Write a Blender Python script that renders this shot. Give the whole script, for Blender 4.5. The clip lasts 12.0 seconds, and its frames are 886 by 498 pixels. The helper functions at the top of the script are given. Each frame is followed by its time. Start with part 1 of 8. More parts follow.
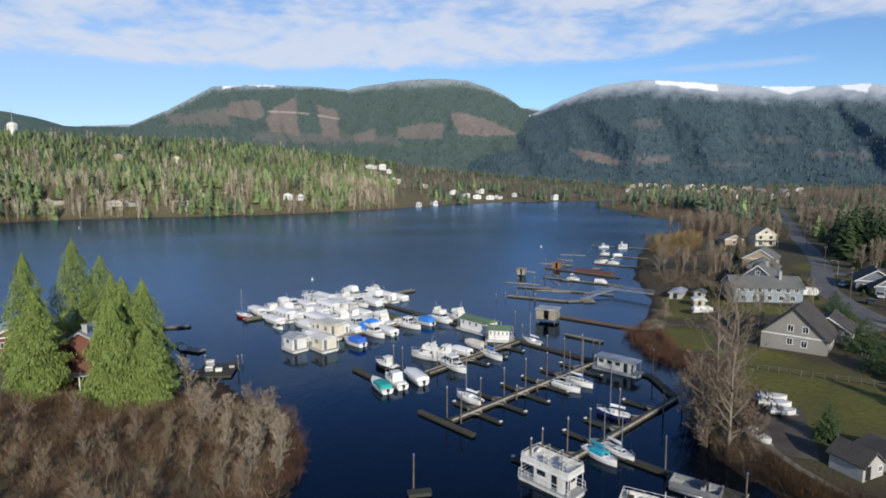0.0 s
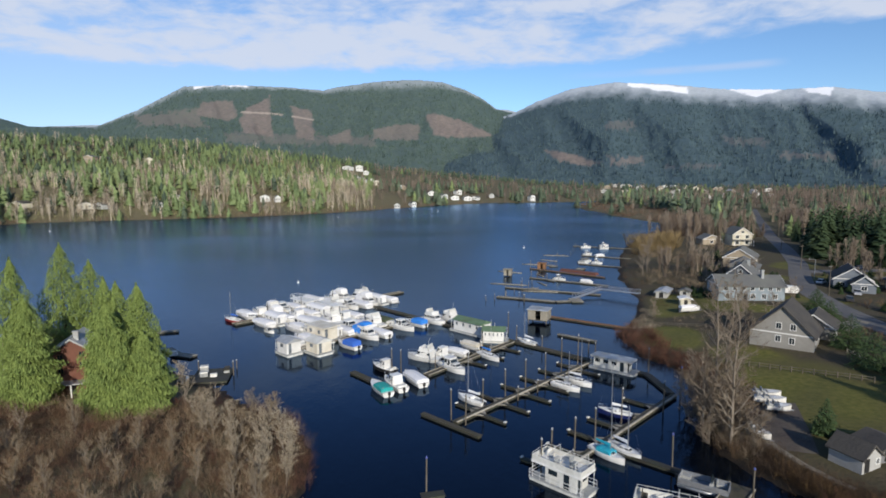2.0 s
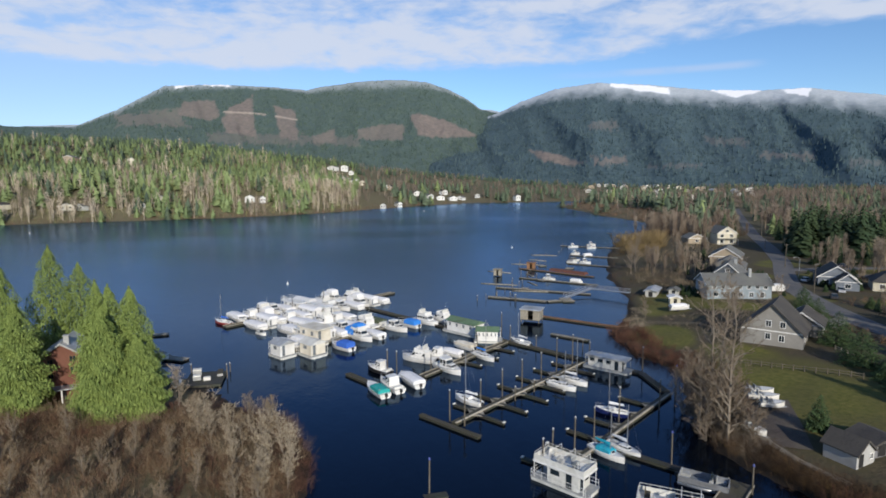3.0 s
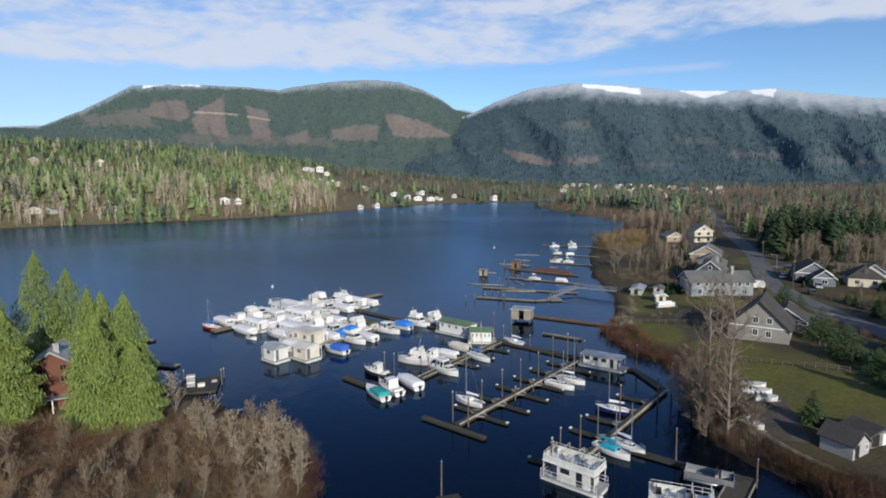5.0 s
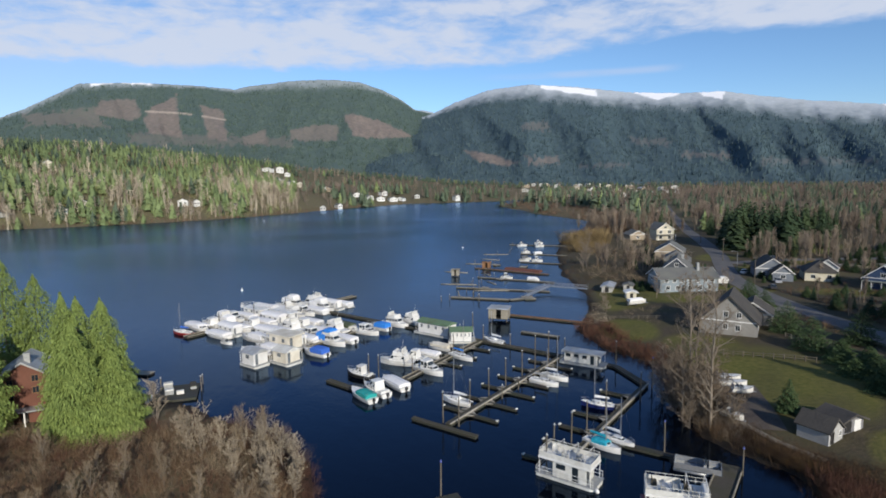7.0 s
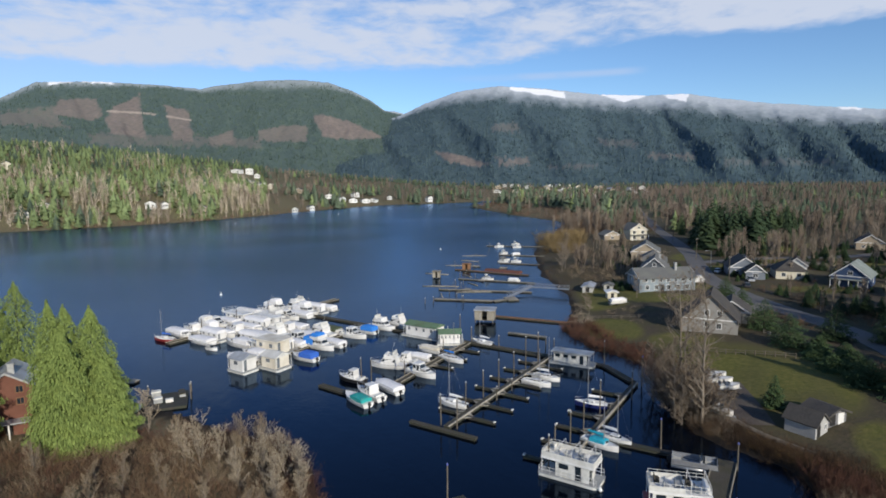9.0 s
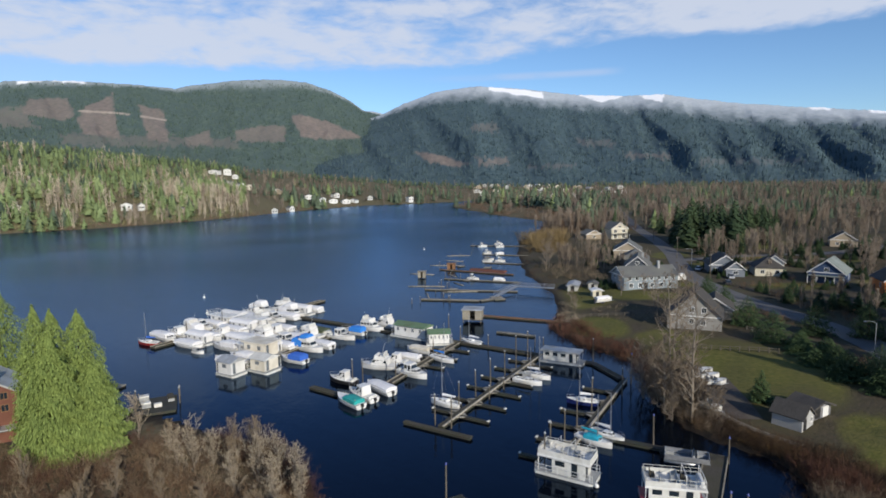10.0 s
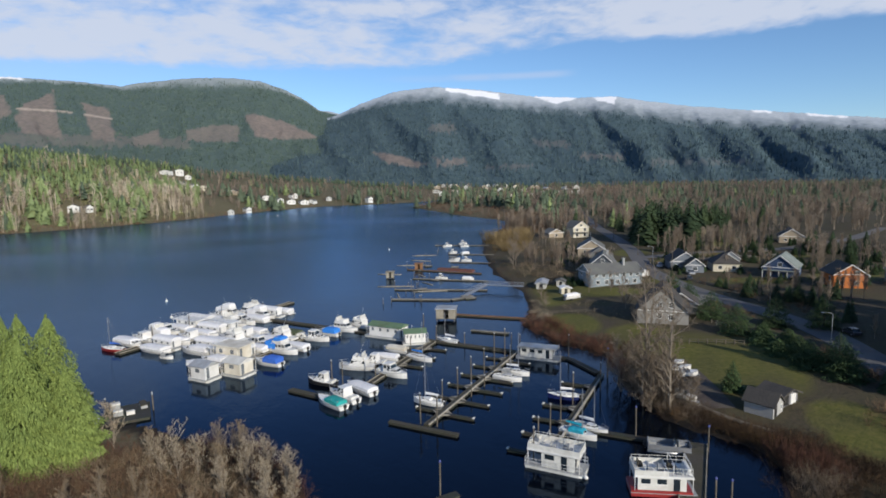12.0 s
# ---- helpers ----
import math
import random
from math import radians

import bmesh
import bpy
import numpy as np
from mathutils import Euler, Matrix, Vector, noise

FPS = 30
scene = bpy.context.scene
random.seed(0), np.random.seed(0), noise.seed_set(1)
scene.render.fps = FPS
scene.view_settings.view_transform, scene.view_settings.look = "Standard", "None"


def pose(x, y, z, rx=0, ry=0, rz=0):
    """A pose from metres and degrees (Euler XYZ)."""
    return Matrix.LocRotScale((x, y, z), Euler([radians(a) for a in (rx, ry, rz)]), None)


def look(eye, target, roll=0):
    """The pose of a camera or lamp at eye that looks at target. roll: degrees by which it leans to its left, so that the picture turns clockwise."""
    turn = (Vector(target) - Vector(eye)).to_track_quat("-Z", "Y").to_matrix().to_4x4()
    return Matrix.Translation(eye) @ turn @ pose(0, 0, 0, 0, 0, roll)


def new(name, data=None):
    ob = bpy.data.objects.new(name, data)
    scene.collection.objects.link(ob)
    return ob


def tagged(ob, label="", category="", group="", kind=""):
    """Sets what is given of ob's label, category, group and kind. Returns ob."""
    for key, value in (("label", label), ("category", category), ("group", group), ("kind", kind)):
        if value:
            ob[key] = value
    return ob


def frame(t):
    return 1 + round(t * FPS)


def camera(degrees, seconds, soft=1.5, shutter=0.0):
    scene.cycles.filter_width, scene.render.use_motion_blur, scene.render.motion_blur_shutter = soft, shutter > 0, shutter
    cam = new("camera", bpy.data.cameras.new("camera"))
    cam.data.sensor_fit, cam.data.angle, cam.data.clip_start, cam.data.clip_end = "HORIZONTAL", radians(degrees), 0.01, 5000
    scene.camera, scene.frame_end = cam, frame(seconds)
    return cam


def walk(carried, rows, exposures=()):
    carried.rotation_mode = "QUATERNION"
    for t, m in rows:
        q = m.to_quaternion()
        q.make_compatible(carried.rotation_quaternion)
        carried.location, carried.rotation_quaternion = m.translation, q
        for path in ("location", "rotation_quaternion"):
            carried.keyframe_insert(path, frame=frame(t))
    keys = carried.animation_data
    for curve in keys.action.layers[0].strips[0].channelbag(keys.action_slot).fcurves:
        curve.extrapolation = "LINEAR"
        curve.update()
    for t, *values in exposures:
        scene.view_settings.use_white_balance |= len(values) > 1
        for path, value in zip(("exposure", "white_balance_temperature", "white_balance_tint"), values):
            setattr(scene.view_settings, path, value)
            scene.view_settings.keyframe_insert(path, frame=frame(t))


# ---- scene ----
cam = camera(75.1, 12.0, 1.75)
PATH = [
    (0, (-6.781, 0.442, 36.6), (-6.683, 2.424, 36.354), 0.0),
    (0.5, (-7.889, 0.417, 36.616), (-7.762, 2.398, 36.371), -0.0),
    (1, (-8.952, 0.487, 36.668), (-8.802, 2.466, 36.423), -0.0),
    (1.5, (-9.953, 0.658, 36.71), (-9.786, 2.636, 36.466), -0.0),
    (2, (-10.963, 0.773, 36.716), (-10.78, 2.75, 36.474), -0.1),
    (2.5, (-11.951, 0.913, 36.771), (-11.741, 2.887, 36.528), -0.2),
    (3, (-12.944, 1.086, 36.826), (-12.708, 3.057, 36.584), -0.2),
    (5, (-16.925, 1.698, 37.076), (-16.603, 3.657, 36.834), -0.5),
    (5.5, (-17.908, 1.851, 37.063), (-17.549, 3.804, 36.822), -0.5),
    (6, (-18.94, 1.993, 37.105), (-18.532, 3.936, 36.865), -0.6),
    (6.5, (-20.035, 2.16, 37.12), (-19.595, 4.096, 36.879), -0.7),
    (7, (-21.04, 2.359, 37.141), (-20.585, 4.292, 36.899), -0.7),
    (9, (-24.974, 3.091, 37.585), (-24.42, 4.997, 37.345), -0.8),
    (9.5, (-25.94, 3.272, 37.644), (-25.36, 5.171, 37.404), -0.9),
    (10, (-26.933, 3.516, 37.66), (-26.312, 5.402, 37.419), -1.0),
    (10.5, (-27.855, 3.777, 37.624), (-27.216, 5.657, 37.383), -1.0),
    (11, (-28.788, 4.124, 37.564), (-28.123, 5.995, 37.323), -1.0),
    (11.5, (-29.714, 4.426, 37.499), (-28.999, 6.279, 37.257), -1.1),
    (12, (-30.714, 4.722, 37.447), (-29.956, 6.557, 37.205), -1.1),
]
walk(cam, [(t, look(eye, target, roll)) for t, eye, target, roll in PATH], [(0.0, 0.07), (12.0, 0.01)])

# ---- light and sky ----
SUN_AZ, SUN_EL = 171.0, 22.0          # compass bearing from +y, and height, in degrees
world = bpy.data.worlds.new("winter_sky")
scene.world = world
world.use_nodes = True


def sky_nodes():
    nt = world.node_tree
    nt.nodes.clear()
    N, L = nt.nodes.new, nt.links.new
    sky = N("ShaderNodeTexSky")
    sky.sky_type, sky.sun_disc = "NISHITA", False
    sky.sun_elevation, sky.sun_rotation = radians(SUN_EL), radians(SUN_AZ)
    sky.air_density, sky.dust_density, sky.ozone_density, sky.altitude = 1.0, 0.0, 4.0, 600
    co = N("ShaderNodeTexCoord")
    sep = N("ShaderNodeSeparateXYZ")
    L(co.outputs["Generated"], sep.inputs[0])

    def op(kind, a, b=None, clamp=False):
        n = N("ShaderNodeMath")
        n.operation, n.use_clamp = kind, clamp
        for i, v in enumerate((a, b)):
            if v is None:
                continue
            if isinstance(v, (int, float)):
                n.inputs[i].default_value = v
            else:
                L(v, n.inputs[i])
        return n.outputs[0]

    # bearing and height of the direction, in degrees
    az = op("MULTIPLY", op("ARCTAN2", sep.outputs[0], sep.outputs[1]), 57.2958)
    el = op("MULTIPLY", op("ARCSINE", sep.outputs[2]), 57.2958)

    def noisy(sx, sy, detail, rough, warp):
        comb = N("ShaderNodeCombineXYZ")
        L(op("MULTIPLY", az, 1 / sx), comb.inputs[0])
        L(op("MULTIPLY", op("ADD", el, op("MULTIPLY", az, -0.008)), 1 / sy), comb.inputs[1])
        comb.inputs[2].default_value = sx * 0.37
        n = N("ShaderNodeTexNoise")
        n.inputs["Scale"].default_value, n.inputs["Detail"].default_value = 1.0, detail
        n.inputs["Roughness"].default_value, n.inputs["Distortion"].default_value = rough, warp
        L(comb.outputs[0], n.inputs["Vector"])
        return n.outputs[0]

    def between(v, a0, a1, b0=0.0, b1=1.0):
        n = N("ShaderNodeMapRange")
        n.interpolation_type = "SMOOTHSTEP"
        for i, k in enumerate((a0, a1, b0, b1)):
            n.inputs[i + 1].default_value = k
        L(v, n.inputs[0])
        return n.outputs[0]

    broad, fine = noisy(15.0, 3.4, 3, 0.45, 0.35), noisy(5.5, 1.5, 4, 0.5, 0.5)
    # a long sheet of thin cloud with a ragged lower edge that climbs towards the east, and clear sky far above it
    edge = op("ADD", between(az, -35.0, 8.0, 9.1, 10.1), between(az, 8.0, 44.0, 0.0, 1.7))
    low = between(op("SUBTRACT", el, edge), -1.0, 1.2, -0.34, 0.20)
    top = op("ADD", between(el, 12.9, 15.0, 0.0, -0.08), op("MULTIPLY", between(az, 36.0, 46.0, 0.0, 0.07), between(el, 10.6, 12.2)))
    gone = between(el, 18.0, 25.0, 0.0, -0.5)
    rift = op("MULTIPLY", between(az, 26.0, 34.0), between(az, 48.0, 40.0))
    thin = op("MULTIPLY", rift, -0.05)
    puffs = op("MULTIPLY", op("SUBTRACT", noisy(2.6, 1.0, 4, 0.6, 0.4), 0.5), 0.42)
    dens = op("ADD", puffs, op("ADD", op("ADD", op("MULTIPLY", broad, 0.50), op("MULTIPLY", fine, 0.56)), op("ADD", op("ADD", low, top), op("ADD", gone, thin))))
    sheet = between(dens, 0.40, 0.80)
    # one narrow streak below the sheet, and a pale veil in the west
    off = op("SUBTRACT", op("SUBTRACT", el, 9.55), op("MULTIPLY", op("SUBTRACT", az, 27.0), 0.004))
    line = op("MULTIPLY", between(op("ABSOLUTE", off), 0.50, 0.05), op("MULTIPLY", between(az, 15.0, 27.0), between(az, 36.0, 33.0)))
    line = op("MULTIPLY", line, between(fine, 0.25, 0.55, 0.25, 0.62))
    veil = op("MULTIPLY", between(az, 12.0, -30.0, 0.0, 0.42), between(el, 20.0, 11.0))
    cover = op("MAXIMUM", op("MAXIMUM", sheet, line), veil)
    tint = N("ShaderNodeMix")
    tint.data_type = "RGBA"
    tint.inputs["A"].default_value, tint.inputs["B"].default_value = (4.2, 5.3, 7.4, 1), (5.5, 6.0, 7.1, 1)
    L(sheet, tint.inputs["Factor"])
    mix = N("ShaderNodeMix")
    mix.data_type = "RGBA"
    L(op("MULTIPLY", cover, 0.9), mix.inputs["Factor"])
    deep = N("ShaderNodeMix")
    deep.data_type, deep.blend_type = "RGBA", "MULTIPLY"
    deep.inputs["Factor"].default_value, deep.inputs["B"].default_value = 1.0, (0.99, 1.07, 1.17, 1)
    L(sky.outputs[0], deep.inputs["A"])
    L(deep.outputs["Result"], mix.inputs["A"])
    L(tint.outputs["Result"], mix.inputs["B"])
    bg = N("ShaderNodeBackground")
    bg.inputs["Strength"].default_value = 0.113
    L(mix.outputs["Result"], bg.inputs[0])
    L(bg.outputs[0], N("ShaderNodeOutputWorld").inputs[0])


sky_nodes()
lamp = bpy.data.lights.new("sun", "SUN")
lamp.energy, lamp.angle, lamp.color = 4.5, radians(0.6), (1.0, 0.92, 0.79)
sun = new("sun", lamp)
sa, se = radians(SUN_AZ), radians(SUN_EL)
toward = Vector((math.sin(sa) * math.cos(se), math.cos(sa) * math.cos(se), math.sin(se)))
sun.matrix_world = look(toward * 300, (0, 0, 0))

# ---- materials ----


def surface(name, a, b, size=1.0, rough=0.7, bump=0.0, metal=0.0, c=None, size2=8.0, spec=0.4, rand=0.0, bsize=None, attr=None):
    """A two-scale noisy surface. a, b: colours at the fine scale; c: stains at the coarse scale; rand: tone shift from piece to piece;
    attr: (name, colour) laid over by a vertex attribute."""
    m = bpy.data.materials.new(name)
    m.use_nodes = True
    nt = m.node_tree
    N, L = nt.nodes.new, nt.links.new
    bsdf = nt.nodes["Principled BSDF"]
    geo = N("ShaderNodeNewGeometry")

    def noisy(sz, detail=4):
        n = N("ShaderNodeTexNoise")
        n.inputs["Scale"].default_value, n.inputs["Detail"].default_value = 1.0 / sz, detail
        L(geo.outputs["Position"], n.inputs["Vector"])
        r = N("ShaderNodeMapRange")
        r.inputs[1].default_value, r.inputs[2].default_value = 0.32, 0.68
        L(n.outputs[0], r.inputs[0])
        return r.outputs[0], n.outputs[0]

    def mixed(f, x, y):
        n = N("ShaderNodeMix")
        n.data_type = "RGBA"
        if isinstance(f, float):
            n.inputs["Factor"].default_value = f
        else:
            L(f, n.inputs["Factor"])
        for key, v in (("A", x), ("B", y)):
            if isinstance(v, tuple):
                n.inputs[key].default_value = (*v[:3], 1)
            else:
                L(v, n.inputs[key])
        return n.outputs["Result"]

    f, _ = noisy(size)
    col = mixed(f, a, b)
    g, _ = noisy(size2, 3)
    if c:
        col = mixed(g, col, c)
    for at in (attr if isinstance(attr, list) else [attr] if attr else []):
        n = N("ShaderNodeAttribute")
        n.attribute_name = at[0]
        lay = at[1] if len(at) == 2 else mixed(f, at[1], at[2])
        col = mixed(n.outputs["Fac"], col, lay)
    if rand:
        hsv = N("ShaderNodeHueSaturation")
        r = N("ShaderNodeMapRange")
        r.inputs[3].default_value, r.inputs[4].default_value = 1 - rand, 1 + rand
        L(geo.outputs["Random Per Island"], r.inputs[0])
        L(r.outputs[0], hsv.inputs["Value"])
        L(col, hsv.inputs["Color"])
        col = hsv.outputs["Color"]
    L(col, bsdf.inputs["Base Color"])
    rr = N("ShaderNodeMapRange")
    rr.inputs[3].default_value, rr.inputs[4].default_value = max(rough - 0.08, 0.02), min(rough + 0.08, 1)
    L(g, rr.inputs[0])
    L(rr.outputs[0], bsdf.inputs["Roughness"])
    bsdf.inputs["Metallic"].default_value, bsdf.inputs["Specular IOR Level"].default_value = metal, spec
    if bump:
        h = noisy(bsize or size, 5)[1]
        n = N("ShaderNodeBump")
        n.inputs["Strength"].default_value, n.inputs["Distance"].default_value = min(bump, 1.0), (bsize or size) * 0.5
        L(h, n.inputs["Height"])
        L(n.outputs[0], bsdf.inputs["Normal"])
    return m


def glassy(name, col, rough=0.05):
    m = surface(name, col, tuple(v * 0.7 for v in col), 1.5, rough, spec=0.6)
    return m


def water_surface():
    """Deep lake water: dark blue body, a gloss that grows towards grazing view, soft wind ripples."""
    m = bpy.data.materials.new("lake_water")
    m.use_nodes = True
    nt = m.node_tree
    nt.nodes.clear()
    N, L = nt.nodes.new, nt.links.new
    geo = N("ShaderNodeNewGeometry")
    # broad cat's-paws of wind
    mp = N("ShaderNodeMapping")
    mp.inputs["Scale"].default_value = (0.006, 0.011, 1)
    L(geo.outputs["Position"], mp.inputs[0])
    paws = N("ShaderNodeTexNoise")
    paws.inputs["Scale"].default_value, paws.inputs["Detail"].default_value = 1.0, 4
    L(mp.outputs[0], paws.inputs["Vector"])
    r = N("ShaderNodeMapRange")
    r.inputs[1].default_value, r.inputs[2].default_value = 0.32, 0.68
    L(paws.outputs[0], r.inputs[0])
    sep = N("ShaderNodeSeparateXYZ")
    L(geo.outputs["Position"], sep.inputs[0])
    open_ = N("ShaderNodeMapRange")
    open_.interpolation_type = "SMOOTHSTEP"
    open_.inputs[1].default_value, open_.inputs[2].default_value, open_.inputs[3].default_value, open_.inputs[4].default_value = 70, 230, 0.30, 0.75
    L(sep.outputs[1], open_.inputs[0])
    last = None
    for sz, hgt in ((0.5, 0.05), (2.6, 0.10)):
        n = N("ShaderNodeTexNoise")
        n.inputs["Scale"].default_value, n.inputs["Detail"].default_value = 1 / sz, 3
        mm = N("ShaderNodeMapping")
        mm.inputs["Rotation"].default_value, mm.inputs["Scale"].default_value = (0, 0, 0.6), (1, 0.5, 1)
        L(geo.outputs["Position"], mm.inputs[0])
        L(mm.outputs[0], n.inputs["Vector"])
        b = N("ShaderNodeBump")
        b.inputs["Distance"].default_value = hgt
        L(open_.outputs[0], b.inputs["Strength"])
        L(n.outputs[0], b.inputs["Height"])
        if last:
            L(last, b.inputs["Normal"])
        last = b.outputs[0]
    tone = N("ShaderNodeMix")
    tone.data_type = "RGBA"
    tone.inputs["A"].default_value, tone.inputs["B"].default_value = (0.0007, 0.0014, 0.0036, 1), (0.0010, 0.0021, 0.0052, 1)
    L(r.outputs[0], tone.inputs["Factor"])
    body = N("ShaderNodeBsdfDiffuse")
    L(tone.outputs["Result"], body.inputs["Color"])
    gloss = N("ShaderNodeBsdfGlossy")
    gloss.inputs["Color"].default_value = (0.52, 0.71, 0.97, 1)
    rough = N("ShaderNodeMapRange")
    rough.inputs[3].default_value, rough.inputs[4].default_value = 0.20, 0.29
    L(r.outputs[0], rough.inputs[0])
    ruffle = N("ShaderNodeMath")
    ruffle.operation = "MULTIPLY"
    L(rough.outputs[0], ruffle.inputs[0])
    L(open_.outputs[0], ruffle.inputs[1])
    L(ruffle.outputs[0], gloss.inputs["Roughness"])
    L(last, gloss.inputs["Normal"])
    fr = N("ShaderNodeFresnel")
    fr.inputs["IOR"].default_value = 1.33
    L(last, fr.inputs["Normal"])
    mix = N("ShaderNodeMixShader")
    L(fr.outputs[0], mix.inputs[0])
    L(body.outputs[0], mix.inputs[1])
    L(gloss.outputs[0], mix.inputs[2])
    L(mix.outputs[0], N("ShaderNodeOutputMaterial").inputs["Surface"])
    return m


WATER = water_surface()
M = dict(
    gel=surface("white_gelcoat", (0.82, 0.82, 0.80), (0.70, 0.70, 0.69), 0.8, 0.3, c=(0.60, 0.59, 0.56), size2=2.5, spec=0.5),
    cream=surface("cream_paint", (0.75, 0.71, 0.61), (0.67, 0.63, 0.54), 0.8, 0.5, c=(0.55, 0.50, 0.40), size2=2.0),
    offwhite=surface("weathered_white_paint", (0.72, 0.72, 0.68), (0.58, 0.58, 0.55), 0.5, 0.6, c=(0.50, 0.49, 0.45), size2=2.0),
    grey=surface("grey_deck_paint", (0.34, 0.35, 0.35), (0.26, 0.27, 0.27), 0.4, 0.6),
    navy=surface("navy_hull_paint", (0.015, 0.025, 0.10), (0.02, 0.03, 0.13), 0.5, 0.25),
    red=surface("red_hull_paint", (0.32, 0.035, 0.03), (0.24, 0.03, 0.03), 0.5, 0.35),
    black=surface("black_trim", (0.02, 0.02, 0.022), (0.03, 0.03, 0.03), 0.5, 0.5),
    blue=surface("blue_boat_canvas", (0.035, 0.24, 0.72), (0.03, 0.19, 0.60), 0.4, 0.8, 0.3, bsize=0.5),
    navycloth=surface("royal_blue_canvas", (0.045, 0.15, 0.58), (0.035, 0.12, 0.47), 0.4, 0.8, 0.3, bsize=0.5),
    teal=surface("teal_boat_canvas", (0.02, 0.34, 0.32), (0.02, 0.27, 0.26), 0.4, 0.8, 0.3, bsize=0.5),
    cyan=surface("turquoise_sail_cover", (0.02, 0.38, 0.50), (0.02, 0.30, 0.42), 0.4, 0.8, 0.3, bsize=0.4),
    whitecloth=surface("white_boat_canvas", (0.78, 0.78, 0.78), (0.68, 0.68, 0.70), 0.5, 0.8, 0.3, bsize=0.6),
    olive=surface("olive_boat_canvas", (0.06, 0.08, 0.045), (0.08, 0.095, 0.05), 0.5, 0.85, 0.3, bsize=0.5),
    greenroof=surface("mossy_green_roofing", (0.10, 0.19, 0.11), (0.14, 0.23, 0.14), 0.8, 0.75, c=(0.10, 0.14, 0.08), size2=2.5),
    tinroof=surface("pale_metal_roofing", (0.50, 0.52, 0.54), (0.42, 0.44, 0.46), 0.6, 0.45, metal=0.3, c=(0.34, 0.34, 0.33), size2=2.5),
    alu=surface("dull_aluminium", (0.44, 0.45, 0.47), (0.35, 0.36, 0.38), 0.4, 0.4, metal=0.7),
    steel=surface("galvanised_steel", (0.42, 0.44, 0.46), (0.34, 0.35, 0.37), 0.4, 0.5, metal=0.6),
    glass=glassy("dark_window_glass", (0.02, 0.03, 0.04)),
    dimglass=glassy("hazy_window_glass", (0.16, 0.18, 0.20), 0.15),
    deckwood=surface("weathered_dock_planking", (0.056, 0.049, 0.038), (0.080, 0.068, 0.054), 0.25, 0.85, 0.4, c=(0.058, 0.055, 0.033), size2=3.0),
    railwood=surface("sun_bleached_bull_rail", (0.36, 0.33, 0.27), (0.26, 0.238, 0.195), 0.5, 0.8, 0.2, c=(0.20, 0.18, 0.14), size2=2.0),
    palerail=surface("pale_new_bull_rail", (0.50, 0.46, 0.38), (0.38, 0.35, 0.29), 0.5, 0.8, 0.2, c=(0.32, 0.29, 0.23), size2=2.0),
    wetwood=surface("dark_wet_float_timber", (0.030, 0.026, 0.022), (0.05, 0.042, 0.034), 0.4, 0.7, 0.3, c=(0.04, 0.045, 0.03), size2=2.0),
    rustwood=surface("orange_brown_dock_planking", (0.26, 0.13, 0.06), (0.20, 0.10, 0.05), 0.4, 0.85, 0.3, c=(0.15, 0.09, 0.05), size2=2.5),
    pile=surface("creosoted_piling", (0.165, 0.14, 0.11), (0.11, 0.092, 0.075), 0.5, 0.85, 0.4, c=(0.08, 0.07, 0.05), size2=1.5),
    cap=surface("pale_piling_cap", (0.34, 0.35, 0.36), (0.26, 0.27, 0.28), 0.3, 0.5),
    bluecap=surface("blue_piling_cap", (0.07, 0.09, 0.30), (0.06, 0.08, 0.24), 0.3, 0.5),
    rust=surface("rust_red_dock_cover", (0.150, 0.058, 0.040), (0.095, 0.042, 0.032), 0.8, 0.85, 0.3),
)

# ---- building helpers ----


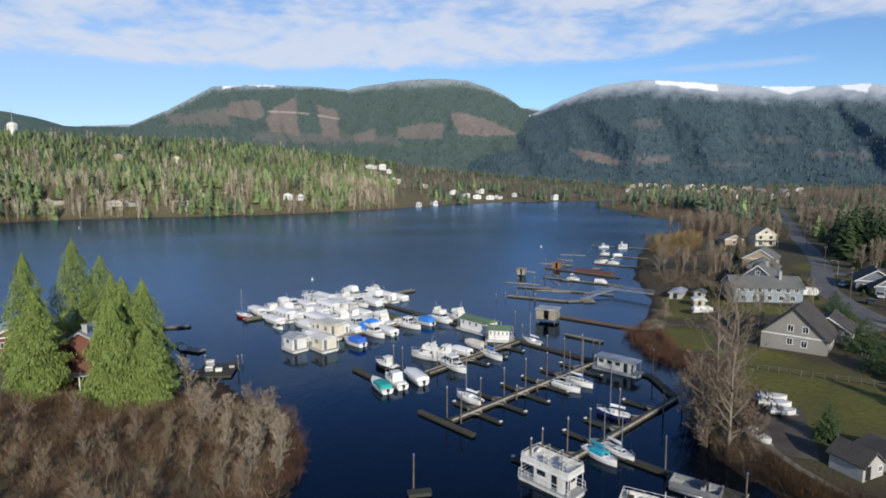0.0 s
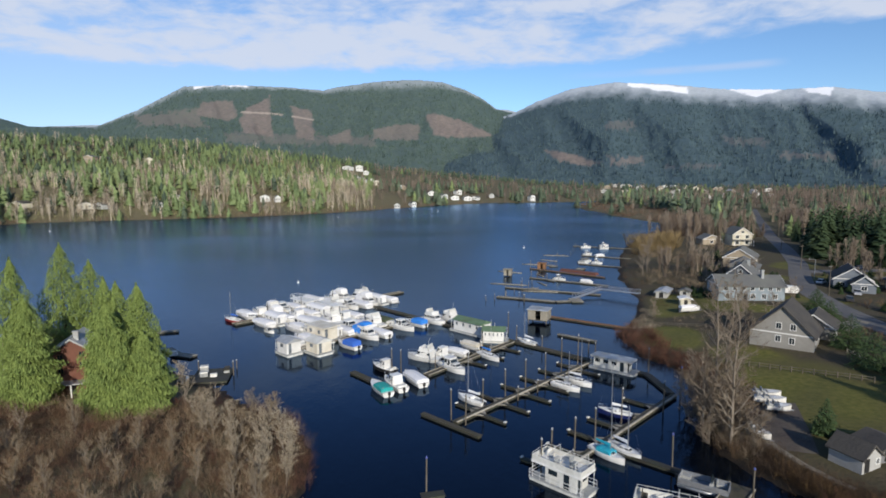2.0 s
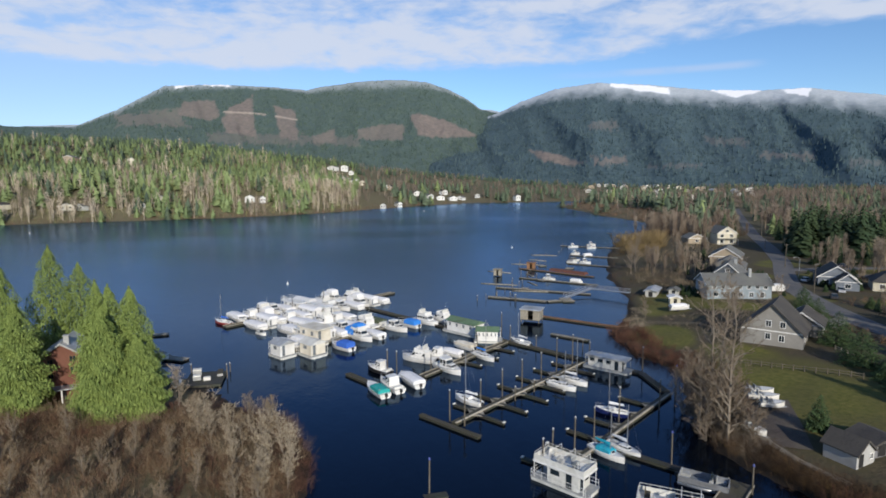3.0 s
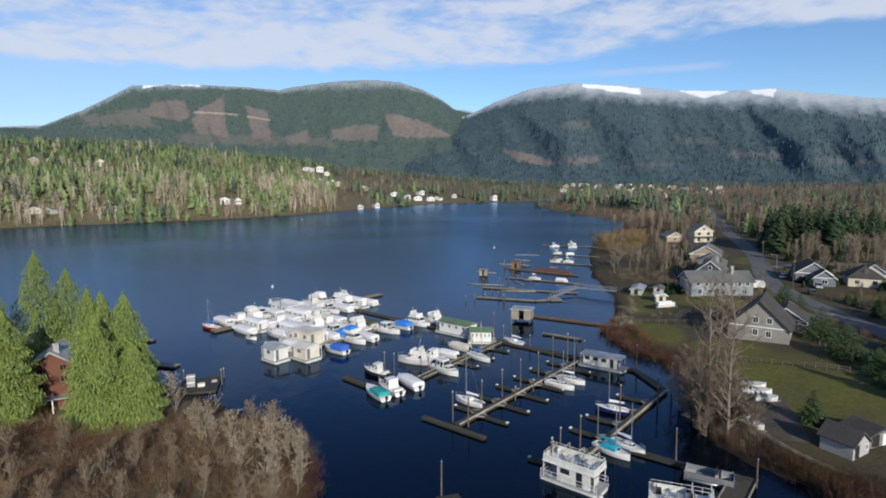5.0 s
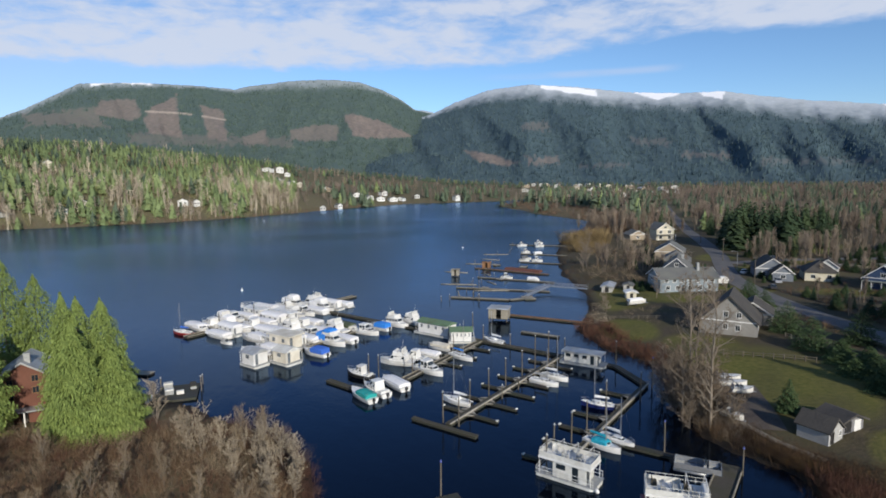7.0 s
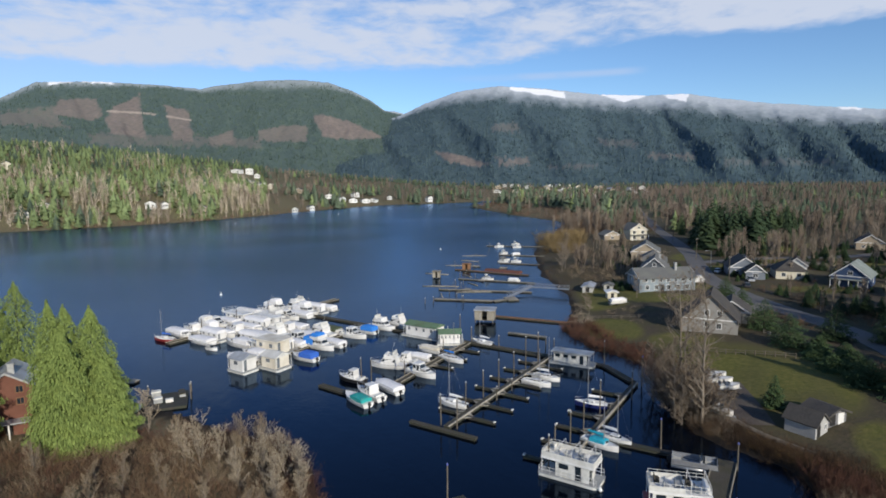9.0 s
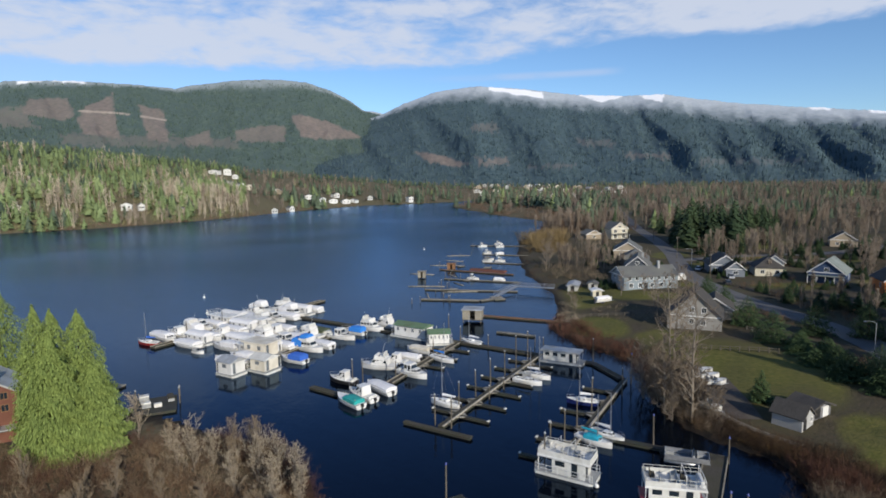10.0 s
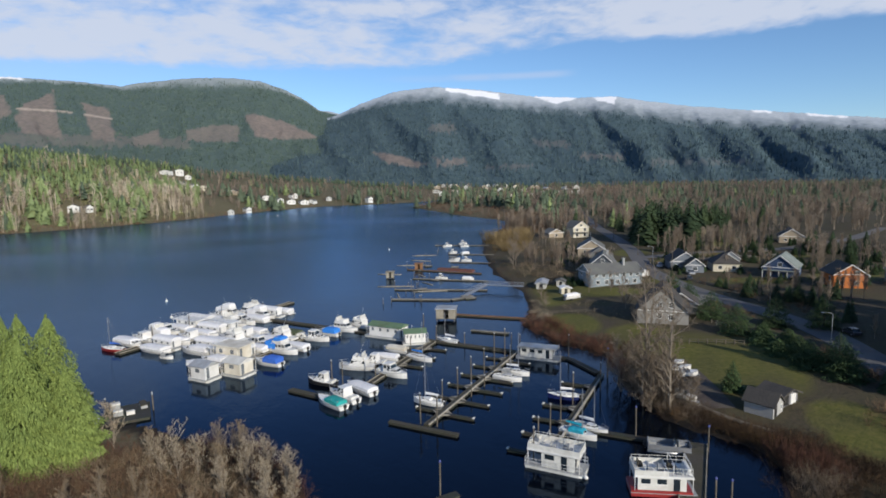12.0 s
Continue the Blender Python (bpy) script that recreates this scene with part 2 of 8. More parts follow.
class Geo:
    """Vertices and faces of one mesh."""

    def __init__(self):
        self.v, self.f = [], []

    def add(self, vs, fs):
        k = len(self.v)
        self.v += [tuple(p) for p in vs]
        self.f += [tuple(i + k for i in f) for f in fs]
        return self

    def box(self, x0, x1, y0, y1, z0, z1, tx=0.0, ty=0.0, m=None):
        """A box; tx, ty draw in its top at each side."""
        vs = [Vector(p) for p in ((x0, y0, z0), (x1, y0, z0), (x1, y1, z0), (x0, y1, z0),
                                  (x0 + tx, y0 + ty, z1), (x1 - tx, y0 + ty, z1), (x1 - tx, y1 - ty, z1), (x0 + tx, y1 - ty, z1))]
        if m:
            vs = [m @ p for p in vs]
        return self.add(vs, [(3, 2, 1, 0), (4, 5, 6, 7), (0, 1, 5, 4), (1, 2, 6, 5), (2, 3, 7, 6), (3, 0, 4, 7)])

    def tube(self, p, q, r0, r1=None, n=6, cap=True):
        p, q = Vector(p), Vector(q)
        r1 = r0 if r1 is None else r1
        d = (q - p).normalized()
        s = d.orthogonal().normalized()
        t = d.cross(s)
        vs = []
        for c, r in ((p, r0), (q, r1)):
            vs += [c + (s * math.cos(2 * math.pi * i / n) + t * math.sin(2 * math.pi * i / n)) * r for i in range(n)]
        fs = [(i, (i + 1) % n, n + (i + 1) % n, n + i) for i in range(n)]
        if cap:
            fs += [tuple(range(n - 1, -1, -1)), tuple(range(n, 2 * n))]
        return self.add(vs, fs)

    def path(self, pts, r, n=5):
        for a, b in zip(pts, pts[1:]):
            self.tube(a, b, r, r, n)
        return self

    def loft(self, rings, closed=True, caps=True):
        n = len(rings[0])
        vs = [p for ring in rings for p in ring]
        fs = []
        for k in range(len(rings) - 1):
            for i in range(n if closed else n - 1):
                j = (i + 1) % n
                fs.append((k * n + i, k * n + j, (k + 1) * n + j, (k + 1) * n + i))
        if caps:
            fs += [tuple(range(n - 1, -1, -1)), tuple(range((len(rings) - 1) * n, len(rings) * n))]
        return self.add(vs, fs)

    def prism(self, outline, z0, z1, inset=0.0):
        """An upright prism over a plan outline (counterclockwise)."""
        n = len(outline)
        cx, cy = sum(p[0] for p in outline) / n, sum(p[1] for p in outline) / n
        top = [(x + (cx - x) * inset, y + (cy - y) * inset, z1) for x, y in outline]
        vs = [(x, y, z0) for x, y in outline] + top
        return self.add(vs, [tuple(range(n - 1, -1, -1)), tuple(range(n, 2 * n))] + [(i, (i + 1) % n, n + (i + 1) % n, n + i) for i in range(n)])

    def mesh(self, name, mat, smooth=False):
        me = bpy.data.meshes.new(name)
        me.from_pydata(self.v, [], self.f)
        if mat:
            me.materials.append(mat)
        if smooth:
            me.polygons.foreach_set("use_smooth", [True] * len(me.polygons))
        me.update()
        return me


def part(name, g, mat, parent=None, label="", smooth=False):
    """Links a Geo as one mesh object under a thing or a part."""
    ob = new(name, g.mesh(name, mat, smooth))
    if parent:
        ob.parent = parent
    if label:
        ob["label"] = label
    return ob


def thing(name, label, category, group="", at=None):
    ob = tagged(new(name), label, category, group)
    if at:
        ob.matrix_basis = at
    return ob


def heading(x, y, dx, dy, z=0.0):
    """The pose of a thing at x, y whose own +y looks along dx, dy."""
    return pose(x, y, z, 0, 0, math.degrees(math.atan2(-dx, dy)))


def arrays_mesh(name, verts, tris, mat, tone=None, smooth=False):
    """A mesh straight from numpy arrays of triangles."""
    me = bpy.data.meshes.new(name)
    me.vertices.add(len(verts))
    me.vertices.foreach_set("co", np.asarray(verts, np.float32).ravel())
    n = len(tris)
    me.loops.add(n * 3)
    me.loops.foreach_set("vertex_index", np.asarray(tris, np.int32).ravel())
    me.polygons.add(n)
    me.polygons.foreach_set("loop_start", np.arange(0, n * 3, 3, dtype=np.int32))
    me.polygons.foreach_set("loop_total", np.full(n, 3, np.int32))
    me.polygons.foreach_set("use_smooth", np.full(n, smooth))
    if tone is not None:
        at = me.attributes.new("tone", "FLOAT", "POINT")
        at.data.foreach_set("value", np.asarray(tone, np.float32))
    me.materials.append(mat)
    me.update()
    me.validate()
    return me

# ---- the land, the lake and the mountains ----
LAKE = [(30, 10), (29, 47), (34, 51.5), (36.5, 57), (34.5, 64), (32.5, 70), (34, 78), (38.5, 86), (43, 95), (44, 104), (40.5, 113), (42, 129),
        (54, 145), (63, 167), (68, 182), (72, 200), (80, 222), (97, 262), (125, 318), (152, 350), (192, 412), (210, 450), (208, 558), (217, 615),
        (225, 740), (262, 790), (385, 880), (360, 930), (207, 866), (135, 868), (44, 782), (-29, 686), (-87, 621), (-138, 585), (-187, 561),
        (-234, 548), (-317, 516), (-337, 480), (-450, 420), (-900, 300), (-900, 150), (-130, 152), (-85, 146), (-66, 132), (-54, 112), (-40, 100),
        (-27, 86), (-22, 76), (-21, 67), (-26, 56), (-40, 10)]


def shore_distance(x, y):
    """Metres from the shoreline, positive on land."""
    x, y = np.asarray(x, float), np.asarray(y, float)
    d2 = np.full(x.shape, 1e18)
    inside = np.zeros(x.shape, bool)
    for (ax, ay), (bx, by) in zip(LAKE, LAKE[1:] + LAKE[:1]):
        ex, ey = bx - ax, by - ay
        t = np.clip(((x - ax) * ex + (y - ay) * ey) / (ex * ex + ey * ey), 0, 1)
        d2 = np.minimum(d2, (x - ax - t * ex) ** 2 + (y - ay - t * ey) ** 2)
        if ey:
            inside ^= ((ay > y) != (by > y)) & (x < ax + (y - ay) / ey * ex)
    d = np.sqrt(d2)
    return np.where(inside, -d, d)


def smooth01(t):
    t = np.clip(t, 0, 1)
    return t * t * (3 - 2 * t)


def waves(x, y, scale, seed=0.0):
    """Cheap smooth noise, about -1 to 1."""
    a, b = x / scale + seed * 1.7, y / scale - seed * 2.3
    return (np.sin(a + 1.3 * np.sin(b * 0.7 + seed)) + np.sin(b * 1.1 + 1.7 * np.sin(a * 0.6 - seed)) + np.sin((a + b) * 0.8 + seed * 3)) / 3


def land_height(x, y):
    x, y = np.asarray(x, float), np.asarray(y, float)
    d = shore_distance(x, y)
    d = d + waves(x, y, 4.0, 1.0) * 1.2 * smooth01((np.abs(y) + 100) / 200)
    low = np.where(d > 0, 0.12 + 1.88 * smooth01(d / 30), np.maximum(d * 0.35, -5.0))
    az = np.degrees(np.arctan2(x + 18, np.maximum(y, 1)))
    crest = np.interp(az, [-50, -36, -20, -12, -7, -2, 4, 9, 15, 25, 60], [86, 92, 88, 84, 74, 61, 46, 34, 21, 12, 8])
    far = smooth01((y - 380) / 160) * np.where(d > 0, 1, 0)
    hill = crest * (0.24 * smooth01((d - 3) / 60) + 0.76 * smooth01((d - 3) / 430) ** 0.9) * far
    hill = hill + far * smooth01(d / 300) * waves(x, y, 60, 2.0) * 4.0 * np.clip(crest / 60, 0, 1)
    back = smooth01((y - 1500) / 900)
    return low + hill * (1 - 0.55 * back)


def spaced(lo, a, b, hi, fine, grow=1.07):
    """Grid lines: fine between a and b, wider and wider outside."""
    mid = list(np.arange(a, b + fine / 2, fine))
    s, v = fine, mid[-1]
    while v < hi:
        s = min(s * grow, 60)
        v += s
        mid.append(v)
    s, v = fine, mid[0]
    front = []
    while v > lo:
        s = min(s * grow, 60)
        v -= s
        front.append(v)
    return np.array(front[::-1] + mid)


def build_ground():
    xs, ys = spaced(-2600, -75, 120, 3200, 1.6), spaced(-300, 30, 205, 3000, 1.6)
    gx, gy = np.meshgrid(xs, ys)
    gz = land_height(gx, gy)
    w, h = len(xs), len(ys)
    idx = np.arange(w * h).reshape(h, w)
    a, b, c, d = idx[:-1, :-1].ravel(), idx[:-1, 1:].ravel(), idx[1:, 1:].ravel(), idx[1:, :-1].ravel()
    tris = np.concatenate([np.stack([a, b, c], 1), np.stack([a, c, d], 1)])
    me = arrays_mesh("ground", np.stack([gx.ravel(), gy.ravel(), gz.ravel()], 1), tris, GROUND, smooth=True)

    def lawn(cx, cy, rx, ry, turn):
        ca, sa_ = math.cos(radians(turn)), math.sin(radians(turn))
        u, v = (gx - cx) * ca + (gy - cy) * sa_, -(gx - cx) * sa_ + (gy - cy) * ca
        return smooth01((1.15 - np.sqrt((u / rx) ** 2 + (v / ry) ** 2) + 0.12 * waves(gx, gy, 3, 5)) / 0.3)

    dd = shore_distance(gx, gy)
    green = np.max([lawn(*p) for p in ((62, 88, 20, 13, -42), (56, 76, 11, 9, -40), (53, 124, 7, 10, -25), (76, 161, 13, 9, -20), (84, 146, 12, 6, -30), (66, 150, 9, 7, 20), (60, 106, 7, 8, 0),
                                       (52, 50, 9, 6, 20), (110, 152, 8, 5, -30), (134, 140, 12, 6, -20), (172, 132, 20, 9, 10), (160, 190, 30, 6, 12), (54, 57, 6, 5, 30), (150, 215, 14, 8, 40), (190, 170, 16, 6, 0), (215, 225, 24, 7, 20), (122, 190, 10, 6, 50))], axis=0)
    green = green * smooth01((dd - 3.0) / 3) * np.clip(0.80 + 0.30 * waves(gx, gy, 2.3, 7) + 0.30 * waves(gx, gy, 6.0, 3), 0.25, 1)
    at = me.attributes.new("lawn", "FLOAT", "POINT")
    at.data.foreach_set("value", green.ravel().astype(np.float32))
    at = me.attributes.new("wet", "FLOAT", "POINT")
    at.data.foreach_set("value", (smooth01((3.2 - dd) / 2.0) * (gy < 330)).ravel().astype(np.float32))
    wood = smooth01((gy - 300) / 120) + smooth01((-gx - 20) / 20)
    at = me.attributes.new("wood", "FLOAT", "POINT")
    at.data.foreach_set("value", np.clip(wood, 0, 1).ravel().astype(np.float32))
    return tagged(new("ground", me), "brown winter ground with patches of mown grass round the lake", "ground", kind="structure")


GROUND = surface("winter_ground", (0.092, 0.072, 0.050), (0.055, 0.047, 0.034), 0.9, 0.95, 0.5, c=(0.080, 0.072, 0.040), size2=7,
                 attr=[("wood", (0.105, 0.100, 0.055), (0.155, 0.130, 0.085)), ("lawn", (0.095, 0.102, 0.024), (0.158, 0.144, 0.042)), ("wet", (0.034, 0.028, 0.022), (0.022, 0.019, 0.016))], bsize=0.5, spec=0.15)
ground = build_ground()

water = Geo()
water.add([(-1000, -200, 0), (700, -200, 0), (700, 1000, 0), (-1000, 1000, 0)], [(0, 1, 2, 3)])
water = tagged(part("water", water, WATER), "dark blue lake water with fine wind ripples", "lake", kind="structure")

# skyline of the two massifs: bearing and height of the crest in degrees, seen from the lake
SKYLINE = [(-75, 2.0), (-50, 3.0), (-40, 3.4), (-25.2, 4.3), (-22, 5.85), (-18.2, 8.05), (-13.9, 8.4), (-9.3, 8.38), (-6.0, 8.2), (-4.9, 8.5), (-1.7, 9.0), (0.2, 9.2), (2.7, 9.32), (5.4, 9.12),
           (7.6, 8.4), (9.4, 7.5), (10.6, 6.6), (12.4, 6.2), (14.5, 7.2), (17.7, 8.25), (21.7, 8.72), (26.8, 8.2), (30.9, 7.6), (35.2, 7.28),
           (38.9, 7.15), (44.4, 6.1), (49, 5.42), (53.2, 4.88), (59.3, 3.98), (72, 3.0), (85, 2.2)]
EYE0 = (-19.0, 2.0, 40.0)


def fbm(x, y, seed, octaves=5, ridged=False):
    out, amp, tot = np.zeros(np.shape(x)), 1.0, 0.0
    flat = np.stack([np.ravel(x), np.ravel(y)], 1)
    vals = np.zeros(len(flat))
    for o in range(octaves):
        k = 2.0 ** o
        n = np.array([noise.noise((p[0] * k + seed * 13.1, p[1] * k - seed * 7.7, seed)) for p in flat])
        vals += amp * ((1 - 2 * np.abs(n)) if ridged else n)
        tot += amp
        amp *= 0.5
    return (vals / tot).reshape(np.shape(x))


def inside(az, el, outline):
    """Degrees inside a convex outline (bearing, height), negative outside."""
    cx, cy = sum(p[0] for p in outline) / len(outline), sum(p[1] for p in outline) / len(outline)
    d = np.full(az.shape, 99.0)
    for (ax, ay), (bx, by) in zip(outline, outline[1:] + outline[:1]):
        ex, ey = bx - ax, by - ay
        n = math.hypot(ex, ey)
        side = 1.0 if ex * (cy - ay) - ey * (cx - ax) > 0 else -1.0
        d = np.minimum(d, side * (ex * (el - ay) - ey * (az - ax)) / n)
    return d


def build_mountain(name, az0, az1, crest, r_foot, r_top, label, mat, seed, steps=(700, 130), skew=2.0, gullies=None, relief=40.0, snow=None, cuts=(), rime=0.8, tracks=(), trees=0, needles=None, treeline=0.35):
    """A ridge seen from the lake. gullies: bearings at the crest from which spurs run down, steep on their western side."""
    na, ns = steps
    az, s = np.meshgrid(np.linspace(az0, az1, na), np.concatenate([np.linspace(0, 1, ns - 8), np.linspace(1.03, 1.35, 8)]))
    el = np.interp(az, [p[0] for p in crest], [p[1] for p in crest])
    r = r_foot + (r_top - r_foot) * s
    foot = -math.degrees(math.atan2(EYE0[2] - 3, r_foot))
    rise = np.where(s <= 1, np.clip(s, 0, 1) ** 0.9, 1 - 0.9 * (s - 1))
    z = EYE0[2] + np.tan(np.radians(foot + (el - foot) * rise)) * r
    wob = fbm(az * 0.9, s * 9, seed + 9, 4)
    grain = fbm(az * 3.1, s * 30, seed + 17, 3)
    bend = az - skew * np.clip(1 - s, 0, 1) ** 1.5 + wob * 0.7
    if gullies:
        ph = np.interp(bend, gullies, np.arange(len(gullies)))
        f = ph - np.floor(ph)
        spur = np.where(f < 0.42, smooth01(f / 0.42), 1 - smooth01((f - 0.42) / 0.58)) * (0.6 + 0.4 * np.sin(np.floor(ph) * 2.3))
        small = fbm(bend * 0.26, s * 1.2, seed + 5, 3, True)
        shape = spur * 1.0 + small * 0.45
    else:
        shape = fbm(bend * 0.16, s * 0.9, seed, 3, True) * 0.8 + fbm(bend * 0.5, s * 3.0, seed + 3, 4) * 0.7
    fade = np.clip(s * 3.2, 0, 1) * np.clip((1.0 - s) * 3.0 + 0.06, 0, 1) * (s <= 1)
    z = z + fade * relief * shape
    z += (s > 0.97) * grain * 5
    lim = EYE0[2] + np.tan(np.radians(foot + (el - foot) * np.clip(0.30 + 0.70 * s, 0, 1))) * r
    z = np.where(s < 1, np.minimum(z, lim), z)
    x, y = EYE0[0] + r * np.sin(np.radians(az)), EYE0[1] + r * np.cos(np.radians(az))
    idx = np.arange(na * len(s)).reshape(len(s), na)
    a, b, c, d = idx[:-1, :-1].ravel(), idx[:-1, 1:].ravel(), idx[1:, 1:].ravel(), idx[1:, :-1].ravel()
    tris = np.concatenate([np.stack([a, b, c], 1), np.stack([a, c, d], 1)])
    me = arrays_mesh(name, np.stack([x.ravel(), y.ravel(), z.ravel()], 1), tris, mat, smooth=True)
    # logged patches and snow lie where they lie on the slope
    view = np.degrees(np.arctan2(z - EYE0[2], r))
    cut = np.zeros(az.shape)
    for outline, strength in cuts:
        ins = inside(az, view, outline) + wob * 0.30 + grain * (0.22 if strength > 0.7 else 0.75)
        cut = np.maximum(cut, strength * smooth01((ins + 0.05) / 0.16))
    line = np.zeros(az.shape)
    for (ax, ay), (bx, by) in tracks:
        ex, ey = bx - ax, by - ay
        t = np.clip(((az - ax) * ex + (view - ay) * ey) / (ex * ex + ey * ey), 0, 1)
        line = np.maximum(line, smooth01((0.10 - np.hypot(az - ax - t * ex, view - ay - t * ey)) / 0.06))
    frost, white = np.zeros(az.shape), np.zeros(az.shape)
    if snow:
        depth, patches = snow
        drop = np.interp(az, [p[0] for p in depth], [p[1] for p in depth])
        frost = smooth01((view - (el - drop * 1.3) + wob * 0.5 * drop + grain * 0.25) / np.maximum(drop * 1.25, 0.05)) * (drop > 0.06)
        for outline in patches:
            white = np.maximum(white, smooth01((inside(az, view, outline) + wob * 0.22 + grain * 0.10 + 0.04) / 0.10))
    for key, val in (("cut", cut), ("track", line), ("frost", frost ** 1.3 * rime), ("white", white)):
        at = me.attributes.new(key, "FLOAT", "POINT")
        at.data.foreach_set("value", np.clip(val, 0, 1).ravel().astype(np.float32))
    ob = tagged(new(name, me), label, "mountain", kind="structure")
    if trees:
        # single firs on the slope, thinned out on logged ground and near the white crest
        rnd = np.random.RandomState(int(seed * 7))
        k = rnd.randint(na * ns, size=trees)
        i, j = k // na, k % na
        ok = (s[i, j] < 0.985) & (cut[i, j] < 0.35 * rnd.rand(trees) + 0.1) & (frost[i, j] < treeline * rnd.rand(trees)) & (white[i, j] < 0.1) & (line[i, j] < 0.1)
        i, j = i[ok], j[ok]
        n = len(i)
        ba, bs = az[i, j] + rnd.uniform(-0.5, 0.5, n) * (az1 - az0) / na, rnd.uniform(-0.5, 0.5, n) / ns
        rr = r[i, j] + bs * (r_top - r_foot)
        px, py, pz = EYE0[0] + rr * np.sin(np.radians(ba)), EYE0[1] + rr * np.cos(np.radians(ba)), z[i, j] - 2.5
        h = rnd.uniform(8, 15, n)
        w = h * rnd.uniform(0.15, 0.24, n)
        turn = rnd.uniform(0, 6.28, n)
        ring = [np.stack([px + w * np.cos(turn + q), py + w * np.sin(turn + q), pz], 1) for q in (0, 2.094, 4.189)]
        tip = np.stack([px, py, pz + h], 1)
        verts = np.stack(ring + [tip], 1).reshape(-1, 3)
        o = np.arange(n) * 4
        tr = np.concatenate([np.stack([o + p, o + q, o + 3], 1) for p, q in ((0, 1), (1, 2), (2, 0))])
        tone = np.repeat(np.clip(rnd.rand(n) * 0.5 + 1.1 * wob[i, j] + 0.28, 0, 1), 4)
        tagged(new(name + "_firs", arrays_mesh("slope_firs", verts, tr, needles, tone)), "dense firs on the far mountain slope", "woodland", kind="stuff")
    return ob


def forest(name, dark, light, mist):
    return surface(name, dark, light, 16, 0.95, 0.6, c=mist, size2=70, bsize=12, spec=0.1,
                   attr=[("cut", (0.252, 0.205, 0.184), (0.165, 0.150, 0.132)), ("track", (0.40, 0.34, 0.29)), ("frost", (0.60, 0.64, 0.69), (0.46, 0.51, 0.57)), ("white", (0.86, 0.87, 0.9))])


# distance haze is put into the slope colours: paler and bluer than near trees
FOREST = forest("hazed_forest_slope", (0.053, 0.084, 0.075), (0.122, 0.162, 0.132), (0.081, 0.117, 0.113))
# the eastern ridge has more blue distance haze mixed into its base colours
EASTFOREST = forest("blue_hazed_fir_slope", (0.038, 0.070, 0.088), (0.100, 0.142, 0.146), (0.070, 0.108, 0.128))
# the firs on the slope carry that haze in their tones too
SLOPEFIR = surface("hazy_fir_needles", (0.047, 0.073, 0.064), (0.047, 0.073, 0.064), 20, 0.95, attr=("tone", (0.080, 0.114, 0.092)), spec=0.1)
# eastern needles bluer still: haze is in the colour
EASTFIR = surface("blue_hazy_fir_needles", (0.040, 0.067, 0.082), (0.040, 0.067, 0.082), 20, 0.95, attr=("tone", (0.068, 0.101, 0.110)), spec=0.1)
CUTS_W = (([(-16.8, 6.9), (-14.2, 7.0), (-13.7, 5.7), (-14.4, 5.2), (-17.4, 5.6)], 0.85), ([(-13.0, 6.4), (-11.0, 7.5), (-10.7, 3.9), (-13.3, 4.1), (-13.7, 5.3)], 0.95),
          ([(-9.1, 6.8), (-7.1, 6.3), (-6.9, 3.6), (-8.5, 3.6)], 0.9), ([(-22.3, 5.4), (-17.3, 6.1), (-16.4, 4.6), (-22.0, 4.6)], 0.55), ([(-5.6, 4.0), (-3.5, 4.7), (-3.2, 3.4), (-5.5, 3.2)], 0.75),
          ([(-1.2, 4.7), (0.5, 5.1), (3.2, 5.3), (3.2, 3.6), (-1.3, 3.7)], 0.72), ([(3.7, 6.1), (5.6, 6.4), (7.3, 5.6), (10.9, 4.7), (10.9, 4.1), (7.0, 3.9), (4.6, 4.0)], 1.0), ([(-15.0, 4.2), (-1.0, 4.0), (-1.0, 3.1), (-15.0, 3.2)], 0.42))
TRACKS_W = (((-13.4, 6.05), (-10.8, 6.0)), ((-8.9, 5.8), (-6.95, 5.5)), ((-10.8, 6.0), (-9.8, 5.9)))
CUTS_E = (([(15.2, 2.7), (17.5, 2.4), (20.7, 1.4), (19.6, 1.0), (16.9, 1.5)], 1.0), ([(21.5, 1.9), (24.4, 1.8), (24.6, 1.2), (21.5, 1.2)], 0.7), ([(21.0, 5.3), (23.6, 5.2), (23.6, 4.4), (21.0, 4.4)], 0.4),
          ([(26.5, 1.2), (31.0, 1.2), (31.0, 0.8), (26.5, 0.8)], 0.35), ([(42.0, 1.3), (50.0, 1.1), (50.0, 0.7), (42.0, 0.8)], 0.3), ([(31.0, 3.6), (34.5, 3.3), (34.5, 2.7), (31.0, 2.9)], 0.35), ([(35.5, 2.2), (39.5, 1.9), (39.5, 1.4), (35.5, 1.6)], 0.5))
west = [p for p in SKYLINE if p[0] < 13] + [(14.5, 5.6), (18, 4.2), (24, 2.6)]
east = [(-3, 1.6), (2, 2.6), (7, 4.3), (10, 5.4)] + [p for p in SKYLINE if p[0] > 12]
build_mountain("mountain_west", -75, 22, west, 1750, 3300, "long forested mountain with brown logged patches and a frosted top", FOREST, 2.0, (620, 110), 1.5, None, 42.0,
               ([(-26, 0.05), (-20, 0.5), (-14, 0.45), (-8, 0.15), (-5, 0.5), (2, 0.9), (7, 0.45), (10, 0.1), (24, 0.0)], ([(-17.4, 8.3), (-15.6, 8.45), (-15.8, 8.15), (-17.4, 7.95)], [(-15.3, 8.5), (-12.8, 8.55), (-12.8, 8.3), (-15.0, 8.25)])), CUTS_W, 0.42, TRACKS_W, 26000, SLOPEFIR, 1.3)
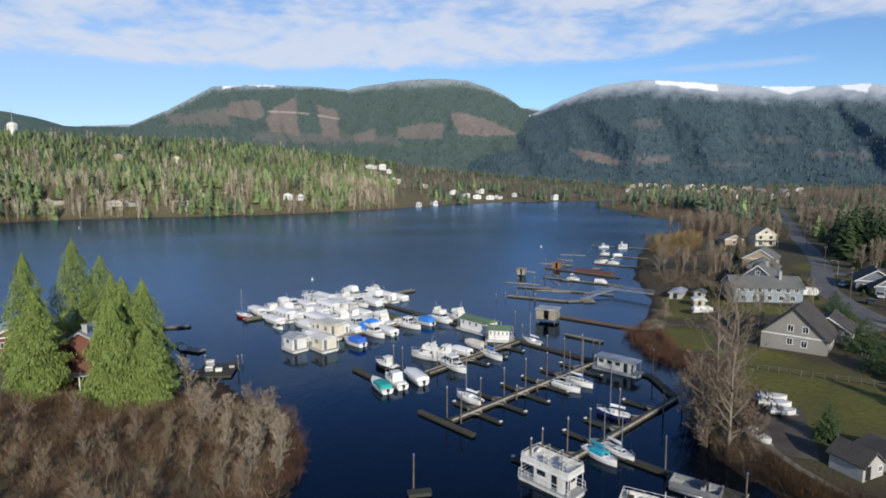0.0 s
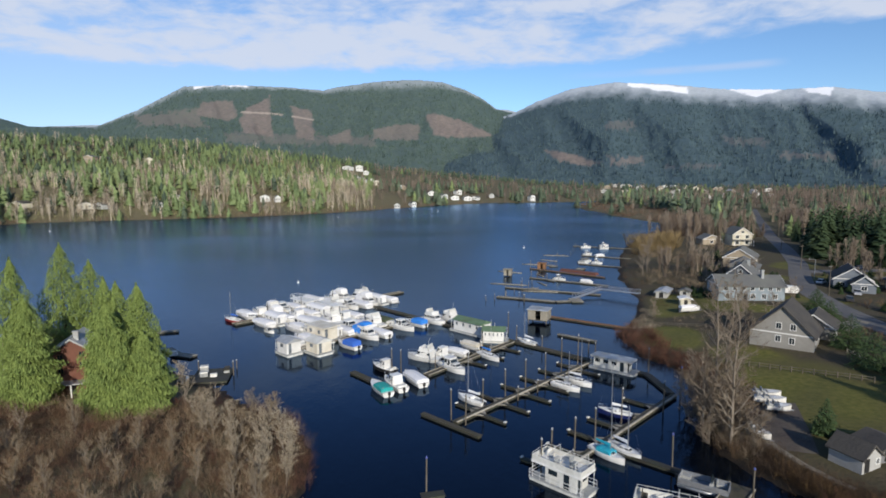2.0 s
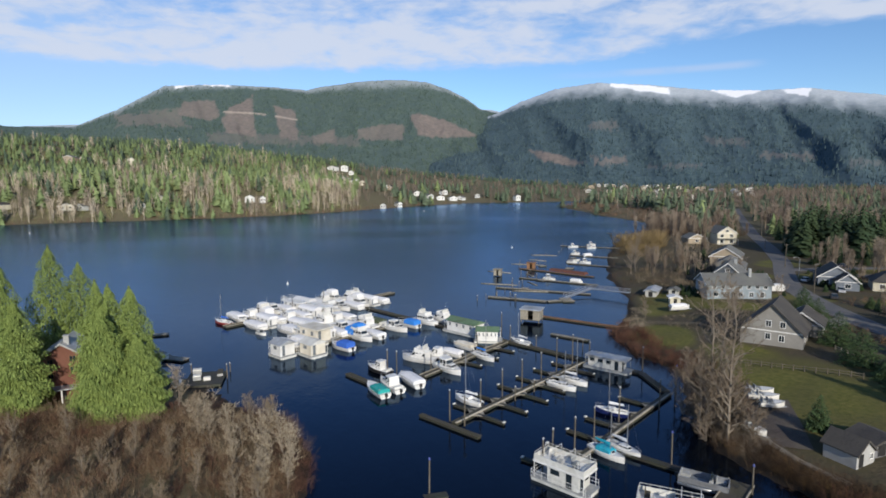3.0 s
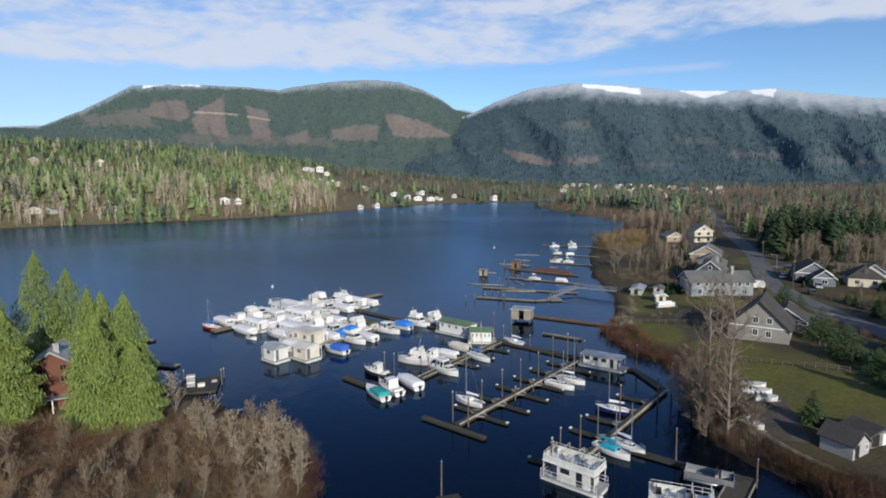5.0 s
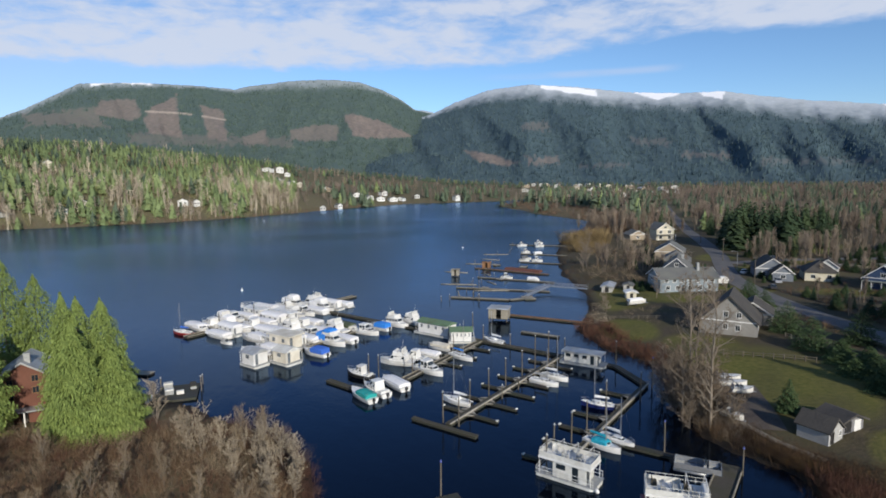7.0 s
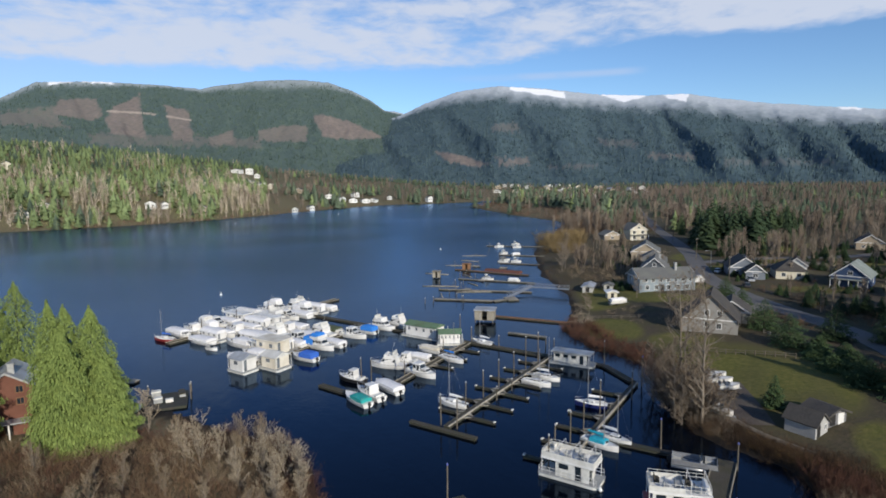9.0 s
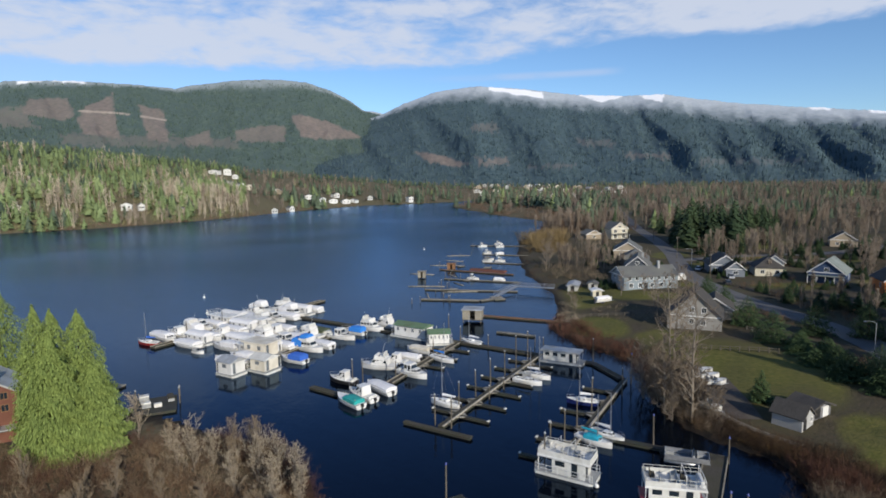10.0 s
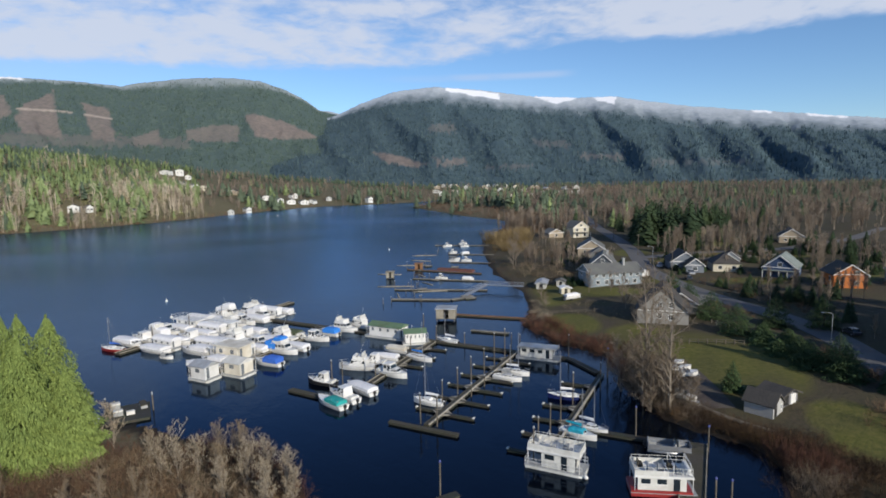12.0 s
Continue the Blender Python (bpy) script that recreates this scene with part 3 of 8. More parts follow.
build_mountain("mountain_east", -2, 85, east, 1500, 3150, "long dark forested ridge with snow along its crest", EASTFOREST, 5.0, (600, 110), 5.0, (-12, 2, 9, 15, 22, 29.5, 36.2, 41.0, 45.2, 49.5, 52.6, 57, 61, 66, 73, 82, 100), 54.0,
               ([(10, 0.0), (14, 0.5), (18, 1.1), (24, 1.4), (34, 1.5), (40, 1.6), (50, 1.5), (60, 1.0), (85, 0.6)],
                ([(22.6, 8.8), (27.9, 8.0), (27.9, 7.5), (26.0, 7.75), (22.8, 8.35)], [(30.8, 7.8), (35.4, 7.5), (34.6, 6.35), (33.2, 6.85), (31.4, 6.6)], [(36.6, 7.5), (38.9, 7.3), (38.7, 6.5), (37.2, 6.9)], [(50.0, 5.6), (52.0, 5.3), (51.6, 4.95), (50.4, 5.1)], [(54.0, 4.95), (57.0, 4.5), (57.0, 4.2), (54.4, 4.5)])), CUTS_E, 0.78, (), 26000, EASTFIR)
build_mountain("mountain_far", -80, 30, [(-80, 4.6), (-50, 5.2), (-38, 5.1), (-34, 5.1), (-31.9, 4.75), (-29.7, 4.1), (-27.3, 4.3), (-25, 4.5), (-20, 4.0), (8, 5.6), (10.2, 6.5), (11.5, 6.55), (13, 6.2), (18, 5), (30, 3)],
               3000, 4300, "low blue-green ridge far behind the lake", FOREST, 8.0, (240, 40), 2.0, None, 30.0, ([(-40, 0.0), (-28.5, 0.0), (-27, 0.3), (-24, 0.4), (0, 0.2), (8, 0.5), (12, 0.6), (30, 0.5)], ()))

# ---- the marina: walkways, pilings ----
U, V = Vector((0.757, 0.653)), Vector((0.653, -0.757))      # along the piers, and along the slips
ORG = Vector((-1.6, 83.2))


def at_uv(u, v):
    p = ORG + U * u + V * v
    return p.x, p.y


def run_pose(a, b, z=0.0):
    """A pose at a whose +y runs to b, and the length."""
    a, b = Vector(a[:2]), Vector(b[:2])
    d = b - a
    return heading(a.x, a.y, d.x, d.y, z), d.length


def deck_run(name, length, width, mat, parent, m, rails=(True, True), label="", rail=0.07):
    """One straight walkway: planking on a dark float, bull rails along its edges."""
    h = width / 2
    deck = Geo()
    n = max(1, int(length / 2.4))
    rnd = random.Random(int(length * 100 + width * 10))
    deck.loft([[(-h + rnd.uniform(-0.02, 0.02), length * k / n, 0.34), (h + rnd.uniform(-0.02, 0.02), length * k / n, 0.34), (h, length * k / n, 0.42 + rnd.uniform(-0.02, 0.02)), (-h, length * k / n, 0.42 + rnd.uniform(-0.02, 0.02))] for k in range(n + 1)])
    deck = part(name, deck, mat, parent, label)
    deck.matrix_basis = m
    fl = Geo()
    fl.box(-h + 0.06, h - 0.06, 0.12, length - 0.12, -0.3, 0.335)
    part("float", fl, M["wetwood"], deck, "dark wet timber float")
    for side, on in zip((-1, 1), rails):
        if on:
            r = Geo()
            r.box(side * (h - rail) - rail, side * (h - rail) + rail, 0.05, length - 0.05, 0.43, 0.60, 0.01, 0.0)
            part("bull_rail", r, M["palerail" if rail > 0.1 else "railwood"], deck, "sun-bleached timber bull rail")
    return deck


def dock(label, points, width, fingers=(), mat="deckwood", rails=(True, True), group="marina piers", cat="dock", rail=0.07):
    """A floating pier. fingers: (metres along the first run, side -1 left or 1 right, length)."""
    ob = thing("dock", label, cat, group, Matrix.Translation((*points[0], 0)))
    inv = ob.matrix_basis.inverted()
    for k, (a, b) in enumerate(zip(points, points[1:])):
        m, n = run_pose(a, b)
        deck_run("walkway", n, width, M[mat], ob, inv @ m, rails, "", rail)
        if k == 0:
            for along, side, fl in fingers:
                fm = m @ Matrix.Translation((side * width / 2, along, 0)) @ pose(0, 0, -0.03, 0, 0, -90 * side)
                fi = deck_run("finger", fl, 0.62, M["wetwood"], ob, inv @ fm, (False, False), "narrow dark finger float")
                tri = Geo()
                tri.prism([(-1.2, 0.0), (-0.3, 1.1), (-0.3, 0.0)], 0.38, 0.47)
                tri.prism([(1.2, 0.0), (0.3, 0.0), (0.3, 1.1)], 0.38, 0.47)
                part("gusset", tri, M["railwood"], fi, "pale timber corner gusset")
                end = Geo()
                end.box(-0.28, 0.28, fl - 0.35, fl - 0.02, 0.40, 0.56, 0.04, 0.04)
                part("bumper", end, M["offwhite"], fi, "white end bumper")
    return ob


def along(a, b, w):
    d = (Vector(b) - Vector(a)).normalized()
    return tuple(Vector(a) + d * w)


SP0, SP1 = (36.6, 101.0), (-22.0, 172.0)
A0, A1 = at_uv(0, 0), at_uv(40.5, 0)
dock("weathered timber pier with narrow slips and pale bull rails", [A0, A1], 1.15,
     [(5.1, 1, 5.2), (10.8, 1, 5.4), (16.8, 1, 5.4), (22.6, 1, 5.2), (28.4, 1, 5.2), (34.0, 1, 4.8), (5.6, -1, 4.4), (11.4, -1, 4.6), (17.5, -1, 4.4), (23.2, -1, 4.4), (29.0, -1, 4.4), (34.8, -1, 4.0)], rails=(False, True), rail=0.13)
dock("timber T-head across the end of a pier", [at_uv(-1.0, -6.0), at_uv(-1.0, 5.9)], 0.9, rails=(False, False))
C0, C1 = at_uv(33.6, 19.4), at_uv(-5.0, 19.4)
dock("weathered timber pier with one pale rail, beside moored sailboats", [C0, C1], 1.05,
     [(7.2, 1, 5.2), (12.6, 1, 4.6), (18.3, 1, 5.4), (24.1, 1, 5.2), (29.9, 1, 5.0), (35.6, 1, 5.2)], rails=(True, False), rail=0.15)
dock("dark timber walkway that runs out past the sailboats", [at_uv(8.4, 20.4), (29.4, 60.8)], 1.05, mat="wetwood", rails=(False, False))
dock("broad brown timber dock beside the houseboats", [(30.4, 61.8), (10.0, 43.4)], 2.9, [(9.0, 1, 5.4)], rails=(True, True))
dock("long timber spine walkway of the marina", [(36.4, 91.2), SP0, SP1], 1.45, rails=(False, False))
dock("timber pier between small moored motorboats", [(16.0, 124.6), (-4.6, 104.4)], 1.4, [(6, 1, 4.6), (12, 1, 4.6), (18, 1, 4.6), (5, -1, 4.6), (11, -1, 4.6), (17, -1, 4.6)])
dock("short timber T-head at the open end of a pier", [(-18.4, 107.9), (-13.6, 101.4)], 1.3, rails=(False, False))
PB0, PB1 = (-3.0, 148.0), (-34.0, 121.3)
dock("timber pier almost hidden between white boats", [PB0, PB1], 1.8)
MA0, MA1 = (-7.2, 184.8), (-50.5, 147.0)
dock("long timber pier behind a row of white boats", [MA0, MA1], 1.8)
dock("short dark float with a tall piling", [(-7.8, 63.3), (-5.0, 63.7)], 1.2, mat="wetwood", rails=(False, False))

PILES = [(at_uv(u, v), h, c) for u, v, h, c in (
    (0.6, -1.3, 5.0, 0), (0.9, 1.4, 4.8, 0), (8.2, -1.4, 4.6, 0), (14.0, -1.3, 4.9, 0), (14.2, 1.2, 2.4, 0), (19.8, -1.3, 5.2, 0), (19.6, 1.4, 2.2, 0),
    (26.0, -1.3, 5.0, 0), (31.5, -1.4, 6.6, 0), (37.5, -1.4, 6.0, 0), (39.5, 1.3, 4.6, 0),
    (33.2, 20.6, 5.6, 1), (26.2, 20.7, 5.0, 0), (17.5, 18.0, 5.6, 0), (9.3, 18.2, 5.0, 0), (4.0, 18.1, 5.2, 0), (-1.5, 18.0, 5.4, 0), (-4.0, 18.2, 5.0, 0))]
PILES += [((24.3, 67.0), 4.8, 1), ((30.4, 59.8), 3.6, 1), ((21.3, 50.3), 3.0, 1), ((22.5, 49.2), 3.0, 1), ((-7.1, 64.2), 4.6, 1),
          ((37.6, 102.6), 4.8, 0), ((29.0, 111.6), 4.0, 0), ((21.5, 119.5), 3.0, 0), ((-10.9, 107.3), 4.8, 0), ((-9.2, 106.2), 4.8, 0), ((-2.6, 107.6), 3.4, 0),
          ((8.4, 118.6), 4.0, 0), ((17.4, 126.4), 3.6, 0), ((17.0, 133.5), 5.0, 0), ((-28, 170.0), 4.4, 0), ((-36, 162.6), 4.2, 0), ((-44, 156.6), 3.8, 0), ((-16.5, 178.2), 2.6, 0),
          ((27.7, 189.6), 3.4, 0), ((33.0, 188.0), 3.6, 0), ((40.8, 207.0), 3.0, 0), ((47.0, 233.0), 3.2, 0), ((-40.6, 108.9), 2.8, 0), ((-48.0, 104.6), 1.8, 0), ((-48.0, 112.2), 2.0, 0), ((-41.0, 112.8), 1.8, 0)]


def piling(x, y, h, capped, rnd):
    ob = thing("mooring_piling", "round timber mooring piling in the lake" + (" with a blue cap" if capped else " with a pale cap"), "piling", "mooring pilings",
               pose(x, y, 0, rnd.uniform(-1, 1), rnd.uniform(-1, 1), rnd.uniform(0, 90)))
    g = Geo()
    n, k = 9, 5
    rings = []
    for i in range(k):
        z, r = -3 + (h + 3) * i / (k - 1), 0.125 - 0.035 * i / (k - 1)
        rings.append([(r * math.cos(2 * math.pi * j / n) * rnd.uniform(0.93, 1.07), r * math.sin(2 * math.pi * j / n), z) for j in range(n)])
    g.loft(rings)
    part("shaft", g, M["pile"], ob, smooth=True)
    c = Geo()
    c.loft([[(r * math.cos(2 * math.pi * j / n), r * math.sin(2 * math.pi * j / n), h + z) for j in range(n)] for r, z in ((0.135, -0.12), (0.14, 0.02), (0.03, 0.18))])
    part("cap", c, M["bluecap" if capped else "cap"], ob)
    return ob


rnd_p = random.Random(3)
for (px_, py_), ph, pc in PILES:
    piling(px_, py_, ph, pc, rnd_p)

# ---- boats ----


def hull_rings(L, B, free, bow_rise=0.35, transom=0.86, draft=0.35, full=0.5, z_off=0.0):
    rings = []
    for i in range(10):
        s = i / 9
        y = -L / 2 + L * s
        b = B / 2 * (transom + (1 - transom) * min(s / 0.35, 1)) * (1 - max(0, (s - full) / (1 - full)) ** 2.2 * 0.985)
        zd = free * (1 + bow_rise * s * s) + z_off
        zk = -draft * (1 - max(0, (s - 0.75) / 0.25) ** 2 * 1.2) + z_off
        rings.append([(-b, y, zd), (-b * 0.93, y, zd * 0.55), (-b * 0.72, y, 0.02 + z_off), (0, y, zk), (b * 0.72, y, 0.02 + z_off), (b * 0.93, y, zd * 0.55), (b, y, zd)])
    return rings


def hull_parts(ob, L, B, free, hull_mat, deck_mat, rise=0.35, full=0.5, transom=0.86, stripe=None):
    rings = hull_rings(L, B, free, rise, transom, full=full)
    g = Geo()
    g.loft(rings, closed=False, caps=True)
    part("hull", g, hull_mat, ob)
    d = Geo()
    top = [[(r[0][0] * 0.97, r[0][1], r[0][2] - 0.05), (0, r[0][1], r[0][2] + 0.02), (r[6][0] * 0.97, r[0][1], r[0][2] - 0.05)] for r in rings]
    d.loft(top, closed=False, caps=False)
    part("deck", d, deck_mat, ob)
    e = Geo()
    line = [r[0] for r in reversed(rings)] + [r[6] for r in rings]
    q = 0.035
    e.loft([[(p[0] - q, p[1] - q, p[2] - q), (p[0] - q, p[1] - q, p[2] + q), (p[0] + q, p[1] + q, p[2] + q), (p[0] + q, p[1] + q, p[2] - q)] for p in line])
    part("rub_rail", e, stripe or M["grey"], ob)
    return rings


def cabin(ob, y0, y1, w0, w1, z0, h, mat, rake=0.35, name="cabin", glass=True, roof=None):
    """A tapered deckhouse with a band of windows."""
    g = Geo()
    g.add([(-w0, y0, z0), (w0, y0, z0), (w1, y1, z0), (-w1, y1, z0), (-w0 * 0.9, y0 + 0.1, z0 + h), (w0 * 0.9, y0 + 0.1, z0 + h), (w1 * 0.86, y1 - rake, z0 + h), (-w1 * 0.86, y1 - rake, z0 + h)],
          [(0, 1, 5, 4), (1, 2, 6, 5), (2, 3, 7, 6), (3, 0, 4, 7), (4, 5, 6, 7)])
    c = part(name, g, mat, ob)
    if roof:
        r = Geo()
        r.add([(-w0 * 0.98, y0 - 0.1, z0 + h), (w0 * 0.98, y0 - 0.1, z0 + h), (w1 * 0.95, y1 - rake + 0.12, z0 + h), (-w1 * 0.95, y1 - rake + 0.12, z0 + h),
               (-w0 * 0.9, y0, z0 + h + 0.1), (w0 * 0.9, y0, z0 + h + 0.1), (w1 * 0.85, y1 - rake, z0 + h + 0.1), (-w1 * 0.85, y1 - rake, z0 + h + 0.1)],
              [(0, 1, 5, 4), (1, 2, 6, 5), (2, 3, 7, 6), (3, 0, 4, 7), (4, 5, 6, 7), (3, 2, 1, 0)])
        part("cabin_roof", r, roof, c)
    if glass:
        a, b = 0.45, 0.88
        for sx in (-1, 1):
            w = Geo()
            n = max(2, int((y1 - y0) / 0.9))
            for k in range(n):
                f0, f1 = (k + 0.12) / n, (k + 0.88) / n

                def pt(f, zf):
                    lo = Vector((sx * (w0 + (w1 - w0) * f), y0 + (y1 - y0) * f, z0))
                    hi = Vector((sx * (w0 * 0.9 + (w1 * 0.86 - w0 * 0.9) * f), y0 + 0.1 + (y1 - rake - y0 - 0.1) * f, z0 + h))
                    return lo.lerp(hi, zf) + Vector((sx * 0.012, 0, 0))
                q = [pt(f0, a), pt(f1, a), pt(f1, b), pt(f0, b)]
                w.add(q, [(0, 1, 2, 3)])
            part("side_window", w, M["glass"], c)
        f = Geo()
        lo, hi = Vector((w1 * 0.9, y1, z0)), Vector((w1 * 0.78, y1 - rake, z0 + h))
        q = [lo.lerp(hi, a), lo.lerp(hi, b)]
        f.add([(-q[0].x, q[0].y + 0.015, q[0].z), (q[0].x, q[0].y + 0.015, q[0].z), (q[1].x, q[1].y + 0.015, q[1].z), (-q[1].x, q[1].y + 0.015, q[1].z)], [(0, 1, 2, 3)])
        part("windscreen", f, M["glass"], c)
    return c


def bow_rail(ob, rings, start=5, h=0.55):
    g = Geo()
    for side in (0, 6):
        up = [Vector(r[side]) + Vector((0, 0, h)) for r in rings[start:]]
        g.path(up, 0.02, 4)
        for p in rings[start:]:
            g.tube(p[side], Vector(p[side]) + Vector((0, 0, h)), 0.018, 0.018, 4)
    part("bow_rail", g, M["steel"], ob)


def canopy(ob, y0, y1, w, z0, h, mat, name="canvas_cover", arch=0.22):
    g = Geo()
    rings = []
    for i in range(6):
        s = i / 5
        y = y0 + (y1 - y0) * s
        hh = h * (1 - 0.12 * abs(2 * s - 1) ** 2) * (1 + 0.04 * math.sin(i * 2.1))
        rings.append([(-w, y, z0), (-w * 0.96, y, z0 + hh * (0.84 - arch * 0.12)), (-w * 0.7, y, z0 + hh * (0.97 - arch * 0.14)), (0, y, z0 + hh), (w * 0.7, y, z0 + hh * (0.97 - arch * 0.14)), (w * 0.96, y, z0 + hh * (0.84 - arch * 0.12)), (w, y, z0)])
    g.loft(rings, closed=False)
    return part(name, g, mat, ob)


def outboard(ob, L, z=0.5):
    g = Geo()
    g.box(-0.2, 0.2, -L / 2 - 0.55, -L / 2 - 0.05, z, z + 0.5, 0.05, 0.08)
    g.box(-0.09, 0.09, -L / 2 - 0.35, -L / 2 - 0.15, -0.4, z)
    part("outboard_motor", g, M["black"], ob)


def motorboat(label, m, L=7.0, B=2.6, style="cruiser", cover=None, hull="gel", group="moored motorboats", cat="motorboat"):
    ob = thing("motorboat", label, cat, group, m)
    free = 0.16 * L ** 0.5 * 2.0
    rings = hull_parts(ob, L, B, free, M[hull], M["gel"], rise=0.4)
    w = B / 2
    if style == "cruiser":
        cabin(ob, -L * 0.08, L * 0.30, w * 0.82, w * 0.55, free * 1.02, 0.75, M["gel"], 0.8)
        if cover:
            canopy(ob, -L * 0.44, L * 0.06, w * 0.9, free * 0.95, 1.3, M[cover])
        else:
            cabin(ob, -L * 0.20, L * 0.10, w * 0.80, w * 0.72, free * 1.0, 1.55, M["gel"], 0.6, "wheelhouse", True, M["gel"])
            s = Geo()
            s.box(-w * 0.7, w * 0.7, -L * 0.44, -L * 0.36, free * 0.9, free * 0.9 + 0.4)
            part("stern_seat", s, M["offwhite"], ob)
        bow_rail(ob, rings)
    elif style == "flybridge":
        c = cabin(ob, -L * 0.26, L * 0.24, w * 0.86, w * 0.66, free * 1.0, 1.25, M["gel"], 0.9, "cabin", True, M["gel"])
        fb = Geo()
        z = free + 1.35
        for x0, x1, y0, y1 in ((-w * 0.8, w * 0.8, -L * 0.22, -L * 0.20), (-w * 0.8, -w * 0.74, -L * 0.22, L * 0.06), (w * 0.74, w * 0.8, -L * 0.22, L * 0.06)):
            fb.box(x0, x1, y0, y1, z, z + 0.55)
        fb.box(-w * 0.8, w * 0.8, L * 0.02, L * 0.09, z, z + 0.75, 0.05, 0.1)
        fb.box(-w * 0.3, w * 0.3, -L * 0.10, -L * 0.04, z, z + 0.6)
        part("flybridge", fb, M["gel"], ob)
        if cover:
            canopy(ob, -L * 0.46, -L * 0.12, w * 0.84, free * 0.95, 1.9, M[cover])
            canopy(ob, -L * 0.18, L * 0.07, w * 0.78, z + 0.2, 1.25, M[cover], "bridge_cover")
        ant = Geo()
        ant.tube((w * 0.5, -L * 0.05, z + 0.5), (w * 0.5, -L * 0.15, z + 3.0), 0.03, 0.012, 4)
        ant.box(-w * 0.75, w * 0.75, -L * 0.19, -L * 0.16, z + 0.5, z + 1.3, 0.12, 0)
        part("radar_arch", ant, M["offwhite"], ob)
        bow_rail(ob, rings, 4)
    elif style == "covered":
        canopy(ob, -L * 0.47, L * 0.30, w * 0.93, free * 0.9, 0.95, M[cover or "whitecloth"], arch=1.4)
    elif style == "open":
        ws = Geo()
        ws.add([(-w * 0.72, L * 0.02, free), (w * 0.72, L * 0.02, free), (w * 0.6, -L * 0.05, free + 0.6), (-w * 0.6, -L * 0.05, free + 0.6)], [(0, 1, 2, 3)])
        part("windscreen", ws, M["glass"], ob)
        s = Geo()
        for y in (-L * 0.12, -L * 0.34):
            s.box(-w * 0.65, w * 0.65, y - 0.3, y + 0.3, free * 0.9, free * 0.9 + 0.35)
            s.box(-w * 0.65, w * 0.65, y - 0.36, y - 0.26, free * 0.9, free * 0.9 + 0.75)
        part("seat", s, M["grey"], ob)
        if cover:
            canopy(ob, -L * 0.42, L * 0.06, w * 0.86, free * 0.95, 0.85, M[cover], arch=1.0)
    if L < 8:
        outboard(ob, L, free * 0.6)
    else:
        p = Geo()
        p.box(-w * 0.8, w * 0.8, -L / 2 - 0.6, -L / 2 + 0.02, 0.12, 0.22)
        part("swim_platform", p, M["offwhite"], ob)
    return ob


def sailboat(label, m, L=6.6, B=2.3, hull="gel", mast=8.2, cover="navycloth", boom=True, jib=None, group="moored sailboats"):
    ob = thing("sailboat", label, "sailboat", group, m)
    free = 0.72
    rings = hull_parts(ob, L, B, free, M[hull], M["gel"], 0.25, 0.35, 0.66, stripe=M["gel"])
    cabin(ob, -L * 0.10, L * 0.24, B * 0.31, B * 0.20, free * 1.0, 0.42, M["gel"], 0.5)
    ck = Geo()
    ck.box(-B * 0.24, B * 0.24, -L * 0.40, -L * 0.11, free - 0.02, free + 0.035)
    part("cockpit", ck, M["grey"], ob)
    for sx in (-1, 1):
        c = Geo()
        c.box(sx * B * 0.28 - 0.07, sx * B * 0.28 + 0.07, -L * 0.42, -L * 0.1, free, free + 0.22)
        part("coaming", c, M["gel"], ob)
    g = Geo()
    top = free + mast
    g.tube((0, L * 0.10, free), (0, L * 0.10, top), 0.075, 0.05, 6)
    mst = part("mast", g, M["alu"], ob)
    sp = Geo()
    sp.tube((-0.5, L * 0.10, free + mast * 0.55), (0.5, L * 0.10, free + mast * 0.55), 0.025, 0.025, 4)
    part("spreader", sp, M["alu"], mst)
    st = Geo()
    for p in ((0, L * 0.49, free * 1.2), (0, -L * 0.49, free), (-B * 0.44, L * 0.05, free), (B * 0.44, L * 0.05, free)):
        st.tube(p, (0, L * 0.10, top - 0.05), 0.004, 0.004, 3, False)
    part("stay", st, M["steel"], ob)
    if jib:
        j = Geo()
        j.tube((0, L * 0.48, free * 1.2 + 0.3), (0, L * 0.13, top - 0.9), 0.028, 0.012, 5)
        part("furled_jib", j, M[jib], ob)
    if boom:
        b = Geo()
        b.tube((0, L * 0.09, free + 1.0), (0, -L * 0.36, free + 0.95), 0.05, 0.045, 5)
        bo = part("boom", b, M["alu"], ob)
        c = Geo()
        n = 7
        c.loft([[(r * 0.9 * math.cos(2 * math.pi * k / n), y, free + 1.14 + r * 1.3 * math.sin(2 * math.pi * k / n)) for k in range(n)]
                for r, y in ((0.19, L * 0.085), (0.17, -L * 0.08), (0.13, -L * 0.22), (0.09, -L * 0.35))])
        part("sail_cover", c, M[cover], bo)
    tl = Geo()
    tl.box(-0.16, 0.16, -L / 2 - 0.4, -L / 2 - 0.05, 0.3, 0.85, 0.03, 0.04)
    part("outboard_motor", tl, M["black"], ob)
    bow_rail(ob, rings, 7, 0.5)
    return ob


def boat_at(a, b, flip=False, z=0.0):
    """The pose of a boat lying between the plan points a and b, bow at b."""
    a, b = (b, a) if flip else (a, b)
    return heading((a[0] + b[0]) / 2, (a[1] + b[1]) / 2, b[0] - a[0], b[1] - a[1], z)


def vpose(x, y, out=1, turn=0.0):
    """Lying in a slip; out=1: bow away from the pier, towards V."""
    d = V * out
    return heading(x, y, d.x, d.y) @ pose(0, 0, 0, 0, 0, turn)


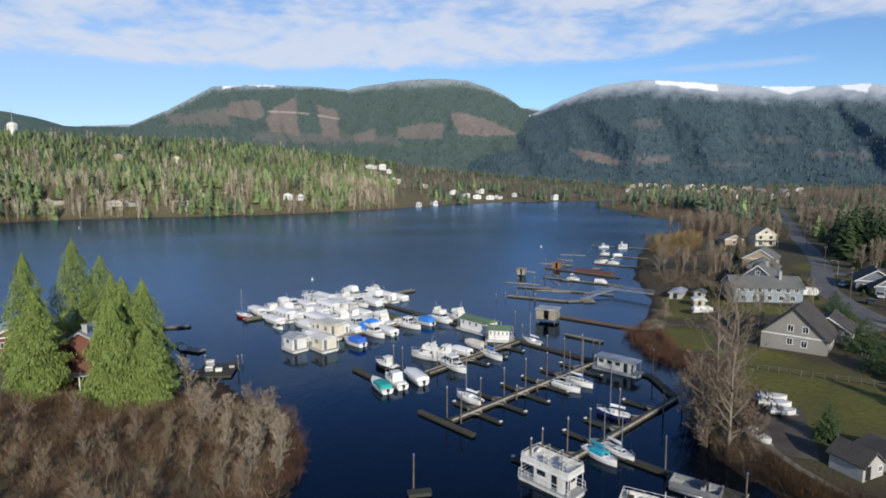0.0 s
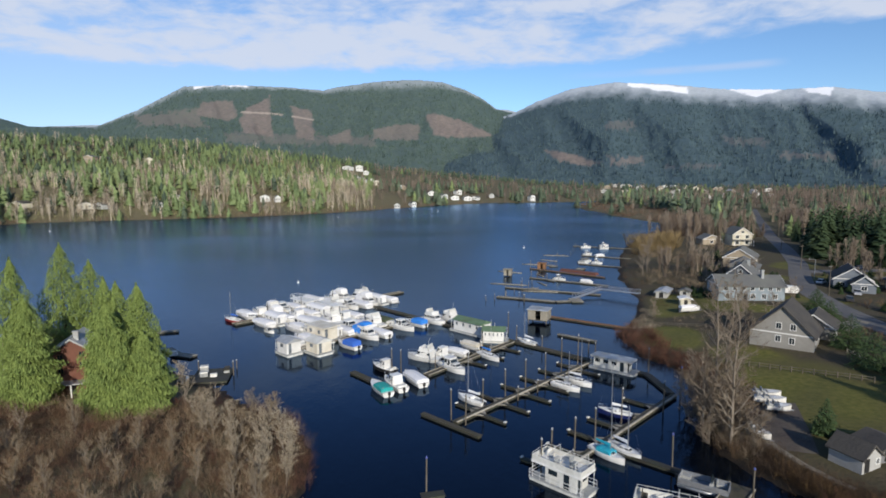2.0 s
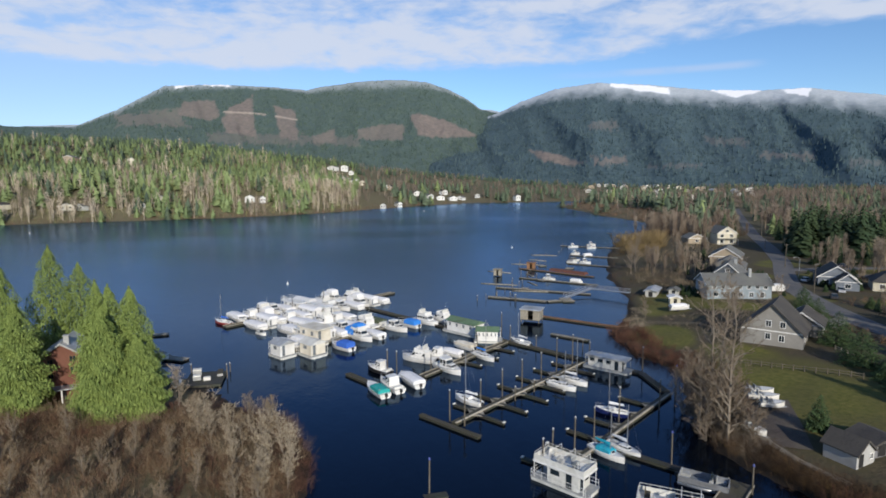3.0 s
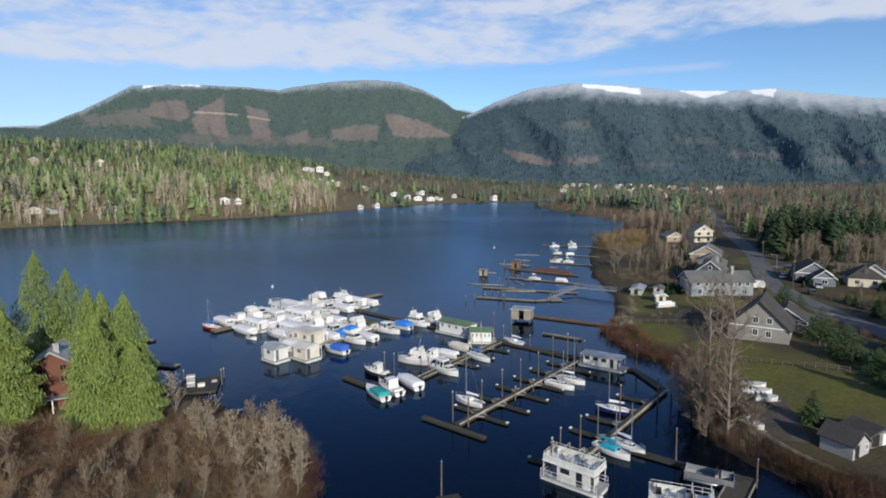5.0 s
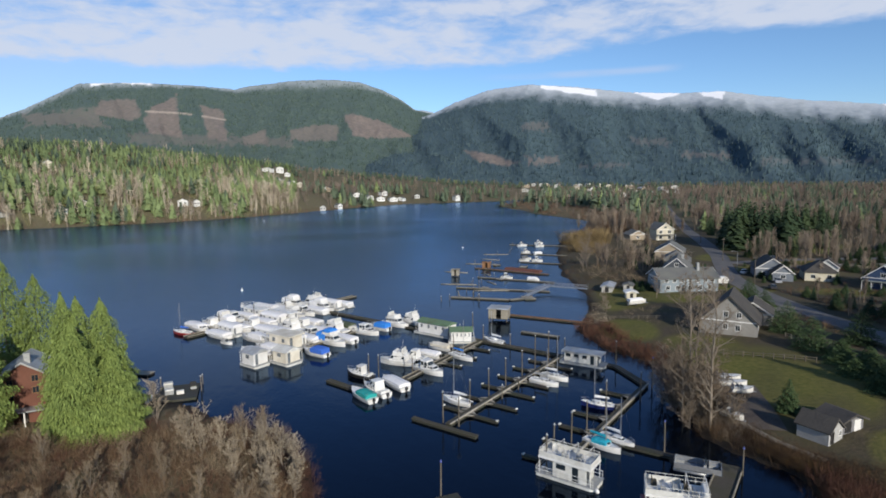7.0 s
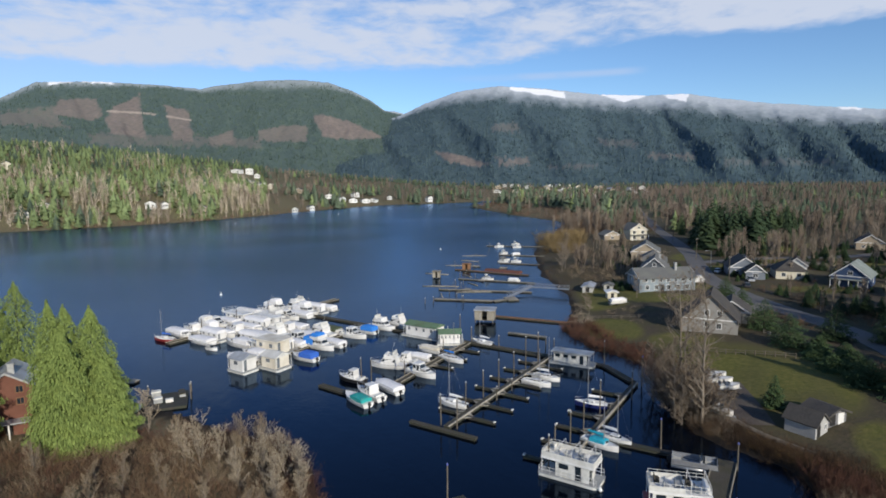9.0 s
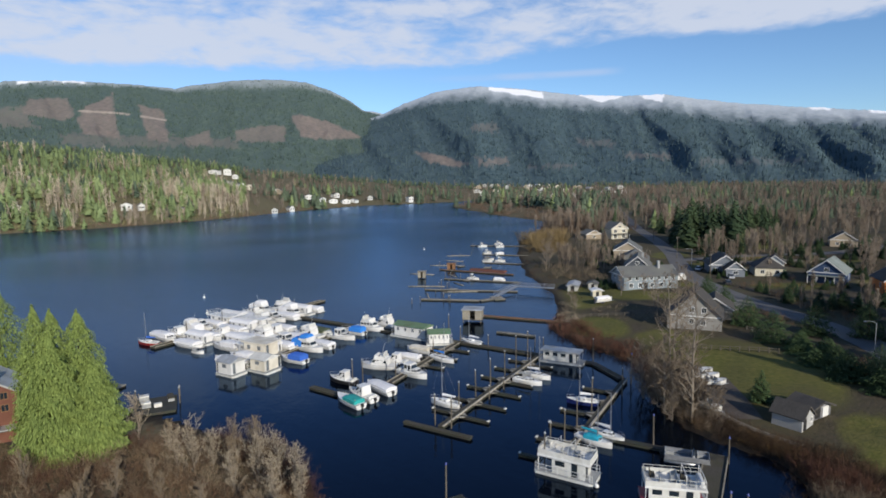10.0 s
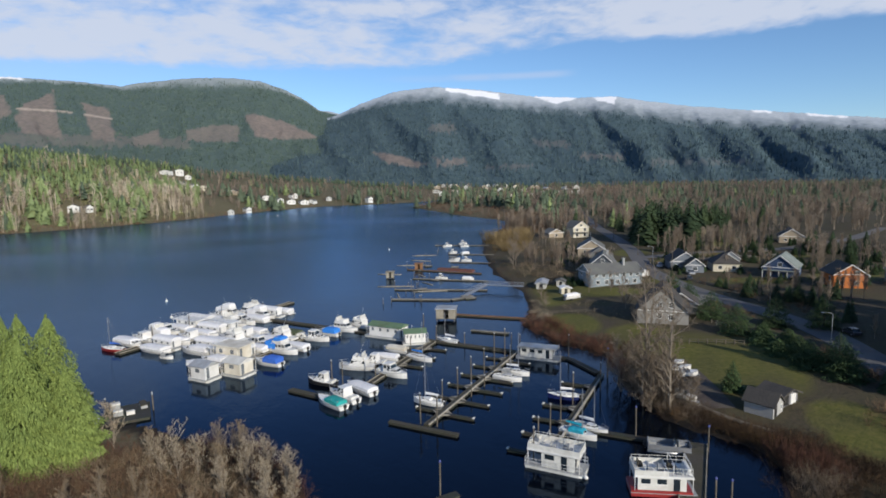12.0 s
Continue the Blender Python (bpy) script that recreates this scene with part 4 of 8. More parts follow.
# small boats by the second pier
motorboat("white skiff with a teal canvas cover in a slip", boat_at((-11.4, 94.8), (-14.6, 101.6)), 7.0, 2.6, "open", "teal")
motorboat("white motorboat with a raked windscreen and wheelhouse", boat_at((-8.9, 96.8), (-12.2, 103.4)), 7.2, 2.6, "cruiser")
motorboat("white motorboat under a peaked white canvas", boat_at((-5.4, 99.0), (-8.4, 105.6)), 7.4, 2.7, "covered", "whitecloth")
motorboat("dark grey motorboat in the shade of pilings", boat_at((-10.6, 106.9), (-14.4, 111.0)), 6.2, 2.3, "cruiser", hull="black")
motorboat("white cabin cruiser with a flybridge", boat_at((-1.0, 112.6), (-7.6, 116.6)), 7.6, 2.9, "flybridge")
motorboat("white cabin cruiser in the next slip", boat_at((1.6, 113.9), (-3.4, 118.0)), 6.4, 2.6, "cruiser")
motorboat("white runabout under a white cover", boat_at((4.6, 115.6), (0.6, 119.6)), 5.6, 2.3, "covered", "whitecloth")
motorboat("white motorboat with a grey wheelhouse beside the pier", boat_at((-1.0, 110.6), (2.6, 105.0)), 7.2, 2.7, "cruiser")
motorboat("cream motorboat with a low cover", boat_at((8.0, 120.0), (4.2, 124.6)), 6.0, 2.3, "covered", "cream")
sailboat("white sailboat with a blue cockpit cover", boat_at((7.4, 117.2), (10.6, 111.8)), 6.4, 2.3, mast=7.6, cover="blue")
sailboat("small white sailboat moored beside the spine walkway", boat_at((20.8, 121.0), (17.4, 126.6)), 6.0, 2.1, mast=6.4, cover="whitecloth")
# first pier
sailboat("white sailboat with a tall mast beside a timber pier", vpose(2.0, 91.6, -1), 5.6, 2.1, mast=7.8, cover="whitecloth")
sailboat("white sailboat lying in a slip", vpose(19.5, 96.0, 1), 5.6, 2.0, mast=6.2, cover="grey")
sailboat("white sailboat with a bare boom in the next slip", vpose(22.4, 98.0, 1), 5.4, 2.0, mast=7.6, cover="whitecloth")
# third pier
sailboat("sailboat with a navy blue hull and white deck", vpose(23.6, 84.0, -1, 12), 5.2, 1.9, "navy", 7.6, "whitecloth")
sailboat("white sailboat with a turquoise canvas over its boom", boat_at((16.0, 73.4), (18.7, 68.6)), 5.6, 2.0, mast=6.6, cover="cyan")
sailboat("white sailboat with a white sail cover beside another", boat_at((18.8, 74.0), (21.2, 69.4)), 5.4, 1.9, mast=6.2, cover="whitecloth")
for ob_ in [o for o in scene.objects if o.get("label", "").startswith("white sailboat with a turquoise")]:
    canopy(ob_, -1.3, 0.9, 0.75, 0.6, 0.75, M["cyan"])

# blue-covered boats on the fourth pier
motorboat("white motorboat with a royal blue canvas top", boat_at((-22.8, 128.0), (-18.0, 122.8), True), 6.8, 2.8, "cruiser", "navycloth")
motorboat("white cruiser with a bright blue bridge and stern cover", boat_at((-18.8, 135.4), (-14.4, 130.2)), 8.6, 3.1, "flybridge", "blue")
motorboat("white cruiser with a broad white stern", boat_at((-15.8, 137.0), (-11.6, 131.6), True), 7.2, 2.9, "covered", "whitecloth")
motorboat("white motorboat with a low cabin", boat_at((-10.6, 141.8), (-5.6, 137.0)), 7.4, 2.7, "cruiser")
motorboat("white motorboat under a blue canvas tent", boat_at((-7.0, 145.4), (-2.6, 140.6), True), 7.0, 2.8, "cruiser", "blue")
motorboat("white cruiser with a flybridge and rails", boat_at((-2.6, 148.0), (2.4, 142.0)), 8.4, 3.0, "flybridge")
motorboat("white cabin boat with a square deckhouse", boat_at((1.6, 149.0), (6.2, 143.2), True), 8.0, 3.0, "flybridge")


def houseboat(name, label, m, L, B, h, mats, roof_deck=True, stories=1, rail=True, windows=4, roof="flat", cat="houseboat", group="houseboats", hull="offwhite", plain=False, porch=0.40):
    """A boxy floating house: pontoon hull, walls, windows, door, overhanging roof with rails."""
    ob = thing(name, label, cat, group, m)
    wall, trim, top = (M[k] for k in mats)
    g = Geo()
    g.loft([[(-B / 2 * k, y, 0.42), (-B / 2 * k * 0.94, y, -0.2), (B / 2 * k * 0.94, y, -0.2), (B / 2 * k, y, 0.42)] for k, y in ((1.0, -L / 2), (1.0, L * 0.42), (0.8, L * 0.5))])
    part("hull", g, M[hull], ob)
    d = Geo()
    d.box(-B / 2 - 0.05, B / 2 + 0.05, -L / 2 - 0.1, L / 2, 0.42, 0.5)
    part("deck", d, M["grey"], ob)
    y0, y1, w = -L * porch, L * 0.34, B / 2 - 0.28
    for s in range(stories):
        z = 0.5 + s * h
        b = Geo()
        b.box(-w, w, y0, y1, z, z + h)
        c = part("cabin_wall", b, wall, ob)
        n = windows
        for sx in (-1, 1):
            for k in range(n):
                ya = y0 + (y1 - y0) * (k + 0.2) / n
                yb = y0 + (y1 - y0) * (k + 0.78) / n
                if k == n - 1 and sx > 0 and not plain:
                    dr = Geo()
                    dr.box(sx * w - 0.02, sx * w + 0.03, ya, ya + 0.75, z + 0.06, z + h * 0.86)
                    part("door", dr, M["glass"], c, "dark glazed side door")
                    continue
                wn = Geo()
                if plain:
                    ya, yb = ya + (yb - ya) * 0.25, yb - (yb - ya) * 0.25
                wn.box(sx * w - 0.02, sx * w + 0.02, ya, yb, z + h * 0.5, z + h * 0.80)
                wi = part("window", wn, M["dimglass" if plain else "glass"], c)
                fr = Geo()
                fr.box(sx * w - 0.01, sx * w + 0.05, ya - 0.06, yb + 0.06, z + h * 0.46 - 0.07, z + h * 0.46)
                part("sill", fr, trim, wi)
        for yy in (y0, y1):
            wn = Geo()
            wn.box(-w * 0.75, -w * 0.1, yy - 0.02, yy + 0.02, z + h * 0.42, z + h * 0.84)
            if not plain:
                part("window", wn, M["glass"], c)
            dr = Geo()
            dr.box(w * (0.35 if plain else 0.1), w * 0.72, yy - 0.025, yy + 0.025, z + 0.05, z + h * 0.88)
            part("door", dr, M["dimglass" if plain else "glass"], c, "grey sliding door")
    zt = 0.5 + stories * h
    rf = Geo()
    if roof == "flat":
        rf.box(-B / 2 - 0.04, B / 2 + 0.04, -L * 0.46, L * 0.44, zt, zt + 0.14)
        rf.box(-B / 2 - 0.06, B / 2 + 0.06, -L * 0.46 - 0.02, L * 0.44 + 0.02, zt - 0.12, zt - 0.001)
    elif roof == "gable":
        r = 0.7
        rf.add([(-w - 0.35, y0 - 0.4, zt - 0.1), (0, y0 - 0.4, zt + r), (w + 0.35, y0 - 0.4, zt - 0.1), (-w - 0.35, y1 + 0.4, zt - 0.1), (0, y1 + 0.4, zt + r), (w + 0.35, y1 + 0.4, zt - 0.1)],
               [(0, 1, 4, 3), (1, 2, 5, 4), (0, 2, 1), (3, 4, 5), (0, 3, 5, 2)])
    elif roof == "arch":
        n = 8
        rf.loft([[((w + 0.2) * math.cos(math.pi * k / n), y, zt - 0.05 + 0.75 * math.sin(math.pi * k / n)) for k in range(n + 1)] for y in (y0 - 0.3, y1 + 0.3)], closed=True)
    part("roof", rf, top, ob)
    if rail:
        g = Geo()
        z = zt + 0.14
        xs, ys = B / 2 - 0.05, (-L * 0.44, L * 0.42)
        for hh in (0.5, 0.95):
            g.path([(-xs, ys[0], z + hh), (xs, ys[0], z + hh), (xs, ys[1], z + hh), (-xs, ys[1], z + hh), (-xs, ys[0], z + hh)], 0.03, 4)
        n = 6
        for k in range(n + 1):
            for sx in (-1, 1):
                y = ys[0] + (ys[1] - ys[0]) * k / n
                g.tube((sx * xs, y, z), (sx * xs, y, z + 0.95), 0.03, 0.03, 4)
        part("roof_rail", g, M["offwhite"], ob, "white roof deck railing")
    for sx in (-1, 1):
        for y in (-L * 0.45, L * 0.43):
            p = Geo()
            p.tube((sx * (B / 2 - 0.12), y, 0.5), (sx * (B / 2 - 0.12), y, zt), 0.045, 0.045, 5)
            part("porch_post", p, trim, ob)
    return ob


def bulwark(ob, xs, y0, y1, z, h, label):
    """Low solid panels round a roof deck, one on each side."""
    for x0, x1, ya, yb in ((-xs, -xs + 0.06, y0, y1), (xs - 0.06, xs, y0, y1), (-xs + 0.06, xs - 0.06, y0, y0 + 0.06), (-xs + 0.06, xs - 0.06, y1 - 0.06, y1)):
        g = Geo()
        g.box(x0, x1, ya, yb, z, z + h)
        part("bulwark_panel", g, M["offwhite"], ob, label)


def deck_bench(ob, x0, x1, y, z, mat):
    """A seat with a back, standing on a roof deck."""
    g = Geo()
    g.loft([[(x, y - 0.08, z), (x, y + 0.5, z), (x, y + 0.5, z + 0.4), (x, y, z + 0.4), (x, y, z + 0.85), (x, y - 0.08, z + 0.85)] for x in (x0, x1)])
    part("deck_bench", g, M[mat], ob)


hbA = houseboat("houseboat", "two-deck white houseboat with a railed roof deck", vpose(9.4, 64.6, 1), 7.6, 3.2, 2.15, ("offwhite", "gel", "gel"), windows=2, porch=0.22)
bulwark(hbA, 1.6, -3.45, 3.3, 2.8, 0.62, "white panelled roof bulwark")
for x0_, y_, mt_ in ((-1.1, -2.4, "offwhite"), (0.1, -0.6, "grey"), (-0.9, 0.9, "grey"), (0.2, 1.6, "dimglass")):
    deck_bench(hbA, x0_, x0_ + 0.9, y_, 2.8, mt_)
g_ = Geo()
for y in (-1.4, 0.5, 2.5):
    g_.path([(-1.5, y, 2.8), (-1.45, y, 4.3), (1.45, y, 4.3), (1.5, y, 2.8)], 0.03, 4)
part("canopy_frame", g_, M["gel"], hbA, "bare white canopy hoops")
g_ = Geo()
for hh in (0.95, 1.4):
    g_.path([(-1.58, 3.6, hh), (-1.58, -3.8, hh), (1.58, -3.8, hh), (1.58, 3.6, hh)], 0.03, 4)
for k in range(6):
    for sx in (-1, 1):
        g_.tube((sx * 1.58, -3.8 + k * 1.48, 0.5), (sx * 1.58, -3.8 + k * 1.48, 1.4), 0.025, 0.025, 4)
part("lower_rail", g_, M["gel"], hbA, "white rail round the lower deck")
g_ = Geo()
g_.tube((0.9, 3.7, 0.25), (1.5, 4.2, 0.25), 0.28, 0.22, 10)
part("bow_fender", g_, M["gel"], hbA, "fat white bow fender", smooth=True)
hbR = houseboat("houseboat", "white houseboat with a red hull and cluttered roof deck", heading(17.6, 54.9, 0.86, -0.5), 7.4, 3.3, 2.0, ("offwhite", "gel", "gel"), hull="red", windows=3)
g_ = Geo()
g_.box(-1.66, 1.66, -3.75, 3.2, -0.1, 0.72)
part("red_skirt", g_, M["red"], hbR, "dull red lower hull side")
bulwark(hbR, 1.66, -3.4, 0.4, 2.65, 0.6, "white panelled roof bulwark")
for x0_, y_, mt_ in ((-0.5, -0.4, "grey"), (-0.9, 0.8, "deckwood"), (0.2, -1.7, "grey"), (0.3, 1.5, "dimglass"), (-1.2, -2.6, "deckwood")):
    deck_bench(hbR, x0_, x0_ + 0.9, y_, 2.65, mt_)
g_ = Geo()
g_.path([(-1.5, 1.0, 2.65), (-1.5, 1.0, 4.1), (1.5, 1.0, 4.1), (1.5, 1.0, 2.65)], 0.04, 4)
g_.path([(-1.5, 2.9, 2.65), (-1.5, 2.9, 4.1), (1.5, 2.9, 4.1), (1.5, 2.9, 2.65)], 0.04, 4)
part("awning_frame", g_, M["gel"], hbR, "bare white awning frame")
g_ = Geo()
g_.box(-1.2, 1.2, 2.5, 3.1, 2.66, 3.3, 0.1, 0.1)
part("helm_console", g_, M["gel"], hbR)
houseboat("houseboat", "long pale grey houseboat with a flat roof beside the spine walkway", boat_at((28.6, 107.6), (34.6, 101.6)), 9.0, 3.0, 2.1, ("offwhite", "grey", "tinroof"), rail=False)
houseboat("boathouse", "white boathouse with a mossy green roof", boat_at((4.8, 138.8), (12.4, 129.8)), 11.5, 4.4, 2.5, ("gel", "offwhite", "greenroof"), rail=False, roof="gable", plain=True, cat="boathouse", group="floating boathouses")
houseboat("boathouse", "pale floating shed with a dark mossy roof", boat_at((9.8, 127.6), (15.2, 126.2)), 6.2, 4.0, 2.3, ("gel", "offwhite", "greenroof"), rail=False, roof="gable", windows=5, plain=True, cat="boathouse", group="floating boathouses")
houseboat("floating_hut", "small white floating hut with a low grey roof", heading(-32.4, 121.8, 0.66, -0.75), 5.0, 4.0, 2.5, ("gel", "gel", "tinroof"), rail=False, roof="gable", windows=1, plain=True, cat="hut", group="floating boathouses")
houseboat("floating_hut", "cream floating hut with a low gabled roof", heading(-26.2, 121.6, 0.66, -0.75), 5.4, 4.2, 2.4, ("cream", "offwhite", "offwhite"), rail=False, roof="gable", windows=1, plain=True, cat="hut", group="floating boathouses")
houseboat("boathouse", "cream boathouse behind a white hut", heading(-26.6, 131.8, 0.70, -0.71), 8.0, 4.6, 3.0, ("cream", "cream", "cream"), rail=False, windows=2, plain=True, cat="boathouse", group="floating boathouses")

# rows of white boats along the two outer piers
rnd_b = random.Random(11)


def row(p0, p1, first, last, step, side, kinds, offset=5.2):
    d = (Vector(p1) - Vector(p0)).normalized()
    n = Vector((-d.y, d.x)) * side
    w, k = first, 0
    while w < last:
        kind = kinds[k % len(kinds)]
        L = rnd_b.uniform(8.4, 10.2)
        c = Vector(p0) + d * w + n * (offset + rnd_b.uniform(-0.4, 0.4))
        out = 1 if n.dot(V) > 0 else -1
        m = vpose(c.x, c.y, out if k % 3 else -out, rnd_b.uniform(-3, 3))
        if kind == "h":
            houseboat("houseboat", rnd_b.choice(("white houseboat with a flat roof in a row of boats", "weathered white houseboat with many windows")), m, L, 3.2, 1.9, ("gel", "offwhite", "gel"), rail=rnd_b.random() < 0.6, windows=3, plain=True)
        elif kind == "a":
            houseboat("houseboat", "white houseboat under a rounded white canopy", m, L, 3.1, 1.6, ("gel", "gel", "whitecloth"), rail=False, roof="arch", windows=3, plain=True)
        elif kind == "c":
            motorboat("white boat wrapped in a white winter cover", m, L, 3.2, "covered", "whitecloth")
        elif kind == "f":
            motorboat("white cruiser with a flybridge in a row of boats", m, L, 3.2, "flybridge", rnd_b.choice((None, "whitecloth")))
        elif kind == "o":
            motorboat("white cruiser with an olive canvas cover", m, L, 3.2, "covered", "olive")
        elif kind == "p":
            motorboat("white cabin cruiser in a row of boats", m, L * 0.9, 3.0, "cruiser", rnd_b.choice((None, "whitecloth")))
        w += step + rnd_b.uniform(-0.3, 0.3)
        k += 1


row(MA0, MA1, 12.0, 55, 3.35, 1, "cafcpfhacpca")
row(MA0, MA1, 20.0, 53, 3.5, -1, "fpcahcp", 5.2)
row(PB0, PB1, 9.0, 36, 3.4, -1, "ofcpcahpc", 5.4)
row(PB0, PB1, 11.0, 31, 3.5, -1, "cpfcap", 14.6)
motorboat("large white motor yacht with a flybridge at the pier's end", boat_at((-25.0, 172.4), (-15.6, 179.6), True), 10.8, 3.4, "flybridge")
sailboat("sailboat with a dark red hull at the row's end", boat_at((-54.2, 153.2), (-49.6, 149.6), True), 6.2, 2.2, "red", 7.0, "navycloth")
motorboat("white launch under a white arched awning", boat_at((-49.6, 155.4), (-46.0, 151.2)), 5.8, 2.4, "cruiser", "whitecloth")
motorboat("small white dinghy tied to a houseboat", boat_at((-41.2, 140.4), (-38.8, 138.2)), 3.2, 1.4, "open")

# pontoon boat and buoys


def pontoon_boat(m):
    ob = thing("pontoon_boat", "grey aluminium pontoon boat with a dark deck and small windscreen", "pontoon boat", "", m)
    for sx in (-0.8, 0.8):
        g = Geo()
        g.tube((sx, -2.8, 0.05), (sx, 2.4, 0.05), 0.3, 0.3, 9)
        g.tube((sx, 2.4, 0.05), (sx, 3.0, 0.2), 0.3, 0.05, 9)
        part("pontoon", g, M["alu"], ob, smooth=True)
    g = Geo()
    g.box(-1.2, 1.2, -2.8, 2.8, 0.36, 0.46)
    part("deck", g, M["dimglass"], ob, "dark carpeted deck")
    for x0, x1, y0, y1 in ((-1.2, -1.15, -2.7, 2.7), (1.15, 1.2, -2.7, 2.7), (-1.2, 1.2, 2.66, 2.72), (-1.2, 1.2, -2.75, -2.7)):
        f = Geo()
        f.box(x0, x1, y0, y1, 0.5, 1.15)
        part("side_panel", f, M["alu"], ob)
    for x, y in ((-0.75, -2.1), (0.75, -2.1), (-0.75, 1.9)):
        s = Geo()
        s.box(x - 0.35, x + 0.35, y - 0.5, y + 0.5, 0.46, 0.85)
        s.box(x - 0.35, x + 0.35, y - 0.62, y - 0.5, 0.46, 1.25)
        part("bench", s, M["grey"], ob)
    c = Geo()
    c.box(-0.95, 0.95, 0.6, 1.0, 0.46, 1.3, 0.1, 0.1)
    cc = part("console", c, M["grey"], ob)
    w = Geo()
    w.add([(-0.9, 1.0, 1.3), (0.9, 1.0, 1.3), (0.8, 0.75, 1.75), (-0.8, 0.75, 1.75)], [(0, 1, 2, 3)])
    part("windscreen", w, M["glass"], cc)
    outboard(ob, 5.6, 0.5)


pontoon_boat(boat_at((23.8, 63.9), (27.9, 60.6)))


def buoy(x, y, r=0.35):
    ob = thing("buoy", "white round mooring buoy floating on the lake", "buoy", "mooring buoys", pose(x, y, 0))
    g = Geo()
    n = 10
    g.loft([[(r * math.sin(a) * math.cos(2 * math.pi * k / n), r * math.sin(a) * math.sin(2 * math.pi * k / n), 0.15 + r * -math.cos(a)) for k in range(n)] for a in (0.25, 0.8, 1.3, 1.8, 2.4, 2.9)])
    part("ball", g, M["gel"], ob, smooth=True)
    t = Geo()
    t.tube((0, 0, 0.15 + r * 0.9), (0, 0, 1.2), 0.1, 0.07, 6)
    part("top_mark", t, M["gel"], ob)


for bx, by in ((-43.6, 206.6), (-41.0, 181.0), (-250.0, 430.0), (44, 660), (-60, 560), (60, 300)):
    buoy(bx, by, 0.42)

# ---- woods, thickets and trees ----


def leaf_mat(name, dark, light, rough=0.85, trans=0.2):
    m = surface(name, dark, dark, 2.0, rough, attr=("tone", light), spec=0.15, rand=trans)
    return m


CONIFER = leaf_mat("conifer_needles", (0.100, 0.142, 0.066), (0.215, 0.268, 0.116), trans=0.08)
ALDERTWIG = leaf_mat("pale_alder_stems", (0.320, 0.270, 0.205), (0.540, 0.470, 0.370), trans=0.1)
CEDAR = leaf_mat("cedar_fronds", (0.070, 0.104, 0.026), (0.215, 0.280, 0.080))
DARKFIR = leaf_mat("dark_fir_needles", (0.017, 0.034, 0.017), (0.054, 0.084, 0.034))
FARFIR = leaf_mat("blue_green_fir_needles", (0.052, 0.078, 0.056), (0.112, 0.145, 0.092), trans=0.08)
TWIG = leaf_mat("bare_winter_twigs", (0.175, 0.138, 0.108), (0.300, 0.248, 0.192), trans=0.1)
PALETWIG = leaf_mat("pale_grey_twigs", (0.26, 0.212, 0.152), (0.42, 0.36, 0.265), trans=0.1)
REDTWIG = leaf_mat("red_brown_twigs", (0.072, 0.032, 0.024), (0.138, 0.074, 0.050))
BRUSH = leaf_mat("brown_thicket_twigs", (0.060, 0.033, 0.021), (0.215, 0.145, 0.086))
THICKTWIG = leaf_mat("tan_thicket_twigs", (0.155, 0.115, 0.075), (0.285, 0.225, 0.150))
GROVEFIR = leaf_mat("mixed_fir_needles", (0.030, 0.052, 0.028), (0.090, 0.125, 0.055))
PLAINTWIG = leaf_mat("purple_brown_twigs", (0.135, 0.103, 0.086), (0.235, 0.188, 0.155), trans=0.1)
MARSHTWIG = leaf_mat("red_brown_marsh_twigs", (0.120, 0.075, 0.052), (0.215, 0.150, 0.105))
DARKBRUSH = leaf_mat("dark_brown_bank_twigs", (0.020, 0.014, 0.010), (0.112, 0.072, 0.042))
REEDTWIG = leaf_mat("orange_brown_dead_grass", (0.120, 0.066, 0.026), (0.250, 0.155, 0.066))
OLIVE = leaf_mat("olive_undergrowth", (0.150, 0.170, 0.066), (0.320, 0.315, 0.150))
NEARTWIG = leaf_mat("brown_alder_twigs", (0.120, 0.090, 0.064), (0.245, 0.195, 0.142))
GOLDTWIG = leaf_mat("golden_willow_twigs", (0.150, 0.108, 0.052), (0.270, 0.200, 0.100))
GARDENFIR = leaf_mat("garden_evergreen_needles", (0.022, 0.042, 0.019), (0.072, 0.112, 0.046))
BARK = surface("grey_bark", (0.19, 0.155, 0.118), (0.12, 0.098, 0.075), 0.25, 0.9, 0.5, c=(0.235, 0.20, 0.16), size2=1.5)
DARKBARK = surface("brown_bark", (0.09, 0.065, 0.045), (0.06, 0.045, 0.032), 0.25, 0.9, 0.5)


def conifer_base(seed, n=62, wide=0.20, low=0.06, size=0.15):
    """A fir, one metre tall: drooping sprays round a stem, dense enough to hide it."""
    r = np.random.RandomState(seed)
    v, t = [], []
    for i in range(n):
        s = 1 - math.sqrt((i + r.rand()) / n)
        z = low + (1 - low) * s
        a = i * 2.4 + r.uniform(-0.4, 0.4)
        rad = wide * ((1 - s) ** 0.75 + 0.04) * r.uniform(0.62, 1.12)
        ln = size * (1 - 0.55 * s) * r.uniform(0.7, 1.3)
        c, d = math.cos(a), math.sin(a)
        tip = np.array([c * rad, d * rad, z - 0.25 * ln])
        root = np.array([c * rad * 0.25, d * rad * 0.25, z + 0.55 * ln])
        side = np.array([-d, c, r.uniform(-0.3, 0.3)]) * ln * 0.5
        b = len(v)
        v.extend([root, tip - side, tip + side * r.uniform(0.6, 1.2)])
        t.append((b, b + 1, b + 2))
    b = len(v)
    v += [(0.015, 0, 0), (-0.008, 0.012, 0), (0.0, 0.0, 0.98)]
    t += [(b, b + 1, b + 2)]
    return np.array(v), np.array(t)


